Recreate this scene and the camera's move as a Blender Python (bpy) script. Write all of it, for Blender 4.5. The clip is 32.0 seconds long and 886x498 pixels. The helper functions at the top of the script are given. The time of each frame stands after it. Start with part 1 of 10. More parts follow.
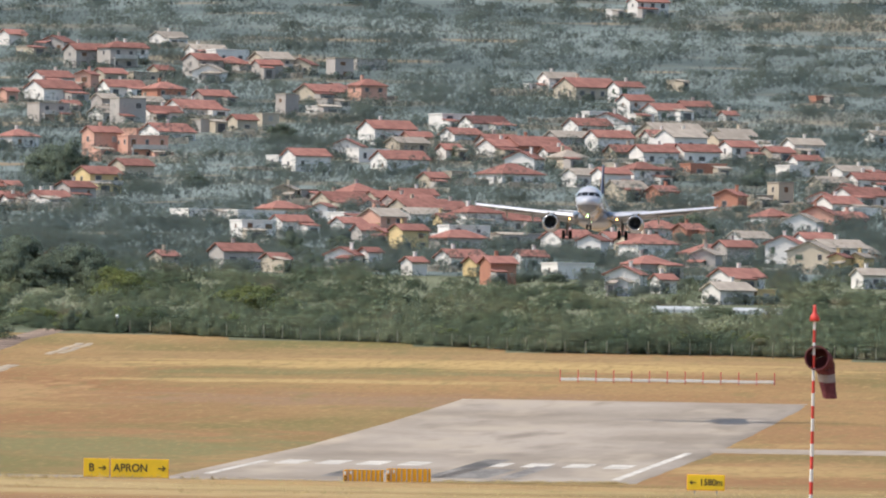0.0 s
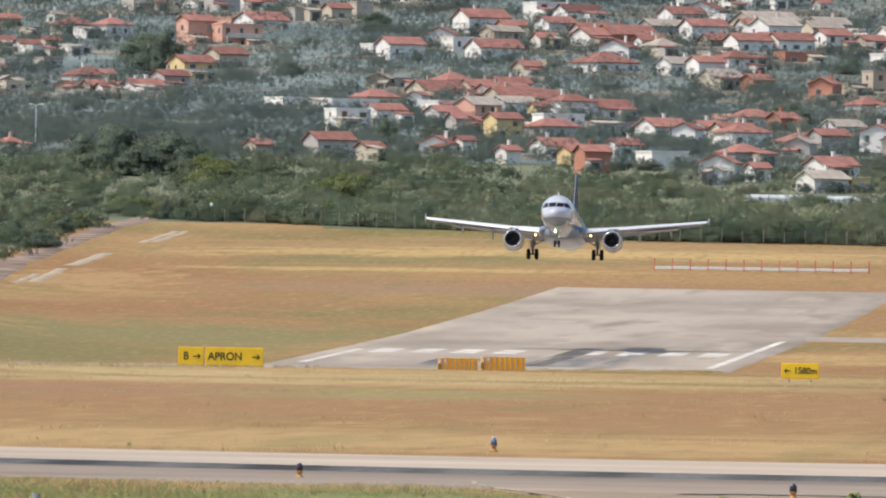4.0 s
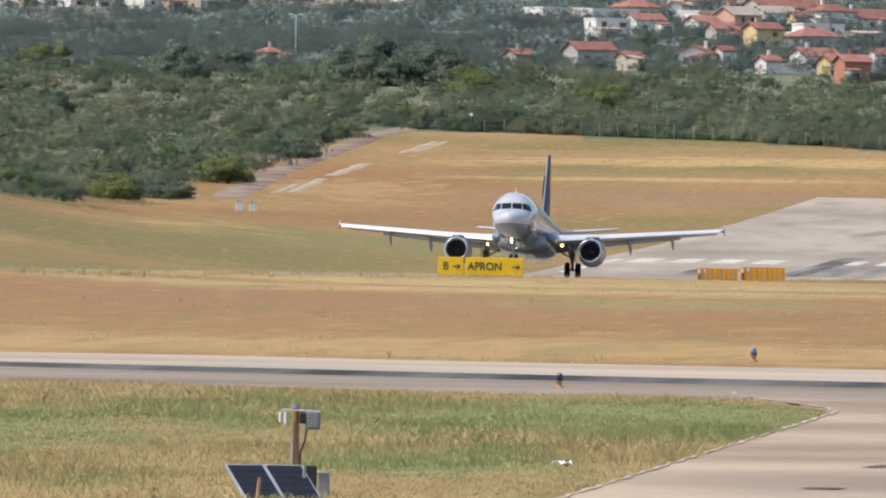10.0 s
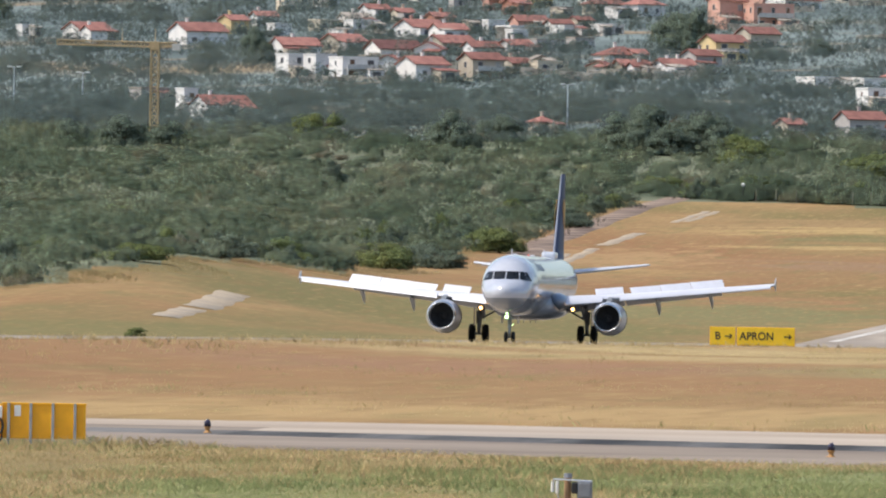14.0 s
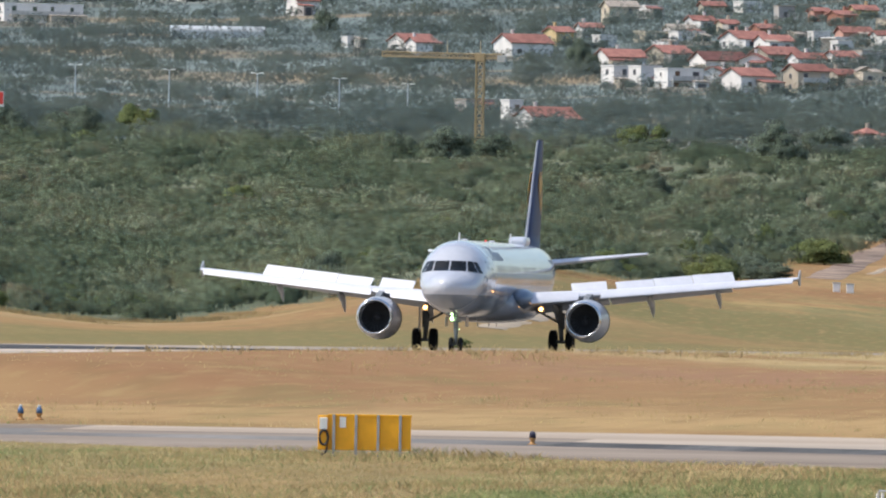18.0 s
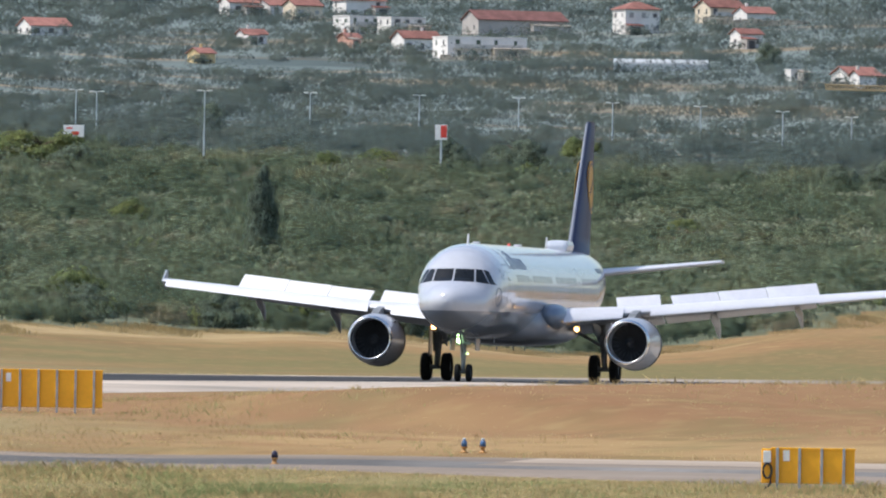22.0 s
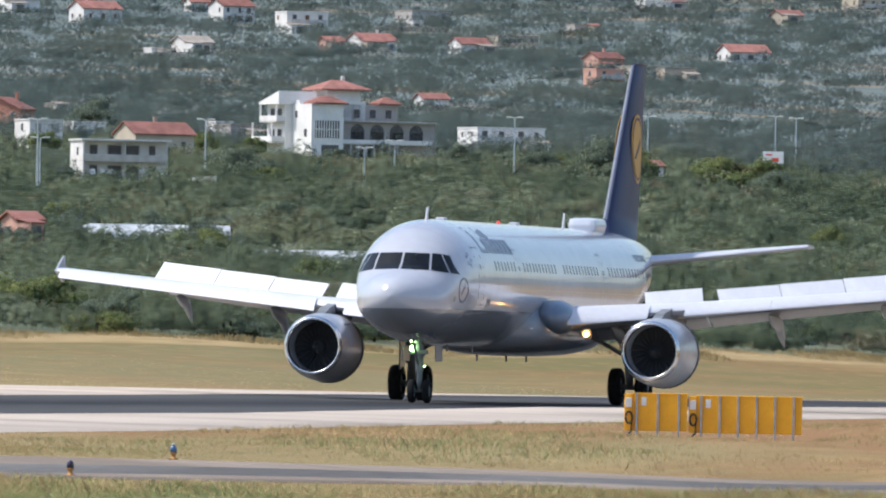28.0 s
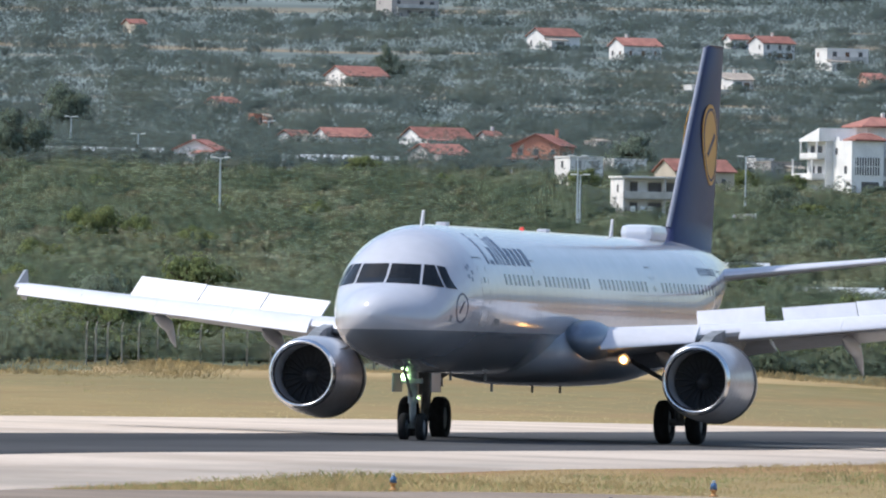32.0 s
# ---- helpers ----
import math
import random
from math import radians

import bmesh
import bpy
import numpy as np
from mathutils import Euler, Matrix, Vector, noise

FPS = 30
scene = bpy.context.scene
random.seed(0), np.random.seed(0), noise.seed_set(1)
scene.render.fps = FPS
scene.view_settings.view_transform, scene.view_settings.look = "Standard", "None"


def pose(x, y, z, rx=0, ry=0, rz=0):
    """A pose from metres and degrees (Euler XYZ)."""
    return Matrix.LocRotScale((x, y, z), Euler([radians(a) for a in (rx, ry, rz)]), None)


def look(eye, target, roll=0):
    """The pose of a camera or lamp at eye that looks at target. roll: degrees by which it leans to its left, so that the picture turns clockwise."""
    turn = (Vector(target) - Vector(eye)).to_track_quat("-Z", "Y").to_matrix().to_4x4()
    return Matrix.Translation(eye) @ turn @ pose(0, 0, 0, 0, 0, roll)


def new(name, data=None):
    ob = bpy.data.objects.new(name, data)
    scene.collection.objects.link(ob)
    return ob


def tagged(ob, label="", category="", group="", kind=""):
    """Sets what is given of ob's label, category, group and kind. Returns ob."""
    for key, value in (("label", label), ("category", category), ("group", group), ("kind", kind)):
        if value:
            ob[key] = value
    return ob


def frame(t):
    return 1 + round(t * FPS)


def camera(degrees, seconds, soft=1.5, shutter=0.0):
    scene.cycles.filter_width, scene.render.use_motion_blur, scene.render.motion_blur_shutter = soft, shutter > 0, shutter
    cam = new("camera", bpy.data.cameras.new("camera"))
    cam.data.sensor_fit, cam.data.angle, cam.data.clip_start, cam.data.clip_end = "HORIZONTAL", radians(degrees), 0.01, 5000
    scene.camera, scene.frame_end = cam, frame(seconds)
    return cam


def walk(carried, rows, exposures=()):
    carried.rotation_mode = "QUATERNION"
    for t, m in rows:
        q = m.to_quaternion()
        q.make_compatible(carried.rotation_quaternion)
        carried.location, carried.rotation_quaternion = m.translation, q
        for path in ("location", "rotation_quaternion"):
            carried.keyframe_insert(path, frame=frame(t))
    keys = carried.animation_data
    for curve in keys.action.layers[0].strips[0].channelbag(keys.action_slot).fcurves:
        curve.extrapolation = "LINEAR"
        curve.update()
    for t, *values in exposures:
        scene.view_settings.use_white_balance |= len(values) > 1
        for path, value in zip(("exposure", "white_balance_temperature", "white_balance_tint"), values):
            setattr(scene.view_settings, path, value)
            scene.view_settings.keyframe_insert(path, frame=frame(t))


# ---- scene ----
# the camera stands on the apron's edge, 2.2 m up, and pans with the aircraft
EYE = (0.0, 0.0, 2.2)
ROLL = 0.95


def aim(left, up):
    """The camera's pose, turned by so many degrees to the left of the runway's direction and so many up."""
    a, e = radians(left), radians(up)
    way = Vector((-math.sin(a) * math.cos(e), math.cos(a) * math.cos(e), math.sin(e)))
    return look(EYE, Vector(EYE) + way * 100, ROLL)


cam = camera(3.4543, 32.0, soft=2.1)
walk(cam, [
    (0, aim(3.3600, 0.8727)), (0.5, aim(3.4029, 0.8130)), (1, aim(3.4214, 0.7702)), (1.5, aim(3.4443, 0.7463)),
    (2, aim(3.4572, 0.7094)), (2.5, aim(3.4723, 0.6376)), (3, aim(3.5208, 0.5322)), (3.5, aim(3.6286, 0.4689)),
    (5.5, aim(3.8473, 0.3189)), (6, aim(3.8783, 0.2590)), (6.5, aim(3.9690, 0.2258)), (7, aim(4.1071, 0.1714)),
    (7.5, aim(4.1827, 0.1068)), (8, aim(4.1999, 0.0623)), (8.5, aim(4.2447, 0.0451)), (9, aim(4.4029, 0.0364)),
    (9.5, aim(4.5979, 0.0429)), (10, aim(4.7280, 0.0646)), (10.5, aim(4.7597, 0.0839)), (11, aim(4.7837, 0.1006)),
    (11.5, aim(4.8818, 0.1168)), (12, aim(5.1064, 0.1389)), (12.5, aim(5.3272, 0.1796)), (13, aim(5.4781, 0.2514)),
    (13.5, aim(5.6270, 0.2959)), (14, aim(5.7924, 0.3189)), (14.5, aim(5.9458, 0.3370)), (16.5, aim(6.4992, 0.3313)),
    (17, aim(6.7510, 0.3322)), (17.5, aim(6.9360, 0.3365)), (18, aim(7.0610, 0.3433)), (18.5, aim(7.2913, 0.3446)),
    (19, aim(7.5980, 0.3419)), (19.5, aim(7.8116, 0.3437)), (20, aim(8.0312, 0.3674)), (20.5, aim(8.2552, 0.3962)),
    (21, aim(8.4523, 0.4128)), (21.5, aim(8.5992, 0.4217)), (22, aim(8.7924, 0.4446)), (22.5, aim(9.0054, 0.4881)),
    (23, aim(9.2440, 0.5364)), (23.5, aim(9.4183, 0.5529)), (24, aim(9.5820, 0.5556)), (24.5, aim(9.7516, 0.5579)),
    (26.5, aim(10.7259, 0.5244)), (27, aim(11.0433, 0.5124)), (27.5, aim(11.2960, 0.5031)), (28, aim(11.5217, 0.5035)),
    (28.5, aim(11.8137, 0.5004)), (29, aim(12.1888, 0.4946)), (29.5, aim(12.5156, 0.4877)), (30, aim(12.8188, 0.4811)),
    (30.5, aim(13.0346, 0.4845)), (31, aim(13.1892, 0.5083)), (31.5, aim(13.3646, 0.5483)), (32, aim(13.6302, 0.6139)),
], exposures=((0, 0.58, 6450, 10), (10, 0.58, 6350, 10), (20, 0.58, 6150, 10), (32, 0.58, 5900, 10)))

# ---- light ----
SUN_FROM = Vector((-0.54, -0.15, 0.82)).normalized()
world = bpy.data.worlds.new("sky")
scene.world = world
world.use_nodes = True
_n, _l = world.node_tree.nodes, world.node_tree.links
_sky = _n.new("ShaderNodeTexSky")
_sky.sky_type, _sky.sun_disc = "NISHITA", False
_sky.sun_elevation = math.asin(SUN_FROM.z)
_sky.sun_rotation = math.atan2(SUN_FROM.x, SUN_FROM.y)
_sky.dust_density, _sky.air_density = 2.0, 1.2
_l.new(_sky.outputs[0], _n["Background"].inputs[0])
_n["Background"].inputs[1].default_value = 0.12
sun = new("sun", bpy.data.lights.new("sun", "SUN"))
sun.data.energy, sun.data.angle, sun.data.color = 2.55, radians(0.6), (1.0, 0.915, 0.79)
sun.matrix_world = look(SUN_FROM * 100, (0, 0, 0))


# ---- materials ----
def material(name, colour, rough=0.7, metal=0.0, scale=1.0, spread=0.25, second=None, fine=12.0, bump=0.15,
             stretch=(1, 1, 1), island=0.0, coat=0.0, emit=None, glow=0.0, coords="Object", random_piece=0.0):
    """A surface with variation at two scales: broad stains of `scale` per metre, and grain `fine` times smaller."""
    m = bpy.data.materials.new(name)
    m.use_nodes = True
    n, l = m.node_tree.nodes, m.node_tree.links
    b = n["Principled BSDF"]
    b.inputs["Roughness"].default_value, b.inputs["Metallic"].default_value = rough, metal
    b.inputs["Coat Weight"].default_value = coat
    if rough >= 0.8:
        b.inputs["Specular IOR Level"].default_value = 0.12
    b.inputs["Coat Roughness"].default_value = 0.08
    if glow:
        b.inputs["Emission Color"].default_value = (*(emit or colour), 1)
        b.inputs["Emission Strength"].default_value = glow
    tc = n.new("ShaderNodeTexCoord")
    mp = n.new("ShaderNodeMapping")
    mp.inputs["Scale"].default_value = stretch
    l.new(tc.outputs[coords], mp.inputs[0])
    big, small = n.new("ShaderNodeTexNoise"), n.new("ShaderNodeTexNoise")
    for q, s in ((big, scale), (small, scale * fine)):
        q.inputs["Scale"].default_value, q.inputs["Detail"].default_value = s, 4
        l.new(mp.outputs[0], q.inputs["Vector"])
    dark = [c * (1 - spread) for c in colour]
    light = [min(1, c * (1 + spread)) for c in (second or colour)]
    ramp = n.new("ShaderNodeValToRGB")
    ramp.color_ramp.elements[0].position, ramp.color_ramp.elements[1].position = 0.36, 0.64
    ramp.color_ramp.elements[0].color, ramp.color_ramp.elements[1].color = (*dark, 1), (*light, 1)
    l.new(big.outputs["Fac"], ramp.inputs[0])
    out = ramp.outputs[0]
    mul = n.new("ShaderNodeMix")
    mul.data_type, mul.blend_type = "RGBA", "MULTIPLY"
    mul.inputs[0].default_value = 1.0
    grey = n.new("ShaderNodeMapRange")
    grey.inputs["From Min"].default_value, grey.inputs["From Max"].default_value = 0.3, 0.7
    grey.inputs["To Min"].default_value, grey.inputs["To Max"].default_value = 1 - spread * 0.6, 1 + spread * 0.6
    l.new(small.outputs["Fac"], grey.inputs[0])
    l.new(out, mul.inputs[6])
    l.new(grey.outputs[0], mul.inputs[7])
    out = mul.outputs[2]
    amount = max(island, random_piece)
    if amount:
        g = n.new("ShaderNodeNewGeometry") if island else n.new("ShaderNodeObjectInfo")
        r2 = n.new("ShaderNodeMapRange")
        r2.inputs["To Min"].default_value, r2.inputs["To Max"].default_value = 1 - amount, 1 + amount
        l.new(g.outputs["Random Per Island" if island else "Random"], r2.inputs[0])
        mul2 = n.new("ShaderNodeMix")
        mul2.data_type, mul2.blend_type = "RGBA", "MULTIPLY"
        mul2.inputs[0].default_value = 1.0
        l.new(out, mul2.inputs[6])
        l.new(r2.outputs[0], mul2.inputs[7])
        out = mul2.outputs[2]
    l.new(out, b.inputs["Base Color"])
    if bump:
        bp = n.new("ShaderNodeBump")
        bp.inputs["Strength"].default_value, bp.inputs["Distance"].default_value = bump, 0.05
        l.new(small.outputs["Fac"], bp.inputs["Height"])
        l.new(bp.outputs[0], b.inputs["Normal"])
    return m


def layered(m, colour, scale, low, high, stretch=(1, 1, 1), detail=5.0, offset=(0, 0, 0), amount=1.0):
    """Adds patches of another colour to a material, where a noise lies over `low` to `high`."""
    n, l = m.node_tree.nodes, m.node_tree.links
    b = n["Principled BSDF"]
    was = b.inputs["Base Color"].links[0].from_socket
    tc, mp, q = n.new("ShaderNodeTexCoord"), n.new("ShaderNodeMapping"), n.new("ShaderNodeTexNoise")
    mp.inputs["Scale"].default_value, mp.inputs["Location"].default_value = stretch, offset
    q.inputs["Scale"].default_value, q.inputs["Detail"].default_value = scale, detail
    l.new(tc.outputs["Object"], mp.inputs[0])
    l.new(mp.outputs[0], q.inputs["Vector"])
    r = n.new("ShaderNodeMapRange")
    r.inputs["From Min"].default_value, r.inputs["From Max"].default_value = low, high
    r.inputs["To Max"].default_value = amount
    l.new(q.outputs["Fac"], r.inputs[0])
    mix = n.new("ShaderNodeMix")
    mix.data_type = "RGBA"
    l.new(r.outputs[0], mix.inputs[0])
    l.new(was, mix.inputs[6])
    mix.inputs[7].default_value = (*colour, 1)
    l.new(mix.outputs[2], b.inputs["Base Color"])
    return m


def zone(m, colour, x, y, w, l, fray=0.7):
    """Another colour over an oval stretch of ground round x, y, w and l metres in half size, with a frayed edge."""
    n, lk = m.node_tree.nodes, m.node_tree.links
    b = n["Principled BSDF"]
    was = b.inputs["Base Color"].links[0].from_socket
    tc, mp, far = n.new("ShaderNodeTexCoord"), n.new("ShaderNodeMapping"), n.new("ShaderNodeVectorMath")
    mp.inputs["Scale"].default_value, mp.inputs["Location"].default_value = (1 / w, 1 / l, 0), (-x / w, -y / l, 0)
    far.operation = "LENGTH"
    lk.new(tc.outputs["Object"], mp.inputs[0])
    lk.new(mp.outputs[0], far.inputs[0])
    q = n.new("ShaderNodeTexNoise")
    q.inputs["Scale"].default_value, q.inputs["Detail"].default_value = 3.0, 6.0
    lk.new(mp.outputs[0], q.inputs["Vector"])
    add = n.new("ShaderNodeMath")
    add.operation = "MULTIPLY_ADD"
    add.inputs[1].default_value = -2.0 * fray
    lk.new(q.outputs["Fac"], add.inputs[0])
    lk.new(far.outputs["Value"], add.inputs[2])
    r = n.new("ShaderNodeMapRange")
    r.inputs["From Min"].default_value, r.inputs["From Max"].default_value = 0.55 - fray, 1.05 - fray
    r.inputs["To Min"].default_value, r.inputs["To Max"].default_value = 1.0, 0.0
    lk.new(add.outputs[0], r.inputs[0])
    mix = n.new("ShaderNodeMix")
    mix.data_type = "RGBA"
    lk.new(r.outputs[0], mix.inputs[0])
    lk.new(was, mix.inputs[6])
    mix.inputs[7].default_value = (*colour, 1)
    lk.new(mix.outputs[2], b.inputs["Base Color"])


GRASS = material("dry_grass", (0.277, 0.164, 0.071), 0.95, scale=0.02, spread=0.10, second=(0.296, 0.188, 0.083), fine=40, bump=0.2,
                 stretch=(1.2, 0.4, 1))
layered(GRASS, (0.249, 0.124, 0.056), 0.02, 0.45, 0.64, stretch=(0.9, 0.30, 1), detail=2.5)
layered(GRASS, (0.157, 0.137, 0.047), 0.02, 0.50, 0.68, stretch=(0.8, 0.26, 1), offset=(37, 11, 0), detail=2.5)
layered(GRASS, (0.389, 0.266, 0.113), 0.02, 0.57, 0.72, stretch=(1.1, 0.5, 1), offset=(7, 91, 0), detail=3.0)
SCRUB = material("scrub_soil", (0.106, 0.124, 0.074), 0.95, scale=0.02, spread=0.2, second=(0.138, 0.146, 0.092), fine=25, bump=0.3)
# hill soil lightened and tinted blue to stand in for distant haze
HILL = material("hazed_hill_soil", (0.116, 0.148, 0.142), 0.95, scale=0.02, spread=0.25, second=(0.150, 0.178, 0.168), fine=12, bump=0.3,
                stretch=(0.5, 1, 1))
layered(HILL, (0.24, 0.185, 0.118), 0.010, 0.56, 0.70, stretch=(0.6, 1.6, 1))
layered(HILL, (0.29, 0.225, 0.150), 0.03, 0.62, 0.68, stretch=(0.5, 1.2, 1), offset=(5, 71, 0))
CONCRETE = material("pale_concrete", (0.50, 0.41, 0.325), 0.85, scale=0.08, spread=0.12, second=(0.54, 0.455, 0.37), fine=30, bump=0.1)
layered(CONCRETE, (0.28, 0.245, 0.20), 0.05, 0.55, 0.75, stretch=(1.6, 0.5, 1))
GREY_CONCRETE = material("grey_brown_concrete", (0.222, 0.176, 0.135), 0.9, scale=0.1, spread=0.14, second=(0.262, 0.212, 0.168), fine=20, bump=0.1,
                         stretch=(0.4, 1.2, 1))
ASPHALT = material("worn_asphalt", (0.145, 0.135, 0.125), 0.85, scale=0.06, spread=0.2, second=(0.20, 0.185, 0.17), fine=30, bump=0.1,
                   stretch=(2.0, 0.3, 1))
RUBBER = material("tyre_rubber_marks", (0.055, 0.052, 0.050), 0.8, scale=0.15, spread=0.3, second=(0.10, 0.095, 0.09), fine=20,
                  bump=0.05, stretch=(3, 0.15, 1))
TAXI_PALE = material("pale_taxiway_concrete", (0.405, 0.325, 0.250), 0.88, scale=0.1, spread=0.12, second=(0.44, 0.362, 0.285), fine=20, bump=0.1, stretch=(0.4, 1.2, 1))
layered(TAXI_PALE, (0.30, 0.25, 0.20), 0.06, 0.55, 0.75, stretch=(0.4, 1.2, 1))
PALE_ASPHALT = material("weathered_pale_asphalt", (0.29, 0.240, 0.190), 0.9, scale=0.03, spread=0.12, second=(0.335, 0.285, 0.235), fine=20, bump=0.1,
                        stretch=(1.2, 0.35, 1))
WORN_PAINT = material("worn_white_paint", (0.46, 0.42, 0.365), 0.8, scale=0.25, spread=0.2, second=(0.58, 0.54, 0.48), fine=9, bump=0.0)
TRACK = material("stony_track", (0.42, 0.355, 0.275), 0.95, scale=0.12, spread=0.25, second=(0.33, 0.26, 0.18), fine=12, bump=0.2)
DARK_BAND = material("rubbered_runway_middle", (0.038, 0.037, 0.038), 0.85, scale=0.06, spread=0.25, second=(0.060, 0.058, 0.057), fine=25, bump=0.05,
                     stretch=(2.0, 0.15, 1))
OLD_RUBBER = material("old_tyre_smear", (0.13, 0.12, 0.112), 0.85, scale=0.12, spread=0.25, second=(0.22, 0.20, 0.18), fine=9, bump=0.0, stretch=(2, 0.2, 1))
layered(GRASS, (0.190, 0.156, 0.058), 0.35, 0.56, 0.72, stretch=(1.0, 0.16, 1), offset=(3, 17, 0), detail=4.0, amount=0.65)
layered(GRASS, (0.399, 0.274, 0.122), 0.5, 0.58, 0.74, stretch=(1.0, 0.14, 1), offset=(23, 7, 0), detail=4.0, amount=0.65)
APRON = material("stained_apron_concrete", (0.282, 0.218, 0.160), 0.9, scale=0.09, spread=0.16, second=(0.330, 0.260, 0.195), fine=25, bump=0.1)
layered(APRON, (0.25, 0.205, 0.16), 0.11, 0.52, 0.72, stretch=(0.7, 0.35, 1), offset=(3, 9, 0))
layered(APRON, (0.17, 0.14, 0.115), 0.6, 0.66, 0.74, stretch=(0.5, 0.2, 1), offset=(31, 2, 0), detail=6.0)
BARE_SOIL = material("bare_brown_soil", (0.20, 0.145, 0.115), 0.95, scale=0.15, spread=0.25, second=(0.27, 0.20, 0.15), fine=10, bump=0.2)
for x_, y_, w_, l_ in ((-150, 1150, 40, 420), (-165, 1640, 44, 130), (-40, 640, 40, 90), (-185, 900, 14, 160), (-150, 2250, 30, 120)):
    zone(GRASS, (0.172, 0.146, 0.056), x_, y_, w_, l_)
for x_, y_, w_, l_ in ((-120, 2200, 60, 70), (-60, 2050, 50, 60), (-190, 1250, 10, 200)):
    zone(GRASS, (0.303, 0.185, 0.080), x_, y_, w_, l_)
for x_, y_, w_, l_, green in ((-19, 262, 7, 26, (0.195, 0.198, 0.082)), (-27, 258, 6, 22, (0.215, 0.200, 0.085)), (-47, 288, 12, 20, (0.235, 0.196, 0.080)), (-62, 265, 10, 26, (0.235, 0.196, 0.080))):
    zone(GRASS, green, x_, y_, w_, l_)
zone(GRASS, (0.303, 0.210, 0.090), -28, 222, 26, 50)
zone(GRASS, (0.218, 0.180, 0.084), -166, 690, 46, 190, 1.1)
zone(GRASS, (0.265, 0.165, 0.085), -150, 640, 16, 60, 1.1)
zone(GRASS, (0.42, 0.315, 0.170), -199, 900, 7, 240, 1.0)
zone(GRASS, (0.293, 0.190, 0.086), -120, 2330, 90, 70, 1.1)
for x_, y_, w_, l_ in ((-150, 560, 34, 150), (-69, 300, 9, 45), (-66, 330, 6, 40)):
    zone(GRASS, (0.278, 0.214, 0.098), x_, y_, w_, l_)
for x_, y_, w_, l_ in ((-130, 2120, 90, 60), (-60, 1950, 60, 60), (-35, 470, 34, 90), (-150, 1850, 30, 70), (-70, 420, 20, 60)):
    zone(GRASS, (0.275, 0.153, 0.070), x_, y_, w_, l_, 1.1)
for x_, y_, w_, l_ in ((-45, 690, 40, 90), (-30, 350, 34, 22)):
    zone(GRASS, (0.369, 0.244, 0.108), x_, y_, w_, l_, 1.1)
for x_, y_, w_, l_, tone in ((-50, 606, 36, 58, (0.40, 0.295, 0.140)), (-40, 522, 24, 30, (0.39, 0.285, 0.135)), (-33, 470, 9, 24, (0.255, 0.205, 0.090)), (-46, 466, 12, 28, (0.270, 0.150, 0.080)),
                            (-130, 2308, 62, 32, (0.42, 0.290, 0.120)), (-140, 2258, 44, 9, (0.205, 0.172, 0.075)), (-150, 2212, 40, 12, (0.40, 0.280, 0.120)), (-128, 2110, 46, 50, (0.262, 0.165, 0.095)),
                            (-147, 1770, 32, 100, (0.188, 0.166, 0.070)), (-190, 2130, 14, 70, (0.340, 0.210, 0.098)), (-197, 1000, 7, 420, (0.40, 0.290, 0.140))):
    zone(GRASS, tone, x_, y_, w_, l_, 0.5 if y_ < 1000 else 1.2)
FADED = material("faded_pale_patch", (0.345, 0.29, 0.235), 0.9, scale=0.12, spread=0.14, second=(0.31, 0.26, 0.21), fine=9, bump=0.0)
layered(GRASS, (0.223, 0.137, 0.058), 0.9, 0.50, 0.70, stretch=(1.0, 0.10, 1), offset=(5, 3, 0), detail=6.0, amount=0.65)
layered(GRASS, (0.356, 0.243, 0.105), 1.3, 0.53, 0.73, stretch=(1.0, 0.10, 1), offset=(55, 31, 0), detail=6.0, amount=0.65)
layered(GRASS, (0.180, 0.151, 0.058), 0.25, 0.56, 0.74, stretch=(1.0, 0.12, 1), offset=(71, 13, 0), detail=5.0, amount=0.65)
CRACK = material("dark_apron_crack", (0.10, 0.08, 0.065), 0.95, scale=2.0, spread=0.3, second=(0.16, 0.13, 0.10), fine=8, bump=0.1)
layered(PALE_ASPHALT, (0.40, 0.335, 0.26), 0.11, 0.52, 0.70, stretch=(1.0, 0.12, 1), offset=(3, 17, 0), detail=5.0)
layered(PALE_ASPHALT, (0.235, 0.195, 0.155), 0.16, 0.53, 0.72, stretch=(1.0, 0.10, 1), offset=(41, 7, 0), detail=5.0)


# ---- the lie of the land ----
# height of the airfield along the runway, and of the country beyond by bearing (rows) and distance (columns)
STRIP_Y = (-5000, 0, 150, 200, 300, 332, 420, 510, 700, 1000, 1580, 1800, 1960, 2130, 2420, 2850, 5000)
STRIP_Z = (-1.6, -1.6, -1.4, -1.07, -0.19, 0.12, 0.75, 1.35, 1.58, 1.50, 1.3, 5.2, 8.7, 12.8, 23.3, 36.0, 60.0)
RUN_Y = (-5000, 150, 270, 300, 325, 400, 500, 1000, 1580, 1800, 1960, 2130, 2420, 2850, 5000)
RUN_Z = (0.2, 0.2, 0.60, 0.90, 1.09, 1.22, 1.37, 1.42, 1.3, 5.2, 8.7, 12.8, 23.3, 36.0, 60.0)
FAR_D = (700, 900, 1150, 1430, 1640, 2050, 2450, 2850, 3300, 4300)
FAR_A = (4.0, 5.0, 5.8, 7.0, 8.2, 9.5, 11.0, 13.0, 16.0)
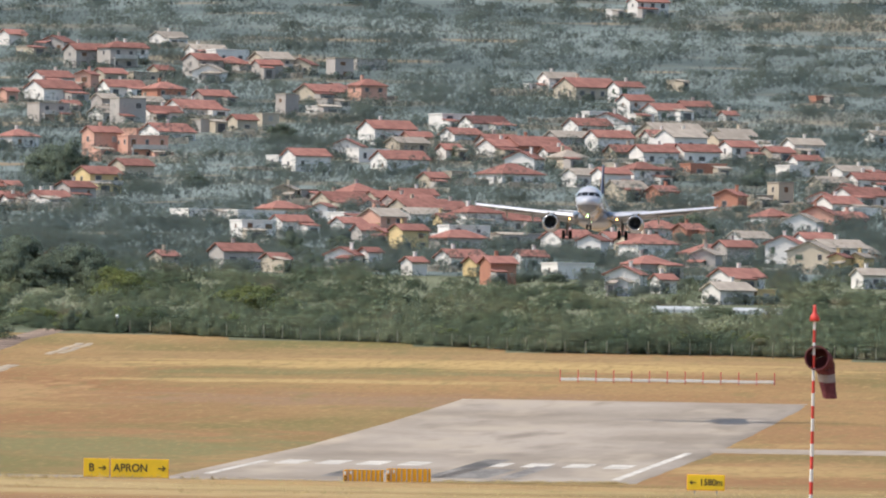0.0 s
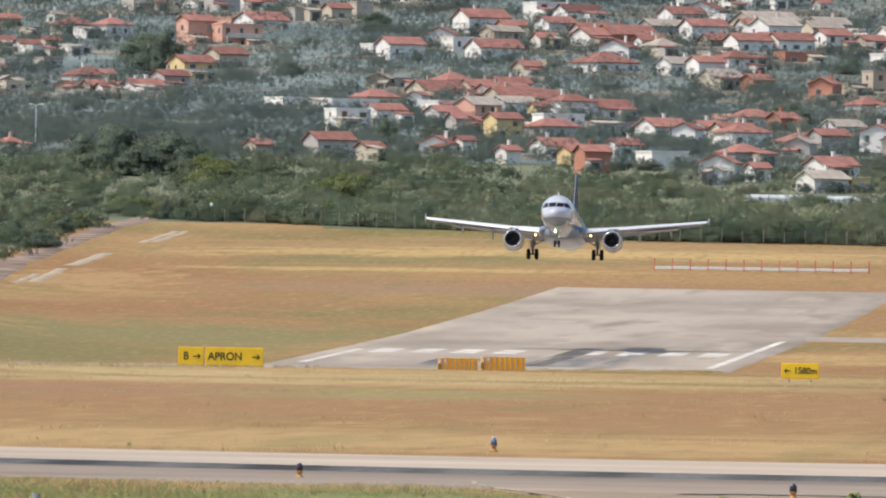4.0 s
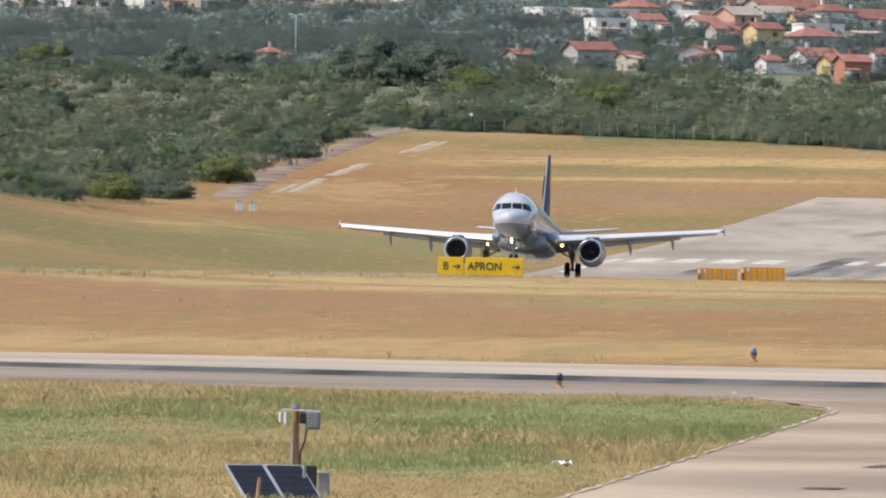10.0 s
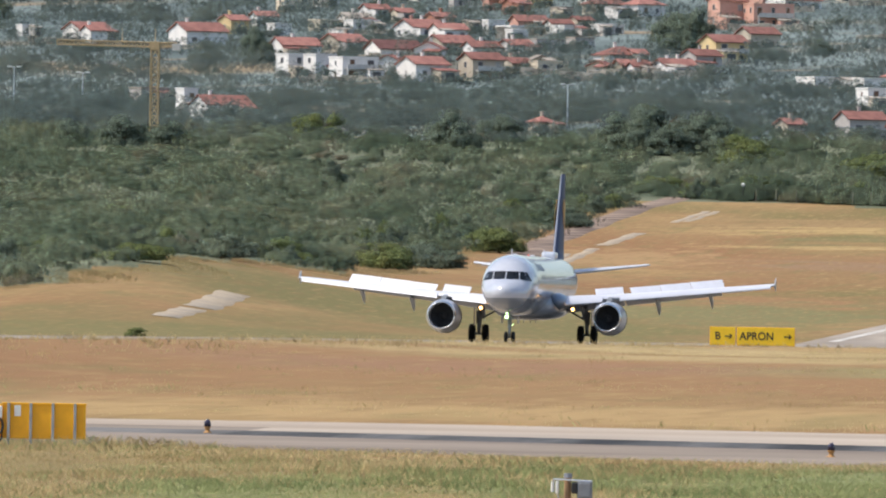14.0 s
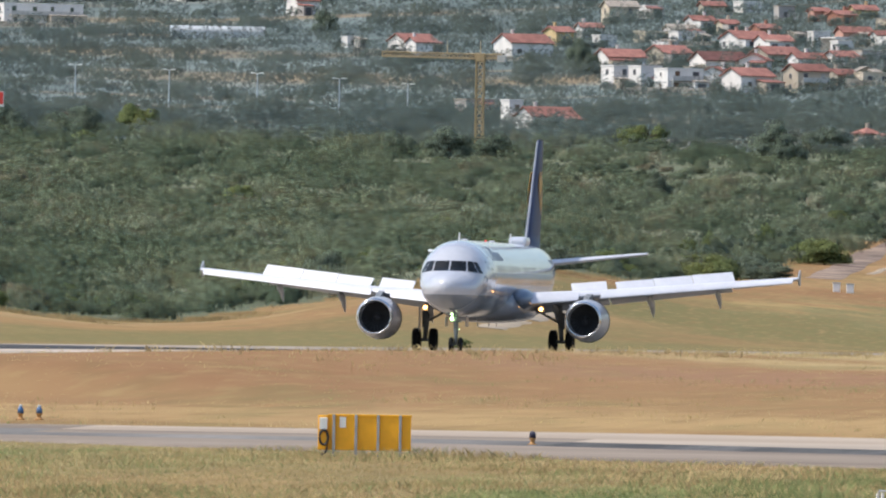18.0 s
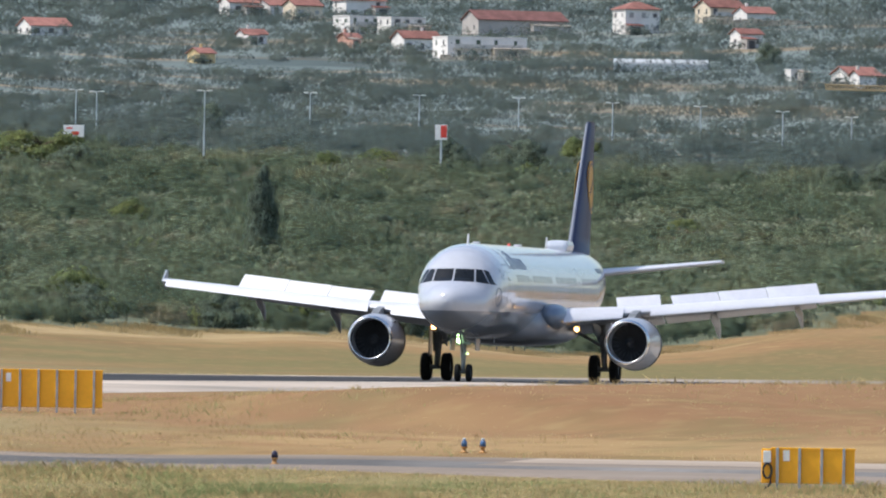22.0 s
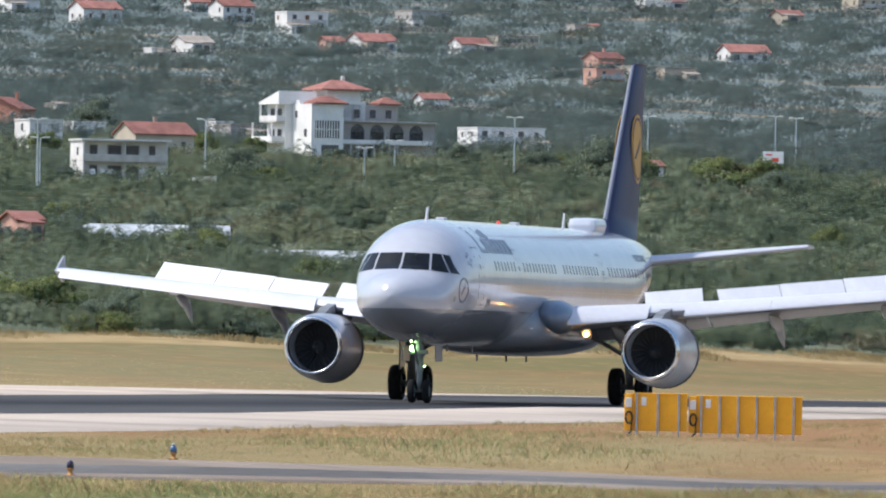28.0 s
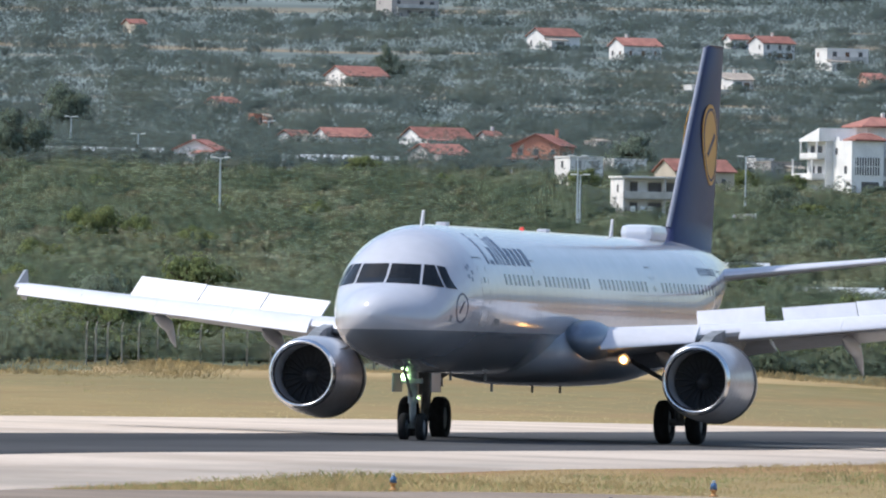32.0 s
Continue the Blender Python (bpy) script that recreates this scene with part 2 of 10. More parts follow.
FAR_RISE = np.array((
    (-0.07, -0.06, -0.04, -0.04, -0.02, 0.23, 0.50, 0.73, 0.97, 1.90),
    (-0.07, -0.06, -0.04, -0.02, 0.04, 0.23, 0.50, 0.73, 0.95, 1.87),
    (-0.06, -0.05, -0.03, 0.02, 0.13, 0.26, 0.48, 0.71, 0.90, 1.76),
    (-0.06, -0.04, 0.00, 0.13, 0.26, 0.37, 0.53, 0.71, 0.86, 1.63),
    (-0.06, -0.03, 0.00, 0.04, 0.13, 0.35, 0.55, 0.73, 0.86, 1.54),
    (-0.04, 0.00, 0.08, 0.20, 0.29, 0.46, 0.64, 0.76, 0.88, 1.50),
    (0.00, 0.07, 0.17, 0.29, 0.37, 0.55, 0.73, 0.84, 0.95, 1.48),
    (0.08, 0.15, 0.25, 0.36, 0.44, 0.64, 0.77, 0.88, 0.99, 1.48),
    (0.11, 0.19, 0.29, 0.40, 0.48, 0.66, 0.79, 0.90, 1.01, 1.48)))
RUNWAY_X, HALF = -97.0, 25.1


def smooth(a, b, v):
    u = np.clip((v - a) / (b - a), 0, 1)
    return u * u * (3 - 2 * u)


def far_height(x, y):
    """Height of the land beyond the airfield, from its rise over the eye's level in degrees."""
    d = np.hypot(x, y)
    a = np.degrees(np.arctan2(-x, y))
    i = np.clip(np.interp(a, FAR_A, range(len(FAR_A))), 0, len(FAR_A) - 1.001)
    j = np.clip(np.interp(d, FAR_D, range(len(FAR_D))), 0, len(FAR_D) - 1.001)
    i0, j0 = i.astype(int), j.astype(int)
    u, v = i - i0, j - j0
    u = u * u * (3 - 2 * u)
    e = ((1 - u) * ((1 - v) * FAR_RISE[i0, j0] + v * FAR_RISE[i0, j0 + 1])
         + u * ((1 - v) * FAR_RISE[i0 + 1, j0] + v * FAR_RISE[i0 + 1, j0 + 1]))
    e = e + np.maximum(0, d - 4300) * 0.0006
    return 2.2 + d * np.radians(e)


def ground(x, y):
    """Height of the ground at x, y (numbers or arrays)."""
    x, y = np.asarray(x, float), np.asarray(y, float)
    low = np.interp(y, STRIP_Y, STRIP_Z)
    # the runway lies higher than the grass by the taxiway, and falls a little towards it
    fall = np.clip(RUNWAY_X - x, -26, 0) * smooth(1500, 900, y) + np.clip(RUNWAY_X - x, 0, 26) * smooth(720, 430, y)
    high = np.interp(y, RUN_Y, RUN_Z) + 0.014 * fall
    w = smooth(-55, -71, x)
    z = low * (1 - w) + high * w
    # a low grass swell between the runway and the camera
    crest = np.interp(y, (380, 420, 460, 540, 600, 700, 760), (1.50, 1.62, 1.72, 1.77, 1.74, 1.68, 1.50))
    z = z + np.maximum(0, crest - z) * np.exp(-((x + 61) / 7.5) ** 2) * smooth(372, 394, y) * smooth(775, 735, y)
    z = z + 0.10 * np.exp(-((x + 55) / 12) ** 2) * smooth(690, 740, y) * smooth(1100, 800, y)
    out = smooth(-128, -205, x) * smooth(300, 700, y)
    out = np.maximum(out, smooth(2300, 2550, np.hypot(x, y)) * smooth(0, 600, y))
    return z * (1 - out) + far_height(x, y) * out


def east_edge(y):
    """The runway's edge on the camera's side, where grass has crept over its shoulder."""
    return np.interp(y, (150, 300, 340, 400, 480, 560, 1500), (-76.5, -76.5, -76.5, -79.5, -82, -82, -71.9))


def paved(x, y):
    """How far under the pavements the ground is dug out, 0 to 1."""
    run = smooth(-121, -119, x) * smooth(east_edge(y) - 1.0, east_edge(y) - 3.0, x) * smooth(2138, 2134, y) * smooth(148, 152, y)
    return np.maximum(run, apron(x - 4.0, y + 6.0))


def apron(x, y):
    """Whether a place lies on the concrete that runs from the taxiway to the camera."""
    return (x > apron_side(y)) & (y < 303) & (y > 20)


def apron_side(y):
    """The apron's edge against the grass, rounded where it joins the taxiway."""
    return -15.15 - 3.2 * smooth(271, 293, y)


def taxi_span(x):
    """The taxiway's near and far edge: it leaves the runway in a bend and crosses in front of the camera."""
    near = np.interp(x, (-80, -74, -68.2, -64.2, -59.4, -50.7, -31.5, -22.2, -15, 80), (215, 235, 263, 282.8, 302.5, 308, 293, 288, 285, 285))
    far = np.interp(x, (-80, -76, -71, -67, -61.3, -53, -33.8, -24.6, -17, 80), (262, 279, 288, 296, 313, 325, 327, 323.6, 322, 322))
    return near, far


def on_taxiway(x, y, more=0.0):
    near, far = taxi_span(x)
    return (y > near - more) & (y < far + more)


def lush(x, y):
    """Where the grass by the apron is still green."""
    u, v = x + 17.8 + 0.09 * (y - 262), y - 262
    g = 1.25 * np.exp(-((u / 4.2) ** 4 + (v / 17) ** 4)) + 0.75 * np.exp(-(((x + 18.0) / 3.2) ** 2 + ((y - 224) / 10) ** 2))
    g = g + 0.75 * np.exp(-(((x + 27.0) / 5.2) ** 2 + ((y - 250) / 19) ** 2)) + 0.6 * np.exp(-(((x + 23.4) / 0.8) ** 2 + ((y - 264) / 6) ** 2))
    g = g - 0.5 * np.exp(-(((x + 22.8) / 0.9) ** 2 + ((y - 250) / 9) ** 2)) - 0.25 * smooth(280, 290, y) * smooth(-19, -22, x)
    g = g + 0.6 * np.exp(-(((x + 47) / 6) ** 2 + ((y - 288) / 14) ** 2)) + 0.7 * np.exp(-(((x + 60) / 5) ** 2 + ((y - 262) / 20) ** 2))
    return g + 0.30 * np.sin(x * 0.9 + 0.6 * np.sin(y * 0.2)) * np.sin(y * 0.14 + 1.0) + 0.15 * np.sin(x * 2.3) * np.sin(y * 0.41)


def greened(m, colour):
    """Tints the ground where the grass is still green."""
    n, l = m.node_tree.nodes, m.node_tree.links
    b = n["Principled BSDF"]
    at, mix = n.new("ShaderNodeAttribute"), n.new("ShaderNodeMix")
    at.attribute_name, mix.data_type = "green_grass", "RGBA"
    l.new(at.outputs["Fac"], mix.inputs[0])
    l.new(b.inputs["Base Color"].links[0].from_socket, mix.inputs[6])
    mix.inputs[7].default_value = (*colour, 1)
    l.new(mix.outputs[2], b.inputs["Base Color"])


def sheet(name, xs_ys, faces, mats, pick=None, lift=0.0, dig=False, sunk=None):
    x, y = xs_ys
    z = ground(x, y) + lift
    if sunk is not None:
        z = z - (lift + 0.08) * np.asarray(sunk, float)
    if dig:
        z = z - 0.25 * paved(x, y)
    me = bpy.data.meshes.new(name)
    me.from_pydata(np.stack((x, y, z), 1).tolist(), [], faces)
    for m in mats:
        me.materials.append(m)
    if pick is not None:
        me.polygons.foreach_set("material_index", pick)
    me.polygons.foreach_set("use_smooth", [True] * len(me.polygons))
    return new(name, me)


def grid_faces(nu, nv, loop=False):
    i, j = np.meshgrid(np.arange(nu if loop else nu - 1), np.arange(nv - 1), indexing="ij")
    k = (i + 1) % nu
    return np.stack((i * nv + j, i * nv + j + 1, k * nv + j + 1, k * nv + j), -1).reshape(-1, 4)


def wood_edge(y):
    """Where the scrub begins, west of the runway."""
    return -203 - 11 * smooth(1750, 2100, y) - 5 * smooth(2250, 2400, y) + 4 * np.sin(y * 0.021) * smooth(2100, 1700, y) - 6 * np.exp(-((y - 1280) / 90) ** 2) + (3 - 2 * smooth(1850, 1980, y)) * np.sin(y * 0.063)


def far_edge(x, y):
    """How far off the scrub begins beyond the runway's end."""
    b = np.degrees(np.arctan2(-x, y))
    return np.interp(b, (1.6, 2.2, 2.9, 3.2, 3.54, 4.0, 4.5), (2372, 2388, 2392, 2414, 2446, 2462, 2488))


def build_ground():
    fine = np.arange(-4, 24, 0.09)
    a = np.radians(np.concatenate((fine, np.arange(24, 356, 6.0))))
    d = np.concatenate(((0.001, 8, 20, 40, 70), 100 * np.exp(np.arange(0, math.log(48.5) + 0.01, 0.0125))))
    A, D = np.meshgrid(a, d, indexing="ij")
    x, y = (-D * np.sin(A)).ravel(), (D * np.cos(A)).ravel()
    f = grid_faces(len(a), len(d), loop=True)
    cx, cy = x[f].mean(1), y[f].mean(1)
    dist = np.hypot(cx, cy)
    edge = wood_edge(cy) + 3 - 5 * smooth(1850, 1950, cy)
    pick = np.where((cx < edge) & (cy > 600), 1, 0)
    pick = np.where((dist > far_edge(cx, cy) + 2 * np.sin(cx * 0.05)), 1, pick)
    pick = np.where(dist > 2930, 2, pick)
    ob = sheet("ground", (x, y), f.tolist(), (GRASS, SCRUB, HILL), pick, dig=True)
    at = ob.data.attributes.new("green_grass", "FLOAT", "POINT")
    at.data.foreach_set("value", np.where(y < 320, 0.85 * smooth(0.2, 0.8, lush(x, y)), 0.0).astype(np.float32))
    greened(GRASS, (0.205, 0.215, 0.085))
    tagged(ob, "dry tan and green airfield grass rising to scrub and hills", "ground", kind="structure")


def strip(name, line, half, mats, step, label, category, lift, kind="structure", parent=None):
    """A band of pavement along a line: points of x, y, each with its half width."""
    pts, n = [], 0
    for k, (x, y) in enumerate(line):
        x0, y0 = line[max(k - 1, 0)]
        x1, y1 = line[min(k + 1, len(line) - 1)]
        t = Vector((x1 - x0, y1 - y0)).normalized()
        for s in (half[0] - 0.2, *half, half[-1] + 0.2):
            pts.append((x - t.y * s, y + t.x * s))
    w = len(half) + 2
    f = [(k * w + i, k * w + i + 1, (k + 1) * w + i + 1, (k + 1) * w + i) for k in range(len(line) - 1) for i in range(w - 1)]
    p = np.array(pts)
    pick = [min(max(i - 1, 0), w - 4) for k in range(len(line) - 1) for i in range(w - 1)] if len(mats) > 1 else None
    sunk = [i in (0, w - 1) for k in range(len(line)) for i in range(w)]
    ob = sheet(name, (p[:, 0], p[:, 1]), [q[::-1] for q in f], mats, pick, lift, sunk=sunk)
    if parent:
        ob.parent = parent
    else:
        tagged(ob, label, category, kind=kind)
    return ob


def dark_band(y):
    """The two edges of the rubbered middle, which lies further west where aircraft brake."""
    return float(np.interp(y, (400, 470, 640), (-103, -106, -118))), float(np.interp(y, (400, 470, 640), (-87.4, -92.5, -95)))


def build_pavement():
    near, far = np.arange(150, 1561, 10.0), np.arange(1560, 2137, 5.0)
    p = np.array([(x, y) for y in near for x in (-122.3, -122.1, *dark_band(y), float(east_edge(y)), float(east_edge(y)) + 0.2)])
    f = [(k * 6 + i, k * 6 + i + 1, (k + 1) * 6 + i + 1, (k + 1) * 6 + i) for k in range(len(near) - 1) for i in range(5)]
    pick = [((0, 0, 1, 0, 0) if near[k] < 760 else (2, 2, 2, 2, 2))[i] for k in range(len(near) - 1) for i in range(5)]
    ob = sheet("runway", (p[:, 0], p[:, 1]), f, (CONCRETE, DARK_BAND, PALE_ASPHALT), pick, lift=0.05, sunk=[i in (0, 5) for y in near for i in range(6)])
    tagged(ob, "pale concrete runway with a dark worn middle band", "runway", kind="structure")
    end = strip("runway", [(RUNWAY_X, y) for y in far], (-HALF, -22, 22, HALF), (PALE_ASPHALT, PALE_ASPHALT, PALE_ASPHALT), 5,
          "weathered pale runway end with white threshold stripes", "runway", 0.05)
    build_markings(end)
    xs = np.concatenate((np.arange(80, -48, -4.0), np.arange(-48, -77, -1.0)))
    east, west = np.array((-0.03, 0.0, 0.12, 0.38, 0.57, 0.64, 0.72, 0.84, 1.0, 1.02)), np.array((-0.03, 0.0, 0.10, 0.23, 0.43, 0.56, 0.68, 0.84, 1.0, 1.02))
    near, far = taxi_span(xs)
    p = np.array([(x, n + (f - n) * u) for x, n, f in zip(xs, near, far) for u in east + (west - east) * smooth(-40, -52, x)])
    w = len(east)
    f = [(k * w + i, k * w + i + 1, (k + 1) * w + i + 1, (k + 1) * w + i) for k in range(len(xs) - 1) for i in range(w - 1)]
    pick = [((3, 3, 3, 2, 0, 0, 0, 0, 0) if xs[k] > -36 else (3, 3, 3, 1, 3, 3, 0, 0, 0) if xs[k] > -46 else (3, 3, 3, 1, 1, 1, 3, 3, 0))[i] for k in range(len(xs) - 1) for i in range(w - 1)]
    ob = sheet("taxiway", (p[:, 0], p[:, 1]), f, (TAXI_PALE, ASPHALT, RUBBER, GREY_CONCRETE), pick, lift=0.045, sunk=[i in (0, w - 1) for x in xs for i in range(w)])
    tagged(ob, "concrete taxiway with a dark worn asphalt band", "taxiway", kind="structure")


def mark(name, x0, x1, y0, y1, mat, label, parent, lift=0.065, skew=0.0):
    """A flat marking on the pavement."""
    ys = np.linspace(y0, y1, max(2, int((y1 - y0) / 6) + 1))
    v = np.array([(x + skew * (y - y0), y) for y in ys for x in np.linspace(x0, x1, 4)])
    f = [(i * 4 + j, i * 4 + j + 1, (i + 1) * 4 + j + 1, (i + 1) * 4 + j) for i in range(len(ys) - 1) for j in range(3)]
    ob = sheet(name, (v[:, 0], v[:, 1]), f, (mat,), lift=lift)
    ob.parent = parent
    ob["label"] = label
    return ob


def build_markings(runway):
    # threshold stripes, the edge lines, the displaced part's bars and old tyre marks
    for k in range(-4, 5):
        if k:
            x = RUNWAY_X + k * 4.7
            mark("threshold_stripe", x - 1.4, x + 1.4, 1672, 1698, WORN_PAINT, "worn white threshold stripe", runway)
    for s, y0, y1 in ((1, 1600, 1790), (-1, 1600, 1690)):
        x = RUNWAY_X + s * 22.3
        mark("edge_line", x - 0.5, x + 0.5, y0, y1, WORN_PAINT, "worn white edge line", runway)
    for x, y, w, l in ((-6, 1760, 7, 10), (7, 1768, 8, 9), (12, 1850, 9, 12), (-12, 1905, 8, 14), (4, 1990, 9, 16), (-8, 2060, 7, 16)):
        mark("faded_patch", RUNWAY_X + x - w / 2, RUNWAY_X + x + w / 2, y, y + l, FADED, "faded pale patch", runway)
    for x, y, w, l in ((5.5, 1596, 6.0, 60), (3.0, 1600, 3.0, 120), (10.5, 1600, 2.0, 80), (-7.0, 1596, 5.5, 40)):
        mark("tyre_mark", RUNWAY_X + x - w / 2, RUNWAY_X + x + w / 2, y, y + l, OLD_RUBBER, "dark tyre mark", runway, lift=0.075)


def build_side_road():
    """A pale service road that leaves the runway's end towards the right."""
    xs = np.arange(RUNWAY_X + HALF - 1, 60, 6.0)
    strip("service_road", [(x, 1810 + 0.05 * (x - RUNWAY_X)) for x in xs[::-1]], (-14, 14), (PALE_ASPHALT,), 6, "weathered grey service road off the runway", "road", 0.05)
    for y0, y1, x0, x1, w in ((2095, 2190, -195.2, -199.2, 0.8), (2085, 2150, -196.8, -199.4, 0.5), (2205, 2285, -199.6, -201.0, 1.0), (2345, 2415, -201.0, -201.2, 0.6), (2352, 2418, -199.4, -199.6, 0.5),
                              (1380, 1450, -166.5, -172, 1.3), (1460, 1560, -172.5, -180.5, 1.6)):
        ys = np.arange(y0, y1 + 1, 7.0)
        strip("stony_track", [(lerp_(x0, x1, (y - y0) / (y1 - y0)) + 0.2 * math.sin(y * 0.21), y) for y in ys], (-w, w), (TRACK,), 8,
              "broken pale stony track below the scrub", "track", 0.06)
    ys = np.arange(2030, 2512, 9.0)
    strip("bare_bank", [(float(np.interp(y, (1930, 2045, 2216, 2344, 2434, 2512), (-195.5, -200.2, -210.0, -213.4, -214.6, -213.3))) + 0.25 * math.sin(y * 0.09), y) for y in ys], (-3.2, 1.6), (BARE_SOIL,), 8, "bare brown bank along the scrub", "bank", 0.05)


def lerp_(a, b, u):
    return a + (b - a) * u


def apron_row(y):
    side = float(apron_side(y)) + 0.05 * math.sin(y * 0.9)
    return [side - 0.12] + list(np.linspace(side, 80, 23))


def build_apron():
    ys = np.arange(20, 301, 4.0)
    v = [(x, y) for y in ys for x in apron_row(y)]
    p = np.array(v)
    f = [(i * 24 + j, i * 24 + j + 1, (i + 1) * 24 + j + 1, (i + 1) * 24 + j) for i in range(len(ys) - 1) for j in range(23)]
    ob = sheet("apron", (p[:, 0], p[:, 1]), f, (APRON,), lift=0.035, sunk=[j == 0 for y in ys for j in range(24)])
    tagged(ob, "pale concrete apron with dark cracks and stains", "apron", kind="structure")
    ys = np.arange(150, 293, 1.5)
    v = np.array([(float(apron_side(y)) + q + 0.04 * math.sin(y * 2.1 + q * 9), y) for y in ys for q in (-0.02, 0.06 + 0.05 * math.sin(y * 0.37) * math.sin(y * 1.3))])
    rim = sheet("apron_rim", (v[:, 0], v[:, 1]), [(2 * i, 2 * i + 1, 2 * i + 3, 2 * i + 2) for i in range(len(ys) - 1)], (TAXI_PALE,), lift=0.05)
    rim.parent = ob
    rim["label"] = "pale worn rim of the apron"
    for x, y, w, l in ((-12.3, 211.2, 0.55, 1.0), (-11.8, 267.5, 0.8, 1.0), (-10.7, 259.5, 0.45, 1.0), (-12.4, 269.6, 0.6, 0.8), (-8.2, 246, 0.4, 1.0), (-13.8, 281.6, 0.9, 0.9), (-7.4, 232, 0.7, 1.0), (-12.2, 226, 0.35, 1.6), (-6.6, 266, 0.9, 1.4)):
        mark("crack", x, x + w, y, y + l, CRACK, "dark crack", ob, lift=0.05, skew=0.15)
    mark("pale_slab", -13.2, -8.6, 282.4, 283.6, FADED, "pale worn line", ob, lift=0.055)


build_ground()
build_pavement()
build_apron()
build_side_road()


# ---- building blocks ----
def mesh_object(name, verts, faces, mat, parent=None, label="", smooth_faces=True, picks=None):
    me = bpy.data.meshes.new(name)
    me.from_pydata([tuple(v) for v in verts], [], [tuple(f) for f in faces])
    for m in (mat if isinstance(mat, (list, tuple)) else [mat]):
        me.materials.append(m)
    if picks is not None:
        me.polygons.foreach_set("material_index", picks)
    if smooth_faces:
        me.polygons.foreach_set("use_smooth", [True] * len(me.polygons))
    ob = new(name, me)
    if parent:
        ob.parent = parent
    if label:
        ob["label"] = label
    return ob


def part(name, bm, mat, parent, label=""):
    """One mesh object out of a bmesh, under a thing or a part."""
    me = bpy.data.meshes.new(name)
    bm.normal_update()
    bm.to_mesh(me)
    bm.free()
    me.materials.append(mat)
    ob = new(name, me)
    ob.parent = parent
    if label:
        ob["label"] = label
    return ob


def empty(name, m, label, category, group=""):
    ob = new(name)
    ob.matrix_world = m
    return tagged(ob, label, category, group)


def add_box(bm, c, size, bevel=0.0, m=None):
    r = bmesh.ops.create_cube(bm, size=1.0, matrix=(m or Matrix.Identity(4)) @ Matrix.Translation(c) @ Matrix.Diagonal((*size, 1)))
    if bevel:
        es = list({e for v in r["verts"] for e in v.link_edges})
        bmesh.ops.bevel(bm, geom=es, offset=bevel, segments=2, affect="EDGES", profile=0.6)
    return bm


def add_tube(bm, a, b, r0, r1=None, sides=14, caps=True):
    a, b = Vector(a), Vector(b)
    q = (b - a).to_track_quat("Z", "Y").to_matrix().to_4x4()
    bmesh.ops.create_cone(bm, cap_ends=caps, segments=sides, radius1=r0, radius2=r0 if r1 is None else r1, depth=(b - a).length,
                          matrix=Matrix.Translation((a + b) / 2) @ q)
    return bm


def add_pipe(bm, pts, r, sides=6):
    """One bent pipe through points."""
    rings = []
    for k, p in enumerate(pts):
        way = Vector(pts[min(k + 1, len(pts) - 1)]) - Vector(pts[max(k - 1, 0)])
        q = way.to_track_quat("Z", "Y").to_matrix()
        rings.append([bm.verts.new(Vector(p) + q @ Vector((r * math.cos(math.tau * i / sides), r * math.sin(math.tau * i / sides), 0))) for i in range(sides)])
    for a, b in zip(rings, rings[1:]):
        for i in range(sides):
            bm.faces.new((a[i], a[(i + 1) % sides], b[(i + 1) % sides], b[i]))
    bm.faces.new(rings[0][::-1])
    bm.faces.new(rings[-1])


def add_spin(bm, profile, m, sides=36, close=False):
    """Turns a profile of (along, radius) round the local y axis."""
    rings = []
    for y, r in profile:
        rings.append([bm.verts.new(m @ Vector((r * math.cos(k * math.tau / sides), y, r * math.sin(k * math.tau / sides)))) for k in range(sides)])
    for p, q in zip(rings, rings[1:]):
        for k in range(sides):
            f = bm.faces.new((p[k], p[(k + 1) % sides], q[(k + 1) % sides], q[k]))
            f.smooth = True
    if close:
        bm.faces.new(rings[-1])
        bm.faces.new(rings[0][::-1])
    return bm


# ---- the aircraft: nose towards -y, main wheels at the origin ----
WHITE_PAINT = material("white_aircraft_paint", (0.62, 0.65, 0.71), 0.28, scale=0.25, spread=0.05, fine=8, bump=0.0, coat=0.6)
GREY_PAINT = (0.19, 0.212, 0.25)


def two_tone(m, level, colour):
    """The belly below a level of the fuselage is painted in another colour."""
    n, l = m.node_tree.nodes, m.node_tree.links
    b = n["Principled BSDF"]
    was = b.inputs["Base Color"].links[0].from_socket
    tc, sep, cmp_, mix = n.new("ShaderNodeTexCoord"), n.new("ShaderNodeSeparateXYZ"), n.new("ShaderNodeMath"), n.new("ShaderNodeMix")
    cmp_.operation, mix.data_type = "LESS_THAN", "RGBA"
    cmp_.inputs[1].default_value = level
    l.new(tc.outputs["Object"], sep.inputs[0])
    l.new(sep.outputs[2], cmp_.inputs[0])
    l.new(cmp_.outputs[0], mix.inputs[0])
    l.new(was, mix.inputs[6])
    mix.inputs[7].default_value = (*colour, 1)
    l.new(mix.outputs[2], b.inputs["Base Color"])
    return m


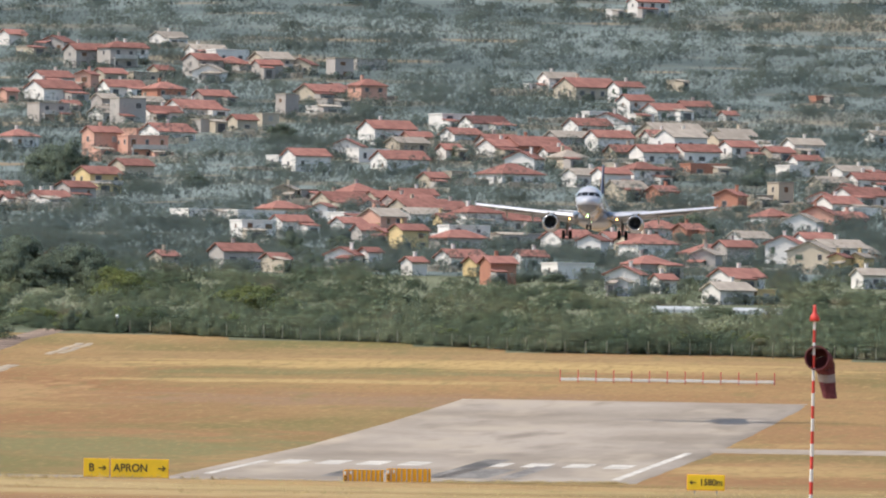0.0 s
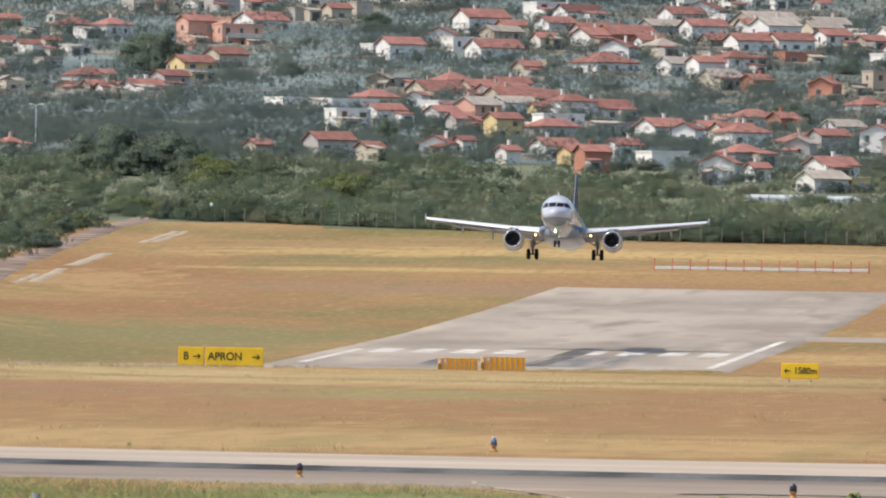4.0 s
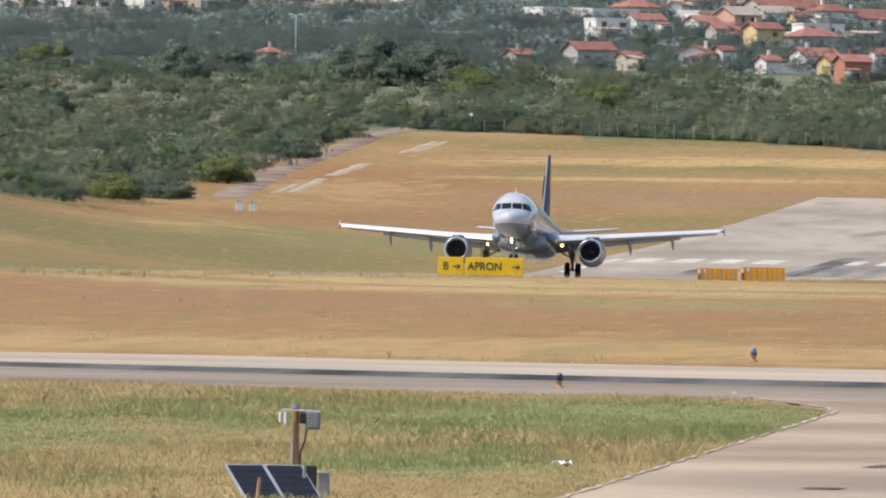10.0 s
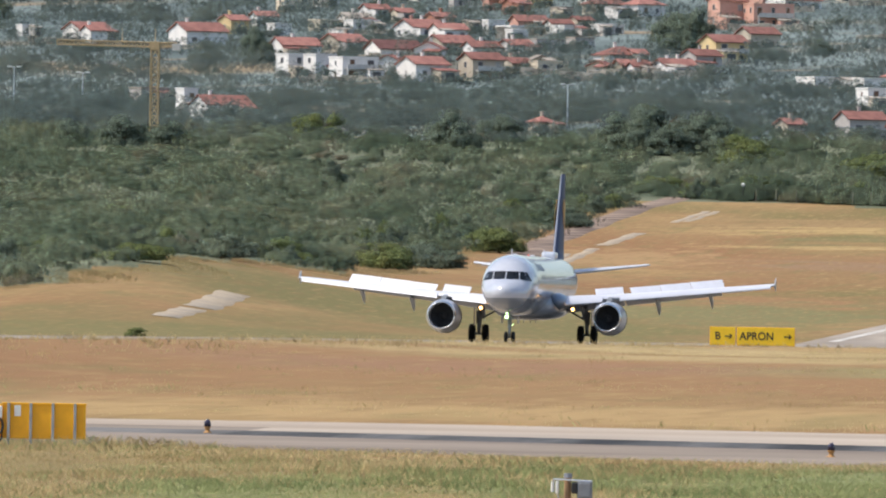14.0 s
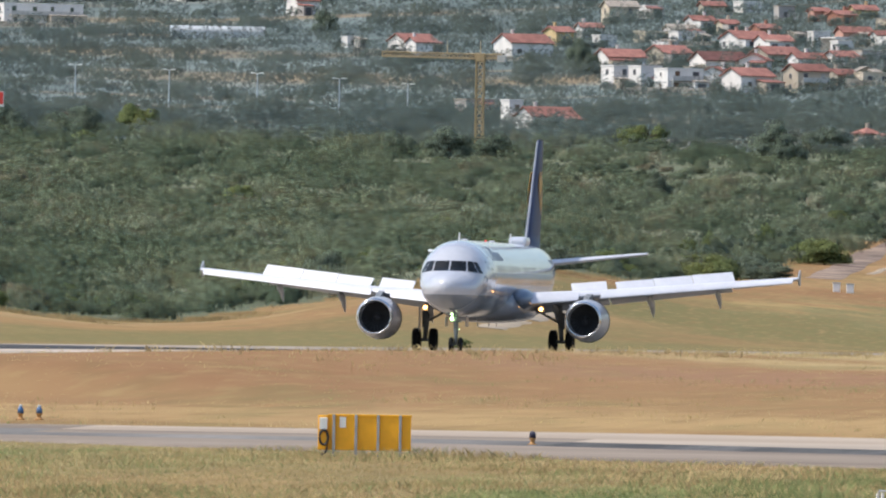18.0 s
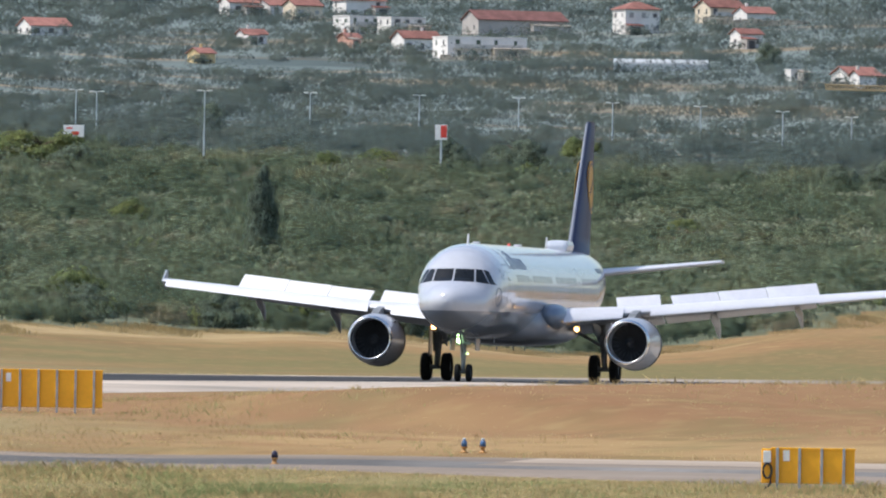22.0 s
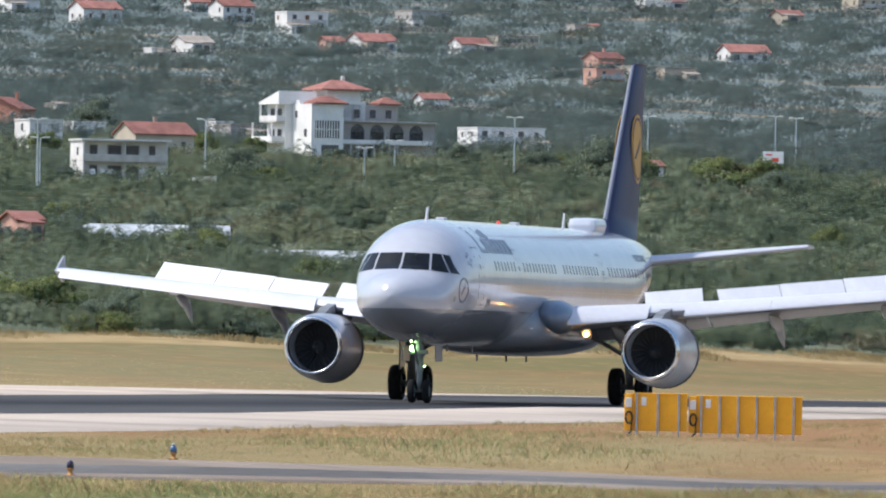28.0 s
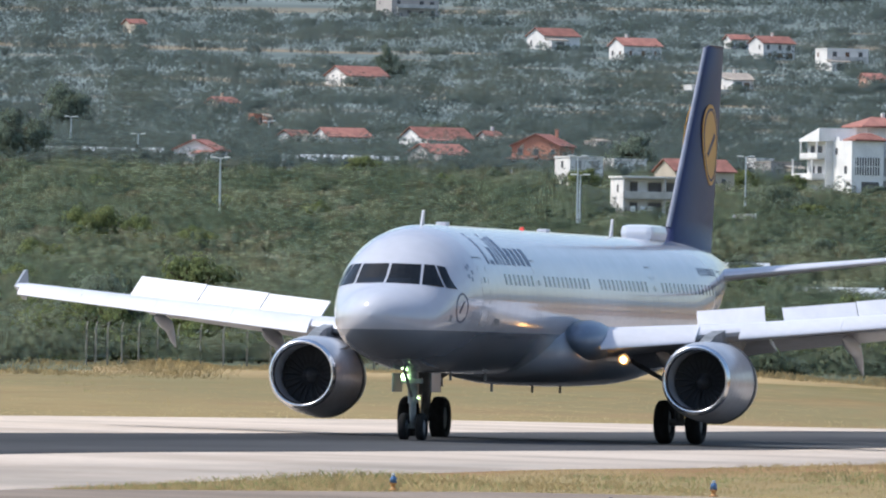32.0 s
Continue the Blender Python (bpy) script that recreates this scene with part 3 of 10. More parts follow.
FUSELAGE_PAINT = two_tone(material("fuselage_paint", (0.47, 0.48, 0.525), 0.15, scale=0.3, spread=0.05, fine=8, bump=0.0, coat=0.5), 3.06, GREY_PAINT)
BELLY_PAINT = material("grey_belly_paint", GREY_PAINT, 0.3, scale=0.4, spread=0.12, fine=9, bump=0.0, coat=0.5)
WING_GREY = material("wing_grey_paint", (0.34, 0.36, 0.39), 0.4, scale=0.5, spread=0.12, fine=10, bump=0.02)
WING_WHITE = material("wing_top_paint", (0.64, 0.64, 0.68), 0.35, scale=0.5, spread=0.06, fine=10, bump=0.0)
FIN_BLUE = material("fin_blue_paint", (0.014, 0.020, 0.072), 0.55, scale=0.4, spread=0.12, fine=9, bump=0.0, coat=0.05)
FIN_EDGE = material("fin_edge_paint", (0.15, 0.17, 0.23), 0.5, scale=1, spread=0.12, fine=9, bump=0.0)
FIN_YELLOW = material("fin_yellow_paint", (0.55, 0.29, 0.04), 0.45, scale=0.6, spread=0.08, fine=9, bump=0.0)
LETTER_BLUE = material("title_blue_paint", (0.03, 0.045, 0.11), 0.35, scale=1, spread=0.1, bump=0.0)
NACELLE = material("nacelle_metal", (0.50, 0.51, 0.54), 0.28, metal=0.35, scale=0.8, spread=0.12, fine=9, bump=0.02)
BARE_METAL = material("polished_lip_metal", (0.72, 0.73, 0.75), 0.22, metal=1.0, scale=2, spread=0.08, bump=0.0)
# the fan's disc, blades and spinner are coloured close to black
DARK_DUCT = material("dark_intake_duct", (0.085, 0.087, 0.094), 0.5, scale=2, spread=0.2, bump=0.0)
FAN_DARK = material("near_black_fan", (0.050, 0.052, 0.056), 0.9, metal=0.0, scale=4, spread=0.2, bump=0.0)
TYRE = material("tyre_rubber", (0.018, 0.018, 0.019), 0.85, scale=6, spread=0.25, bump=0.1)
GEAR_METAL = material("gear_grey_metal", (0.20, 0.21, 0.22), 0.6, metal=0.1, scale=3, spread=0.25, bump=0.05)
COCKPIT_GLASS = material("cockpit_glass", (0.010, 0.012, 0.014), 0.12, scale=2, spread=0.2, bump=0.0, coat=0.0)
COCKPIT_GLASS.node_tree.nodes["Principled BSDF"].inputs["Specular IOR Level"].default_value = 0.25
WINDOW_DARK = material("cabin_window_glass", (0.10, 0.12, 0.16), 0.15, scale=3, spread=0.2, bump=0.0)
SEAM = material("panel_seam", (0.24, 0.25, 0.27), 0.6, scale=3, spread=0.15, bump=0.0)
ROOT_BLUE = material("blue_grey_fairing_paint", (0.13, 0.17, 0.235), 0.3, scale=0.6, spread=0.1, fine=9, bump=0.0, coat=0.4)
LAMP_GREEN = material("taxi_lamp_glow", (0.80, 1.0, 0.62), 0.4, scale=3, spread=0.02, bump=0.0, emit=(0.62, 1.0, 0.40), glow=7.0)
LAMP_AMBER = material("landing_lamp_glow", (0.35, 0.2, 0.08), 0.4, scale=3, spread=0.02, bump=0.0, emit=(1.0, 0.48, 0.14), glow=9.0)
LAMP_RED = material("beacon_glow", (0.5, 0.06, 0.05), 0.4, scale=3, spread=0.02, bump=0.0, emit=(1.0, 0.06, 0.03), glow=0.3)

NOSE_Y, AXIS_Z = -21.98, 3.97
SECTIONS = ((0.0, 0.02, -0.50, -0.54), (0.08, 0.32, -0.26, -0.84), (0.25, 0.56, -0.08, -1.04), (0.5, 0.79, 0.05, -1.22), (1.0, 1.12, 0.23, -1.47),
            (1.5, 1.35, 0.38, -1.65), (1.8, 1.46, 0.54, -1.73), (2.3, 1.60, 1.00, -1.82), (2.8, 1.70, 1.40, -1.90), (3.3, 1.78, 1.67, -1.95),
            (4.0, 1.87, 1.88, -2.01), (5.0, 1.94, 2.02, -2.05), (6.6, 1.975, 2.07, -2.07), (31.5, 1.975, 2.07, -2.07), (33.0, 1.965, 2.07, -1.93),
            (35.0, 1.86, 2.06, -1.48), (37.5, 1.56, 2.00, -0.76), (40.0, 1.12, 1.86, 0.04), (42.5, 0.63, 1.62, 0.74), (44.0, 0.32, 1.46, 1.06),
            (44.5, 0.14, 1.34, 1.18))


def section(s):
    v = [np.interp(s, [q[0] for q in SECTIONS], [q[i] for q in SECTIONS]) for i in (1, 2, 3)]
    return v[0], (v[1] + v[2]) / 2, (v[1] - v[2]) / 2     # half width, middle, half height


def skin(s, phi, proud=0.0):
    """A point of the fuselage skin: s behind the nose, phi degrees from the top towards the left wing (+x)."""
    w, c, h = section(s)
    p = radians(phi)
    return Vector(((w + proud) * math.sin(p), NOSE_Y + s, AXIS_Z + c + (h + proud) * math.cos(p)))


def skin_at(s, z, side, proud=0.0):
    """The skin's point at a height z over the fuselage's axis."""
    w, c, h = section(s)
    k = max(-1, min(1, (z - c) / h))
    return skin(s, side * math.degrees(math.acos(k)), proud)


def skin_front(x, z, proud=0.0):
    """The skin of the nose met from ahead at a width x and a height z."""
    lo, hi = 0.0, 6.6
    for _ in range(40):
        mid = (lo + hi) / 2
        w, c, h = section(mid)
        if (x / w) ** 2 + ((z - c) / h) ** 2 > 1:
            lo = mid
        else:
            hi = mid
    return Vector((x, NOSE_Y + hi, AXIS_Z + z))


def patch(name, corner_rows, mat, parent, label="", thick=0.02):
    """A thin plate through rows of points, pushed out by its thickness."""
    nu, nv = len(corner_rows), len(corner_rows[0])
    v = [p for r in corner_rows for p in r]
    f = [(i * nv + j, (i + 1) * nv + j, (i + 1) * nv + j + 1, i * nv + j + 1) for i in range(nu - 1) for j in range(nv - 1)]
    me = bpy.data.meshes.new(name)
    me.from_pydata([tuple(p) for p in v], [], f)
    bm = bmesh.new()
    bm.from_mesh(me)
    bpy.data.meshes.remove(me)
    bmesh.ops.recalc_face_normals(bm, faces=bm.faces)
    mid = sum((q.co for q in bm.verts), Vector()) / len(bm.verts)
    out = Vector((mid.x, min(0, mid.y - (NOSE_Y + 5)), mid.z - AXIS_Z))
    if sum((q.normal for q in bm.faces), Vector()).dot(out) < 0:
        bmesh.ops.reverse_faces(bm, faces=bm.faces)
    bm.normal_update()
    for q in bm.verts:
        q.co = q.co + q.normal * thick
    r = bmesh.ops.extrude_face_region(bm, geom=list(bm.faces))
    for q in r["geom"]:
        if isinstance(q, bmesh.types.BMVert):
            q.co = q.co - q.normal * thick * 1.6
    bmesh.ops.recalc_face_normals(bm, faces=bm.faces)
    return part(name, bm, mat, parent, label)


def quad_rows(corners, n, place):
    """Rows of n x n points over a four-cornered field (a, b, c, d round it)."""
    a, b, c, d = [np.array(q, float) for q in corners]
    return [[place(*((1 - u) * ((1 - v) * a + v * b) + u * ((1 - v) * d + v * c))) for v in np.linspace(0, 1, n)] for u in np.linspace(0, 1, n)]


def aerofoil(chord, thick, n=14):
    """Points of a wing section from the trailing edge over the top to the leading edge and back below: (back, up)."""
    t = [0.5 * (1 - math.cos(math.pi * k / n)) for k in range(n + 1)]
    def half(x):
        return 5 * thick * (0.2969 * math.sqrt(x) - 0.126 * x - 0.3516 * x * x + 0.2843 * x ** 3 - 0.1015 * x ** 4) + 0.004
    top = [(x * chord, half(x) * chord * 1.0 + 0.02 * chord * math.sin(math.pi * x)) for x in reversed(t)]
    low = [(x * chord, -half(x) * chord * 0.85 + 0.02 * chord * math.sin(math.pi * x)) for x in t[1:]]
    return top + low


def blade(name, stations, mat, parent, label="", picks=None):
    """A wing-like body through stations (origin of the leading edge, chord, thickness, direction of its 'up', tilt in degrees)."""
    verts, n = [], 0
    for (lx, ly, lz), chord, thick, up, tilt in stations:
        ring = aerofoil(chord, thick)
        n = len(ring)
        ct, st = math.cos(radians(tilt)), math.sin(radians(tilt))
        for b, u in ring:
            b, u = b * ct + u * st, -b * st + u * ct
            verts.append(Vector((lx, ly + b, lz)) + Vector(up) * u)
    f, pk = [], []
    for k in range(len(stations) - 1):
        for i in range(n):
            f.append((k * n + i, k * n + (i + 1) % n, (k + 1) * n + (i + 1) % n, (k + 1) * n + i))
            # the section's lower half takes the second material
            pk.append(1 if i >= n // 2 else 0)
    f += [tuple(range(n)), tuple(range((len(stations) - 1) * n, len(stations) * n))[::-1]]
    pk += [0, 0]
    ob = mesh_object(name, verts, f, mat, parent, label, picks=pk if isinstance(mat, (list, tuple)) else None)
    bm = bmesh.new()
    bm.from_mesh(ob.data)
    bmesh.ops.recalc_face_normals(bm, faces=bm.faces)
    bm.to_mesh(ob.data)
    bm.free()
    ob.data.set_sharp_from_angle(angle=radians(38))
    return ob


def lerp(a, b, u):
    return a + (b - a) * u


WING_IN, WING_OUT = 1.7, 16.6
LE_S, LE_SWEEP = 16.15, 0.515


def wing_le(x):
    """The wing's leading edge (s, z) and chord at a distance x from the middle."""
    s = LE_S + (x - 1.98) * LE_SWEEP
    te = np.interp(x, (1.98, 6.4, 17.0), (22.75, 23.0, 25.95))
    z = np.interp(x, (1.7, 6.4, 17.0), (2.76, 3.22, 4.30))
    return s, z, te - s


def wing_point(x, u, lift=0.0):
    """A point over the chord line of the wing: u of the chord behind the leading edge."""
    s, z, c = wing_le(x)
    return Vector((x, NOSE_Y + s + u * c, z + lift - 0.05 * u * c))


def build_wheel(parent, centre, radius, width):
    bm = bmesh.new()
    m = Matrix.Translation(centre) @ Matrix.Rotation(radians(90), 4, "Z")
    h, r = width / 2, radius
    add_spin(bm, [(-h * 0.7, r * 0.55), (-h, r * 0.66), (-h, r * 0.86), (-h * 0.72, r * 0.97), (-h * 0.3, r), (h * 0.3, r), (h * 0.72, r * 0.97),
                  (h, r * 0.86), (h, r * 0.66), (h * 0.7, r * 0.55)], m, 28)
    wheel = part("wheel", bm, TYRE, parent)
    bm = bmesh.new()
    add_spin(bm, [(-h * 0.66, 0.03), (-h * 0.75, r * 0.2), (-h * 0.45, r * 0.3), (-h * 0.6, r * 0.56), (h * 0.6, r * 0.56), (h * 0.45, r * 0.3),
                  (h * 0.75, r * 0.2), (h * 0.66, 0.03)], m, 20, close=True)
    part("rim", bm, GEAR_METAL, wheel, "grey metal wheel rim")
    return wheel


FAN_BLADE = bpy.data.meshes.new("fan_blade")
FAN_BLADE.from_pydata([(-0.03, 0, 0.2), (0.05, 0.10, 0.2), (0.15, 0.12, 0.84), (-0.05, -0.02, 0.84), (-0.02, 0.02, 0.2), (0.06, 0.12, 0.2), (0.16, 0.14, 0.84), (-0.04, 0.0, 0.84)], [],
                      [(0, 1, 2, 3), (7, 6, 5, 4), (0, 3, 7, 4), (1, 5, 6, 2), (3, 2, 6, 7)])
FAN_BLADE.materials.append(FAN_DARK)


def build_engine(jet, side):
    x, s0, z = side * 5.75, 15.1, 1.84
    y0 = NOSE_Y + s0
    tilt = Matrix.Translation((x, y0, z)) @ Matrix.Rotation(radians(-1.5), 4, "X")
    bm = bmesh.new()
    add_spin(bm, [(0.16, 1.0), (0.45, 1.06), (1.0, 1.12), (1.7, 1.155), (2.5, 1.165), (3.1, 1.13), (3.6, 1.03), (4.2, 0.86), (5.0, 0.64), (5.02, 0.6), (4.2, 0.55)], tilt)
    cowl = part("engine_cowl", bm, NACELLE, jet, "silver-grey engine cowling")
    bm = bmesh.new()
    add_spin(bm, [(0.17, 1.0), (0.05, 0.965), (0.0, 0.925), (0.02, 0.885), (0.10, 0.85), (0.22, 0.835)], tilt)
    part("intake_lip", bm, BARE_METAL, cowl, "polished metal intake lip")
    bm = bmesh.new()
    add_spin(bm, [(0.2, 0.838), (0.8, 0.85), (1.25, 0.86)], tilt)
    part("intake_duct", bm, WING_GREY, cowl, "grey lined intake duct")
    bm = bmesh.new()
    add_spin(bm, [(1.24, 0.86), (1.25, 0.02)], tilt, 24)
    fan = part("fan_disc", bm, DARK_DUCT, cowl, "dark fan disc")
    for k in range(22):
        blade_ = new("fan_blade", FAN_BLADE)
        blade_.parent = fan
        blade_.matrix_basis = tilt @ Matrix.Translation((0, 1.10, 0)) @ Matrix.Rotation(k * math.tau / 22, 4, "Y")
    bm = bmesh.new()
    add_spin(bm, [(0.72, 0.01), (0.76, 0.07), (0.9, 0.15), (1.08, 0.235), (1.2, 0.25)], tilt, 20)
    part("spinner", bm, FAN_DARK, cowl, "dark spinner cone")
    bm = bmesh.new()
    add_spin(bm, [(4.7, 0.42), (5.4, 0.30), (6.0, 0.05)], tilt, 20)
    part("exhaust_cone", bm, GEAR_METAL, cowl)
    # dark seam round the cowling
    bm = bmesh.new()
    add_spin(bm, [(2.60, 1.13), (2.61, 1.188), (2.82, 1.180), (2.83, 1.10)], tilt)
    part("cowl_seam", bm, DARK_DUCT, cowl, "dark cowling seam")
    # pylon
    bm = bmesh.new()
    sw, zw, c = wing_le(5.75)
    prof = [(s0 + 0.9, z + 1.0), (s0 + 1.9, z + 1.28), (sw + 0.15, zw + 0.12), (sw + 0.9, zw + 0.22), (sw + 3.2, zw - 0.1), (s0 + 4.9, z + 0.55), (s0 + 3.0, z + 0.8)]
    l, r = [[bm.verts.new((x + q * 0.16, NOSE_Y + a, b)) for a, b in prof] for q in (-1, 1)]
    bm.faces.new(l)
    bm.faces.new(r[::-1])
    for k in range(len(prof)):
        bm.faces.new((l[k], r[k], r[(k + 1) % len(prof)], l[(k + 1) % len(prof)]))
    bmesh.ops.recalc_face_normals(bm, faces=bm.faces)
    part("pylon", bm, GEAR_METAL, jet, "grey engine pylon")
    # strake on the inner side of the cowling
    bm = bmesh.new()
    q = tilt @ Matrix.Rotation(radians(-side * 48), 4, "Y")
    vs = [bm.verts.new(q @ Vector(p)) for p in ((-0.015, 0.9, 1.08), (-0.015, 1.9, 1.09), (0, 1.9, 1.36), (0.015, 1.9, 1.09), (0.015, 0.9, 1.08))]
    bm.faces.new((vs[0], vs[1], vs[2]))
    bm.faces.new((vs[2], vs[3], vs[4]))
    bm.faces.new((vs[0], vs[2], vs[4]))
    part("strake", bm, WING_GREY, cowl)


def build_wing(jet, side):
    up = (0, 0, 1)
    xs = (WING_IN, 1.98, 3.2, 4.8, 6.4, 8.5, 11, 13.5, 15.5, 16.3, WING_OUT)
    st = []
    for x in xs:
        s, z, c = wing_le(x)
        c *= 0.93
        if x == WING_OUT:
            s, c = s + 0.12, c * 0.9
        st.append(((side * x, NOSE_Y + s, z), c, np.interp(x, (2, 6, 17), (0.145, 0.12, 0.105)), up, 2.5 - 2.0 * x / 17))
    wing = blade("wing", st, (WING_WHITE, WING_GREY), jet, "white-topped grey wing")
    # drooped slats along the leading edge
    for a, b in ((2.75, 5.2), (6.35, 9.02), (9.03, 11.62), (11.63, 14.22), (14.23, 16.4)):
        st = []
        for x in (a, (a + b) / 2, b):
            s, z, c = wing_le(x)
            k = 0.13 * c + 0.14
            st.append(((side * x, NOSE_Y + s - 0.30 - 0.02 * c, z - 0.20), k + 0.06, 0.13, up, -33))
        blade("slat", st, WING_WHITE, wing, "white drooped leading-edge slat")
    # flaps let down behind
    for a, b in ((2.1, 6.3), (6.4, 12.9)):
        st = []
        for x in (a, (a + b) / 2, b):
            s, z, c = wing_le(x)
            st.append(((side * x, NOSE_Y + s + 0.86 * c, z - 0.03 - 0.03 * c), 0.22 * c + 0.15, 0.14, up, 17))
        blade("flap", st, (WING_GREY, WING_GREY), wing, "grey flap let down")
    st = []
    for x in (13.05, 14.6, 16.0):
        s, z, c = wing_le(x)
        st.append(((side * x, NOSE_Y + s + 0.80 * c, z - 0.01 - 0.045 * c), 0.24 * c, 0.12, up, 6))
    blade("aileron", st, (WING_WHITE, WING_GREY), wing)
    # flap track fairings
    for x, size in ((3.5, 1.0), (8.6, 1.0), (12.2, 0.85)):
        s, z, c = wing_le(x)
        bm = bmesh.new()
        m = Matrix.Translation((side * x, NOSE_Y + s + 0.52 * c, z - 0.34)) @ Matrix.Rotation(radians(-9), 4, "X")
        q = size
        add_spin(bm, [(0, 0.02), (0.4 * q, 0.13 * q), (1.2 * q, 0.20 * q), (1.9 * q, 0.2 * q)], m @ Matrix.Diagonal((0.8, 1, 1.2, 1)), 14)
        m2 = m @ Matrix.Translation((0, 1.9 * q, 0)) @ Matrix.Rotation(radians(-26), 4, "X") @ Matrix.Translation((0, -1.9 * q, 0))
        add_spin(bm, [(1.88 * q, 0.2 * q), (2.6 * q, 0.14 * q), (3.2 * q, 0.02)], m2 @ Matrix.Diagonal((0.8, 1, 1.2, 1)), 14)
        part("flap_fairing", bm, WING_GREY, wing, "grey flap track fairing")
    # tip fence
    s, z, c = wing_le(WING_OUT)
    bm = bmesh.new()
    y = NOSE_Y + s
    prof = [(0.15, 0.02), (1.20, 0.50), (1.42, 0.52), (1.56, 0.0), (1.35, -0.36), (1.15, -0.34)]
    l, r = [[bm.verts.new((side * (WING_OUT + q), y + a, z + b)) for a, b in prof] for q in (0.0, 0.07)]
    bm.faces.new(l)
    bm.faces.new(r[::-1])
    for k in range(len(prof)):
        bm.faces.new((l[k], r[k], r[(k + 1) % len(prof)], l[(k + 1) % len(prof)]))
    bmesh.ops.recalc_face_normals(bm, faces=bm.faces)
    part("wing_fence", bm, WING_GREY, wing, "grey wing-tip fence")
    # rounded fairing where the leading edge meets the fuselage
    bm = bmesh.new()
    bmesh.ops.create_uvsphere(bm, u_segments=20, v_segments=12, radius=1.0, matrix=Matrix.Translation((side * 2.15, NOSE_Y + 17.1, 2.92)) @ Matrix.Diagonal((0.72, 1.75, 0.58, 1)))
    for q in bm.faces:
        q.smooth = True
    part("root_fairing", bm, ROOT_BLUE, jet, "blue-grey rounded wing root fairing")
    # landing lamp in the wing's root
    bm = bmesh.new()
    bmesh.ops.create_uvsphere(bm, u_segments=12, v_segments=8, radius=0.105, matrix=Matrix.Translation((side * 3.2, NOSE_Y + LE_S + 0.95, 2.38)))
    part("landing_lamp", bm, LAMP_AMBER, wing, "glowing amber landing lamp")
    bm = bmesh.new()
    add_tube(bm, (side * 3.2, NOSE_Y + LE_S + 1.03, 2.38), (side * 3.2, NOSE_Y + LE_S + 1.3, 2.5), 0.19, 0.1)
    part("lamp_housing", bm, GEAR_METAL, wing)
    # main gear
    x = side * 3.795
    bm = bmesh.new()
    add_tube(bm, (x, 0, 0.62), (x - side * 0.15, -0.05, 2.6), 0.13, 0.17)
    add_tube(bm, (x, 0.0, 1.3), (x, 0.0, 2.2), 0.17, 0.2)
    add_tube(bm, (x - side * 0.05, 0, 1.6), (x - side * 1.6, -0.1, 2.45), 0.07)
    add_tube(bm, (x - 0.42, 0, 0.62), (x + 0.42, 0, 0.62), 0.10)
    add_tube(bm, (x, -0.28, 0.75), (x, -0.2, 1.35), 0.05)
    gear = part("main_gear", bm, GEAR_METAL, jet, "grey main landing gear leg")
    bm = bmesh.new()
    add_box(bm, (x + side * 0.30, 0.0, 1.75), (0.05, 0.85, 1.35), 0.02)
    part("gear_door", bm, BELLY_PAINT, gear, "grey gear leg door")
    for q in (-0.465, 0.465):
        build_wheel(gear, (x + q, 0, 0.63), 0.63, 0.42)
    return wing


def build_spoilers(jet):
    made = []
    for side in (-1, 1):
        for a, b in ((4.5, 6.4), (6.95, 8.95), (8.97, 11.0), (11.02, 13.2)):
            inner = a < 6
            pa, pb = wing_point(a, 0.66, 0.26 if inner else 0.17), wing_point(b, 0.66, 0.22 if inner else 0.15)
            pa, pb = [Vector((side * p.x, p.y, p.z)) for p in (pa, pb)]
            mid = (pa + pb) / 2
            along = (pb - pa).normalized() * side
            turn = Matrix((along, Vector((0, 0, 1)).cross(along).normalized(), along.cross(Vector((0, 0, 1)).cross(along).normalized()))).transposed().to_4x4()
            w, l = (pb - pa).length / 2, 0.95 if inner else 0.88
            bm = bmesh.new()
            add_box(bm, (0, l / 2, 0.02), (2 * w, l, 0.04), 0.008)
            ob = part("spoiler", bm, WING_WHITE, jet, "white spoiler panel over the wing")
            ob.matrix_basis = Matrix.Translation(mid) @ turn @ pose(0, 0, 0, -3)
            made.append((ob, 50.0))
    return made


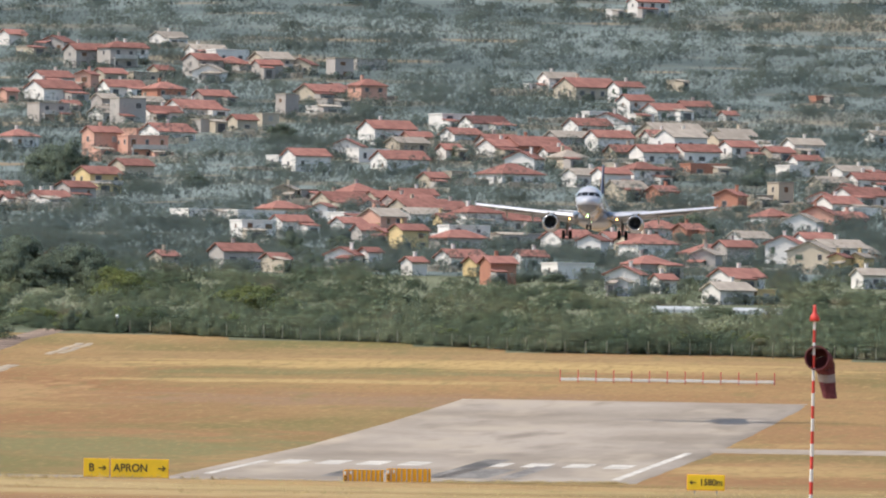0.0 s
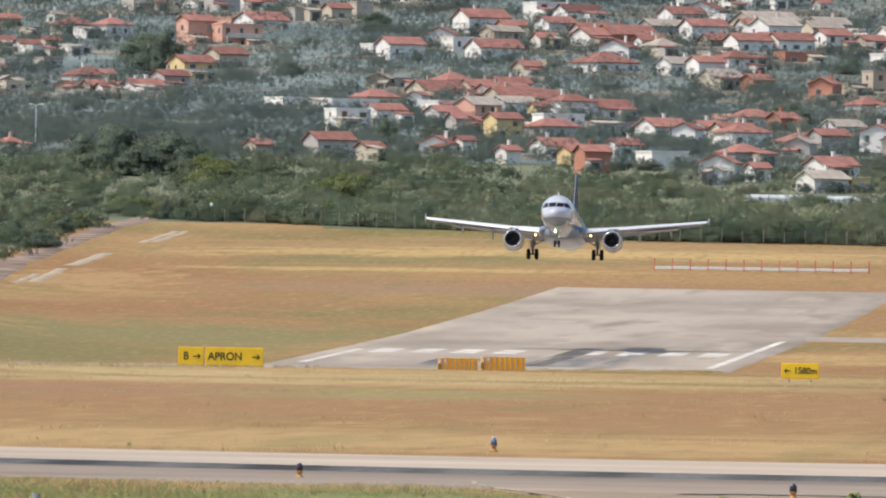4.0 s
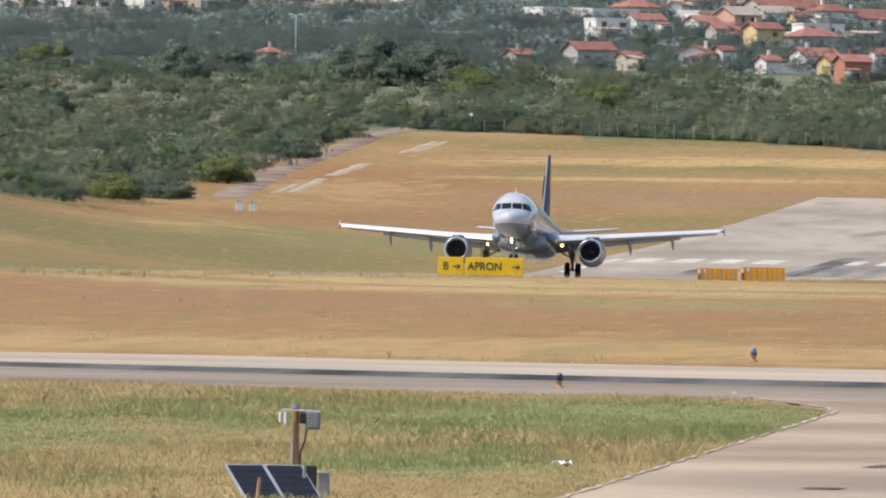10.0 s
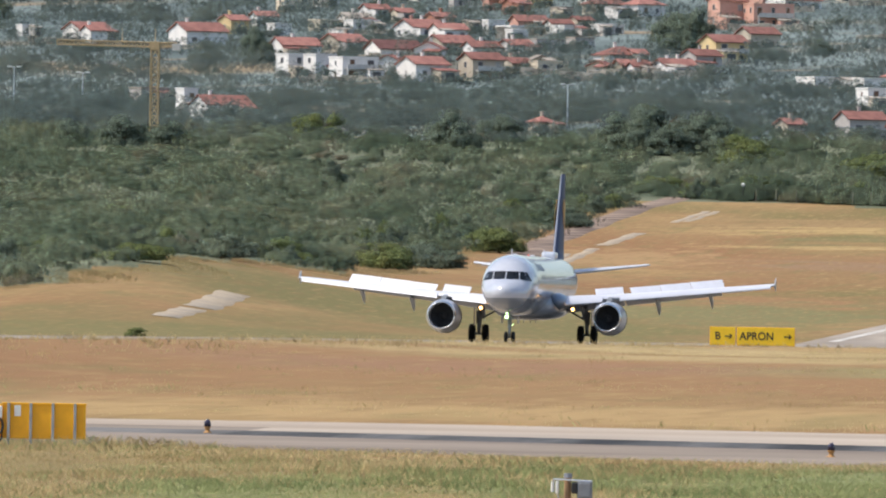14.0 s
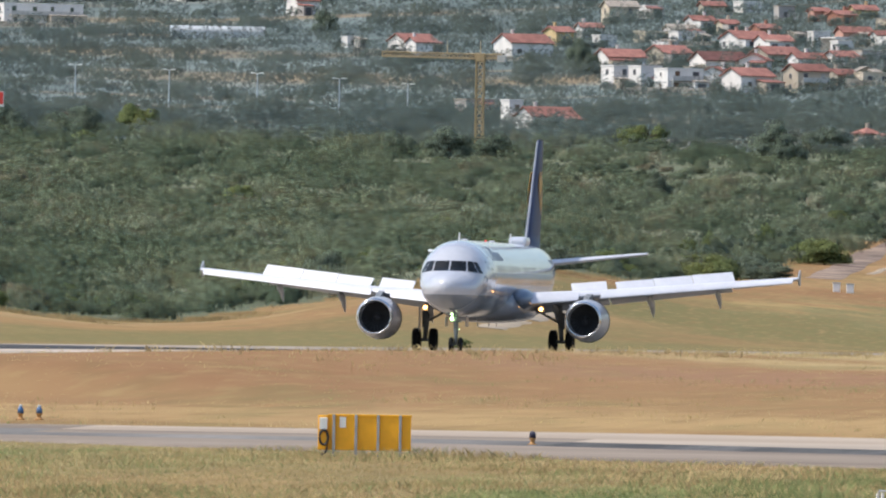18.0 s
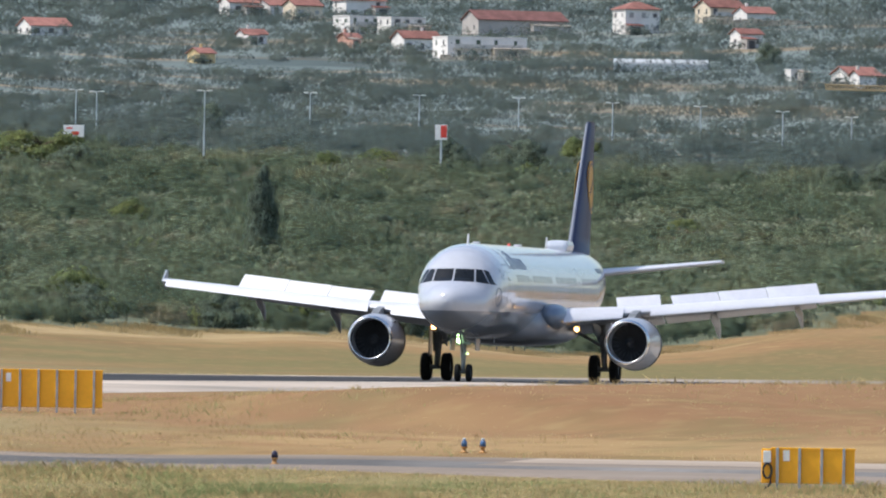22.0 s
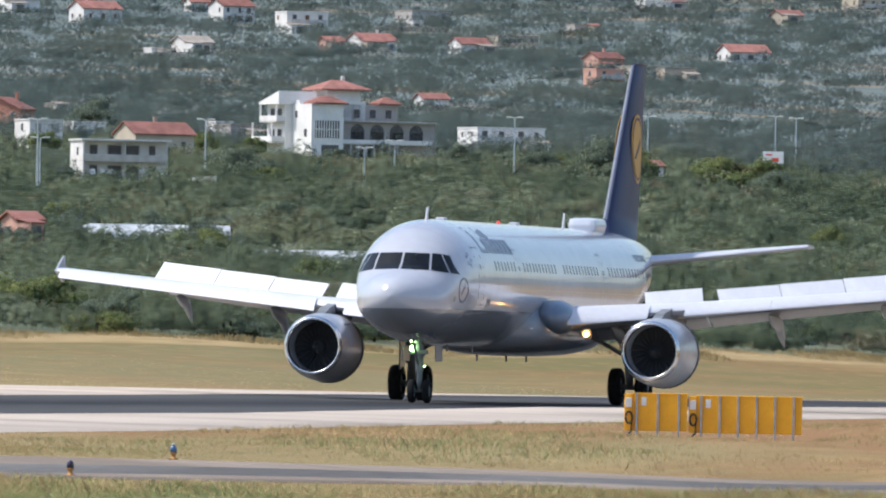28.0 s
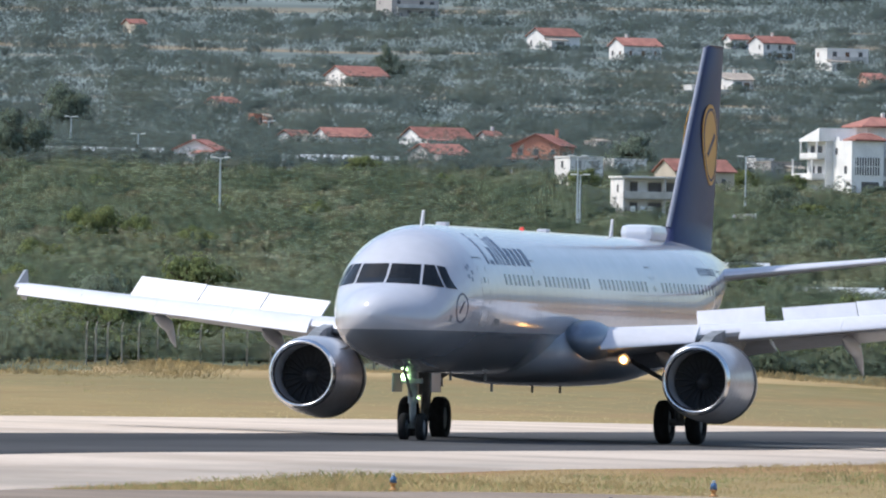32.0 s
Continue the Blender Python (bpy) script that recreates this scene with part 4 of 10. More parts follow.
def build_fuselage(jet):
    ss = [s for s in np.concatenate((np.array([0.0, 0.04, 0.08, 0.16, 0.25, 0.37]), np.arange(0.5, 6.7, 0.22), np.arange(7.5, 31.5, 1.5),
                                     np.arange(31.5, 44.6, 0.65)))]
    n = 64
    v = [skin(s, k * 360 / n) for s in ss for k in range(n)]
    f = [(i * n + k, (i + 1) * n + k, (i + 1) * n + (k + 1) % n, i * n + (k + 1) % n) for i in range(len(ss) - 1) for k in range(n)]
    f += [tuple(range(n)), tuple(range((len(ss) - 1) * n, len(ss) * n))[::-1]]
    body = mesh_object("fuselage", v, f, FUSELAGE_PAINT, jet, "white fuselage with a grey belly")
    # wing-to-body fairing
    rings = []
    for s, w, lo, hi in ((14.3, 1.2, -2.0, -0.9), (15.0, 1.85, -2.18, -0.62), (16.0, 2.22, -2.3, -0.45), (17.5, 2.36, -2.36, -0.55), (21.0, 2.40, -2.38, -0.6),
                         (24.0, 2.3, -2.34, -0.7), (26.0, 2.05, -2.24, -0.95), (27.5, 1.5, -2.08, -1.3)):
        rings.append([Vector((w * math.copysign(abs(math.sin(k * math.tau / 32)) ** 0.75, math.sin(k * math.tau / 32)), NOSE_Y + s,
                              AXIS_Z + (lo + hi) / 2 + (hi - lo) / 2 * math.copysign(abs(math.cos(k * math.tau / 32)) ** 0.8, math.cos(k * math.tau / 32)))) for k in range(32)])
    v = [p for r in rings for p in r]
    f = [(i * 32 + k, (i + 1) * 32 + k, (i + 1) * 32 + (k + 1) % 32, i * 32 + (k + 1) % 32) for i in range(len(rings) - 1) for k in range(32)]
    f += [tuple(range(32)), tuple(range((len(rings) - 1) * 32, len(rings) * 32))[::-1]]
    mesh_object("belly_fairing", v, f, BELLY_PAINT, jet, "blue-grey wing root fairing")
    # flight deck windows
    for side in (-1, 1):
        for corners in (((0.035, 0.37), (0.90, 0.36), (0.82, 0.90), (0.035, 0.92)), ((0.965, 0.355), (1.47, 0.275), (1.13, 0.89), (0.885, 0.905)),
                        ((1.51, 0.268), (1.69, 0.235), (1.36, 0.835), (1.17, 0.885))):
            patch("cockpit_window", quad_rows(corners, 5, lambda x, z: skin_front(side * x, z)), COCKPIT_GLASS, body, "dark cockpit window", 0.012)
    # cabin windows, doors and titles on both sides
    for side in (-1, 1):
        for k in range(54):
            s = 8.0 + k * 0.535
            if 11.6 < s < 12.4 or 18.4 < s < 19.6 or 26.0 < s < 27.4:
                continue
            patch("cabin_window", [[skin_at(s + a, z, side) for z in (0.42, 0.57, 0.72)] for a in (-0.11, 0.11)], WINDOW_DARK, body, "", 0.006)
        for s, w in ((5.5, 0.82), (11.95, 0.6), (26.7, 0.6), (37.0, 0.8)):
            for a, b, lo, hi in ((-w / 2, -w / 2 + 0.035, -0.75, 1.15), (w / 2 - 0.035, w / 2, -0.75, 1.15), (-w / 2, w / 2, 1.13, 1.165), (-w / 2, w / 2, -0.78, -0.745)):
                patch("door_seam", [[skin_at(s + q, z, side) for z in np.linspace(lo, hi, 7)] for q in (a, b)], SEAM, body, "", 0.004)
            patch("door_window", [[skin_at(s + a, z, side) for z in (0.45, 0.6)] for a in (-0.08, 0.08)], WINDOW_DARK, body, "", 0.006)
        # the airline's title stands as plain dark bars, a tall one first
        s = 6.5
        for w, h, drop in ((0.16, 0.92, 0), (0.34, 0.14, 0), (0.30, 0.52, 0), (0.16, 0.92, 0), (0.18, 0.82, 0), (0.34, 0.86, 0), (0.36, 0.52, 0), (0.34, 0.52, 0), (0.32, 0.52, 0), (0.36, 0.52, 0)):
            patch("title_bar", [[skin_at(s + a, z, side) for z in np.linspace(0.98, 0.98 + h * 0.92, 6)] for a in (0, w * 1.22)], LETTER_BLUE, body, "dark blue title bar", 0.004)
            s += w * 1.22 + 0.19
        for k in range(8):
            patch("title_bar", [[skin_at(33.4 + k * 0.36 + a, z, side) for z in (1.0, 1.22)] for a in (0, 0.25)], LETTER_BLUE, body, "small dark blue title bar", 0.004)
        # round emblem: a dark ring with a plain bar
        ring = [[skin_at(3.35 + r * math.cos(q) * 1.1, -0.28 + r * math.sin(q), side) for r in (0.36, 0.42)] for q in np.linspace(0, math.tau, 25)]
        patch("emblem_ring", ring, LETTER_BLUE, body, "dark ring emblem", 0.004)
        patch("emblem_bar", quad_rows(((3.12, -0.38), (3.22, -0.43), (3.56, -0.08), (3.44, -0.10)), 3, lambda s_, z_: skin_at(s_, z_, side)), LETTER_BLUE, body, "", 0.004)
        for k in range(5):
            q = k * math.tau / 5
            cs, cz = 4.3 + 0.2 * math.cos(q), 0.72 + 0.19 * math.sin(q)
            patch("emblem_dot", quad_rows(((cs - .06, cz - .06), (cs + .06, cz - .06), (cs + .06, cz + .06), (cs - .06, cz + .06)), 2, lambda s_, z_: skin_at(s_, z_, side)), LETTER_BLUE, body, "", 0.004)
        # probes and static ports near the nose
        patch("port_plate", quad_rows(((2.5, -0.66), (2.66, -0.66), (2.66, -0.48), (2.5, -0.48)), 2, lambda s_, z_: skin_at(s_, z_, side)), SEAM, body, "", 0.006)
        patch("service_panel", quad_rows(((6.6, -0.75), (7.3, -0.75), (7.3, -0.52), (6.6, -0.52)), 3, lambda s_, z_: skin_at(s_, z_, side)), SEAM, body, "", 0.003)
        # wing inspection lamp window
        patch("seam_line", [[skin_at(s_, -0.18, side), skin_at(s_, -0.165, side)] for s_ in np.linspace(13.5, 36, 24)], SEAM, body, "", 0.003)
    # aerials and fairings on the back and under the belly
    for s, h in ((5.6, 0.42), (29.0, 0.55)):
        bm = bmesh.new()
        y, z = NOSE_Y + s, AXIS_Z + 2.03
        vs = [[bm.verts.new((q, y + a, z + b)) for a, b in ((0, 0), (0.30, 0), (0.36, h), (0.26, h))] for q in (-0.025, 0.025)]
        bm.faces.new(vs[0])
        bm.faces.new(vs[1][::-1])
        for k in range(4):
            bm.faces.new((vs[0][k], vs[1][k], vs[1][(k + 1) % 4], vs[0][(k + 1) % 4]))
        bmesh.ops.recalc_face_normals(bm, faces=bm.faces)
        part("blade_aerial", bm, WING_WHITE, body, "white blade aerial")
    for s, h, w in ((8.2, 0.10, 0.3), (20.5, 0.10, 0.3)):
        bm = bmesh.new()
        add_box(bm, (0, NOSE_Y + s, AXIS_Z + 2.07 + h / 2 - 0.02), (w, w * 1.5, h), 0.035)
        part("roof_aerial", bm, WING_WHITE, body)
    bm = bmesh.new()
    bmesh.ops.create_uvsphere(bm, u_segments=10, v_segments=6, radius=0.07, matrix=Matrix.Translation((0, NOSE_Y + 17.8, AXIS_Z + 2.1)))
    part("beacon", bm, LAMP_RED, body, "red beacon lamp")
    bm = bmesh.new()
    add_box(bm, (0, NOSE_Y + 33.5, AXIS_Z + 2.22), (1.02, 2.1, 0.50), 0.22)
    part("satcom_dome", bm, WHITE_PAINT, body, "white antenna fairing")
    for s in (9.0, 13.2, 14.0, 19.0, 22.5):
        bm = bmesh.new()
        z = AXIS_Z - 2.07 if s < 14 else AXIS_Z - 2.36
        add_box(bm, (0.1, NOSE_Y + s, z - 0.09), (0.03, 0.22, 0.22), 0.01)
        part("belly_aerial", bm, GEAR_METAL, body)


def build_tail(jet):
    y = NOSE_Y
    st = []
    for u in (0, 0.15, 0.35, 0.6, 0.85, 0.985, 1.0):
        z = lerp(5.72, 12.0, u)
        le = lerp(36.1, 41.55, u)
        te = lerp(42.55, 43.9, u)
        if u == 1.0:
            le += 0.25
        st.append((z, le, te))
    verts, n = [], 0
    for z, le, te in st:
        ring = aerofoil(te - le, 0.095)
        n = len(ring)
        verts += [Vector((b2, y + le + b1, z)) for b1, b2 in ring]
    f = [(k * n + i, k * n + (i + 1) % n, (k + 1) * n + (i + 1) % n, (k + 1) * n + i) for k in range(len(st) - 1) for i in range(n)]
    f += [tuple(range(n)), tuple(range((len(st) - 1) * n, len(st) * n))[::-1]]
    fin = mesh_object("tail_fin", verts, f, FIN_BLUE, jet, "dark blue tail fin")
    # leading edge strip in bare metal
    bm = bmesh.new()
    add_tube(bm, (0, y + 36.75, 6.4), (0, y + 41.4, 11.9), 0.085, 0.06, 8)
    part("fin_leading_edge", bm, FIN_EDGE, fin, "blue-grey fin leading edge")

    def fin_skin(s, z, side):
        u = (z - 5.72) / 6.28
        le, te = lerp(36.1, 41.55, u), lerp(42.55, 43.9, u)
        x = min(max((s - le) / (te - le), 0.001), 0.999)
        t = 5 * 0.095 * (0.2969 * math.sqrt(x) - 0.126 * x - 0.3516 * x * x + 0.2843 * x ** 3 - 0.1015 * x ** 4) + 0.004
        return Vector((side * (t * (te - le) + 0.02 * (te - le)), y + s, z))

    for side in (-1, 1):
        c_s, c_z = 41.15, 8.98
        disc = [[fin_skin(c_s + r * math.cos(q), c_z + r * math.sin(q), side) for r in (0.02, 0.45, 0.85, 1.22)] for q in np.linspace(0, math.tau, 33)]
        patch("fin_emblem", disc, FIN_YELLOW, fin, "orange-yellow disc emblem", 0.012)
        ring = [[fin_skin(c_s + r * math.cos(q), c_z + r * math.sin(q), side) for r in (1.03, 1.11)] for q in np.linspace(0, math.tau, 33)]
        patch("fin_emblem_ring", ring, FIN_BLUE, fin, "dark blue ring", 0.02)
        patch("fin_emblem_bar", quad_rows(((c_s - 0.72, c_z - 0.27), (c_s - 0.57, c_z - 0.38), (c_s + 0.68, c_z + 0.23), (c_s + 0.57, c_z + 0.38)), 4, lambda s, z: fin_skin(s, z, side)), FIN_BLUE, fin, "", 0.02)
    for side in (-1, 1):
        st = []
        for u in (0, 0.5, 0.97, 1.0):
            x = lerp(0.5, 6.22, u)
            le, te = lerp(38.3, 42.0, u), lerp(42.3, 43.55, u)
            if u == 1.0:
                le += 0.15
            st.append(((side * x, y + le, lerp(4.9, 5.62, u)), te - le, 0.10, (0, 0, 1), 0))
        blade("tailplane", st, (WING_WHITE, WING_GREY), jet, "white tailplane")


def build_nose_gear(jet):
    yg = NOSE_Y + 5.07
    bm = bmesh.new()
    add_tube(bm, (0, yg, 0.4), (0, yg - 0.12, 1.95), 0.085, 0.12)
    add_tube(bm, (0, yg - 0.05, 1.05), (0, yg - 0.12, 1.9), 0.13, 0.14)
    add_tube(bm, (-0.34, yg, 0.4), (0.34, yg, 0.4), 0.06)
    add_tube(bm, (0, yg - 0.1, 1.2), (0, yg - 1.1, 1.95), 0.05)
    add_tube(bm, (0, yg - 0.22, 0.55), (0, yg - 0.2, 1.1), 0.035)
    add_box(bm, (0, yg - 0.2, 1.66), (0.62, 0.10, 0.14), 0.02)
    gear = part("nose_gear", bm, GEAR_METAL, jet, "grey nose landing gear leg")
    for q in (-0.25, 0.25):
        build_wheel(gear, (q, yg, 0.385), 0.385, 0.22)
    for q in (-0.55, 0.55):
        bm = bmesh.new()
        add_box(bm, (q, yg + 0.35, 1.62), (0.04, 1.1, 0.52), 0.015)
        part("nose_gear_door", bm, BELLY_PAINT, gear, "grey nose gear door")
    bm = bmesh.new()
    bmesh.ops.create_uvsphere(bm, u_segments=12, v_segments=8, radius=0.105, matrix=Matrix.Translation((-0.18, yg - 0.3, 1.78)))
    part("taxi_lamp", bm, LAMP_GREEN, gear, "glowing greenish-white taxi lamp")
    bm = bmesh.new()
    bmesh.ops.create_uvsphere(bm, u_segments=10, v_segments=6, radius=0.03, matrix=Matrix.Translation((0.22, yg - 0.3, 1.2)))
    part("turn_off_lamp", bm, LAMP_GREEN, gear)


jet = empty("airliner", pose(RUNWAY_X, 2000, 30), "white twin-engine airliner with grey belly and dark blue fin", "aircraft")
build_fuselage(jet)
wings = []
for side in (-1, 1):
    wings.append((build_wing(jet, side), side))
    build_engine(jet, side)
spoilers = build_spoilers(jet)
build_tail(jet)
build_nose_gear(jet)


# ---- the town on the hillside ----
def wall_paint(name, colour):
    return material(name, colour, 0.9, scale=0.25, spread=0.08, fine=10, bump=0.05, random_piece=0.06)


WALLS = {"w": wall_paint("white_render", (0.77, 0.73, 0.69)), "c": wall_paint("cream_render", (0.66, 0.56, 0.43)),
         "y": wall_paint("yellow_render", (0.66, 0.50, 0.27)), "p": wall_paint("pink_render", (0.62, 0.36, 0.28)),
         "o": wall_paint("raw_hollow_brick", (0.46, 0.22, 0.155)), "g": wall_paint("grey_render", (0.45, 0.41, 0.38)),
         "b": wall_paint("beige_stone", (0.50, 0.43, 0.34))}
ROOFS = {"r": material("red_roof_tiles", (0.29, 0.138, 0.112), 0.85, scale=0.5, spread=0.2, fine=14, bump=0.25, random_piece=0.22),
         "d": material("dark_roof_tiles", (0.17, 0.085, 0.075), 0.85, scale=0.5, spread=0.2, fine=14, bump=0.25, random_piece=0.15),
         "n": material("weathered_roof", (0.36, 0.31, 0.26), 0.9, scale=0.4, spread=0.15, fine=12, bump=0.1, random_piece=0.15)}
WORDS = {"w": "white", "c": "cream", "y": "yellow", "p": "pink", "o": "bare brick", "g": "grey", "b": "beige stone"}
PANE = material("house_window_glass", (0.09, 0.09, 0.10), 0.15, scale=1.5, spread=0.3, bump=0.0)
SLAB = material("balcony_concrete", (0.55, 0.52, 0.48), 0.9, scale=0.8, spread=0.12, bump=0.05)
FRAME_WHITE = material("window_frame_paint", (0.52, 0.47, 0.42), 0.6, scale=2, spread=0.08, bump=0.0)
houses = []


def box_mesh(name, size, bevel=0.0):
    bm = bmesh.new()
    add_box(bm, (0, 0, 0), size, bevel)
    me = bpy.data.meshes.new(name)
    bm.to_mesh(me)
    bm.free()
    return me


PANE_MESHES, FRAME_MESH = [], box_mesh("window_frame", (1.18, 0.08, 1.14), 0.02)
for mat_ in (PANE, material("brown_shutters", (0.17, 0.10, 0.065), 0.8, scale=4, spread=0.15, bump=0.1),
             material("green_shutters", (0.10, 0.13, 0.095), 0.8, scale=4, spread=0.15, bump=0.1), material("pale_blinds", (0.38, 0.36, 0.34), 0.8, scale=4, spread=0.1, bump=0.1)):
    PANE_MESHES.append(box_mesh("pane", (1.0, 0.10, 1.0)))
    PANE_MESHES[-1].materials.append(mat_)
FRAME_MESH.materials.append(FRAME_WHITE)


def house_window(root, x, y, z, w, h, turn, pane=0):
    fr = new("window", FRAME_MESH)
    fr.parent = root
    fr.matrix_basis = pose(x, y, z, 0, 0, turn) @ Matrix.Diagonal((w, 1, h, 1))
    p = new("pane", PANE_MESHES[pane])
    p.parent = fr
    p.location = (0, -0.03, 0)
    return fr


def house(x, y, w, d, h, roof, wall, tiles, turn):
    """A house of w x d metres and wall height h, its ridge along its own x axis ('e': across it); 'f' is flat, 'h' hipped."""
    rnd = random.Random(int(x * 7 + y * 13))
    corners = [(x + a * w / 2, y + b * d / 2) for a in (-1, 1) for b in (-1, 1)]
    z = min(float(ground(*c)) for c in corners)
    z = max(z, float(ground(x, y)) - 1.0)
    storeys = max(1, round(h / 2.9))
    shape = {"f": "flat-roofed", "h": "hip-roofed", "g": "gable-roofed", "e": "gable-roofed"}[roof]
    colour = {"r": "red tiles", "d": "dark tiles", "n": "pale roofing"}[tiles]
    root = empty("house", pose(x, y, z, 0, 0, turn), f"{shape} {WORDS[wall]} house with {storeys} storeys and {colour}", "house", "hillside town")
    houses.append((x, y, max(w, d) / 2 + 2))
    W, D, low = w / 2, d / 2, -2.5
    rise = 0.0 if roof == "f" else (0.46 * D if roof in "gh" else 0.44 * W)
    # walls, with the gables
    v = [(-W, -D, low), (W, -D, low), (W, D, low), (-W, D, low), (-W, -D, h), (W, -D, h), (W, D, h), (-W, D, h)]
    f = [(0, 1, 5, 4), (2, 3, 7, 6), (1, 2, 6, 5), (3, 0, 4, 7), (4, 5, 6, 7)]
    if roof == "g":
        v += [(-W, 0, h + rise), (W, 0, h + rise)]
        f = f[:2] + [(1, 2, 6, 9, 5), (3, 0, 4, 8, 7), (4, 5, 9, 8), (6, 7, 8, 9)]
    if roof == "e":
        v += [(0, -D, h + rise), (0, D, h + rise)]
        f = [(0, 1, 5, 8, 4), (2, 3, 7, 9, 6), (1, 2, 6, 5), (3, 0, 4, 7), (4, 8, 9, 7), (8, 5, 6, 9)]
    mesh_object("wall", v, f, WALLS[wall], root, smooth_faces=False)
    # roof
    o, t = 0.45, 0.22
    if roof == "f":
        bm = bmesh.new()
        add_box(bm, (0, 0, h + 0.12), (w + 0.3, d + 0.3, 0.3), 0.04)
        part("roof", bm, ROOFS["n"] if wall in "gb" else WALLS[wall], root)
    else:
        k = rise / (D if roof != "e" else W)
        drop = o * k
        if roof == "g":
            top = [(-W - o, -D - o, h - drop), (W + o, -D - o, h - drop), (W + o, 0, h + rise), (-W - o, 0, h + rise), (W + o, D + o, h - drop), (-W - o, D + o, h - drop)]
            tf = [(0, 1, 2, 3), (3, 2, 4, 5)]
        elif roof == "e":
            top = [(-W - o, -D - o, h - drop), (-W - o, D + o, h - drop), (0, D + o, h + rise), (0, -D - o, h + rise), (W + o, D + o, h - drop), (W + o, -D - o, h - drop)]
            tf = [(0, 3, 2, 1), (3, 5, 4, 2)]
        else:
            r = max(0.3, W - D)
            top = [(-W - o, -D - o, h - drop), (W + o, -D - o, h - drop), (W + o, D + o, h - drop), (-W - o, D + o, h - drop), (-r, 0, h + rise), (r, 0, h + rise)]
            tf = [(0, 1, 5, 4), (1, 2, 5), (2, 3, 4, 5), (3, 0, 4)]
        bm = bmesh.new()
        vs = [bm.verts.new((a, b, c + 0.04)) for a, b, c in top]
        for q in tf:
            bm.faces.new([vs[i] for i in q])
        r_ = bmesh.ops.extrude_face_region(bm, geom=list(bm.faces))
        bmesh.ops.translate(bm, verts=[g for g in r_["geom"] if isinstance(g, bmesh.types.BMVert)], vec=(0, 0, t))
        bmesh.ops.recalc_face_normals(bm, faces=bm.faces)
        rf = part("roof", bm, ROOFS[tiles], root)
        if rnd.random() < 0.6:
            bm = bmesh.new()
            cx = rnd.uniform(-0.5, 0.5) * W
            add_box(bm, (cx, 0.25 * D, h + rise + 0.3), (0.6, 0.6, 1.6), 0.05)
            add_box(bm, (cx, 0.25 * D, h + rise + 1.15), (0.8, 0.8, 0.12), 0.03)
            part("chimney", bm, WALLS[wall], rf)
    # windows on the front and on the end that looks towards the sun
    if rnd.random() < 0.5:
        # a lower wing or garage before the house
        q, aw, ah = rnd.choice((-1, 1)), w * rnd.uniform(0.35, 0.6), min(h, 2.8) * rnd.uniform(0.8, 1.0)
        ax, ad = q * (W - aw / 2), rnd.uniform(2.5, 4.0)
        bm = bmesh.new()
        add_box(bm, (ax, -D - ad / 2, ah / 2 - 1.2), (aw, ad, ah + 2.4), 0.03)
        wing = part("wing", bm, WALLS[rnd.choice((wall, wall, "b", "g"))], root)
        bm = bmesh.new()
        m = Matrix.Translation((ax, -D - ad / 2, ah + 0.25)) @ Matrix.Rotation(radians(9), 4, "X")
        add_box(bm, (0, 0, 0), (aw + 0.5, ad + 0.5, 0.2), 0.03, m=m)
        part("wing_roof", bm, ROOFS[rnd.choice((tiles, "r", "n"))], wing)
        bm = bmesh.new()
        add_box(bm, (ax, -D - ad - 0.02, ah * 0.42), (min(2.4, aw * 0.6), 0.1, ah * 0.8), 0.02)
        part("garage_door", bm, PANE, wing)
    n = max(1, min(4, int(w / 3.2)))
    m = max(1, min(2, int(d / 4)))
    step = h / storeys
    balcony = storeys > 1 and w > 8 and (roof == "f" or rnd.random() < 0.6)
    shut = rnd.choice((0, 0, 1, 2, 3))
    for s in range(storeys):
        zc = s * step + step * 0.52
        for i in range(n):
            tall = balcony and s > 0 and i % 2 == 0
            if rnd.random() < 0.14 and not tall:
                continue
            wide = rnd.choice((0.8, 1.1, 1.1, 1.5))
            house_window(root, -W + (i + 0.5 + rnd.uniform(-0.1, 0.1)) * w / n, -D - 0.02, zc - (0.25 if tall else 0), wide, 1.9 if tall else rnd.choice((1.0, 1.25, 1.3)), 0,
                         shut if rnd.random() < 0.6 else 0)
        for i in range(m):
            if rnd.random() < 0.3:
                continue
            house_window(root, -W - 0.02, -D + (i + 0.5) * d / m, zc, rnd.choice((0.7, 1.0)), rnd.choice((0.9, 1.2)), -90, shut if rnd.random() < 0.5 else 0)
    if balcony:
        for s in range(1, storeys):
            bm = bmesh.new()
            add_box(bm, (0, -D - 0.75, s * step - 0.05), (w * 0.86, 1.5, 0.2), 0.03)
            add_box(bm, (0, -D - 1.45, s * step + 0.5), (w * 0.86, 0.08, 0.95), 0.02)
            for q in (-0.42, 0.42):
                add_box(bm, (q * w, -D - 1.4, s * step - step / 2), (0.22, 0.22, step), 0.02)
            part("balcony", bm, SLAB, root, "pale concrete balcony")
    return root




STONE = material("dry_stone", (0.36, 0.31, 0.25), 0.95, scale=0.5, spread=0.28, second=(0.44, 0.385, 0.31), fine=9, bump=0.4)


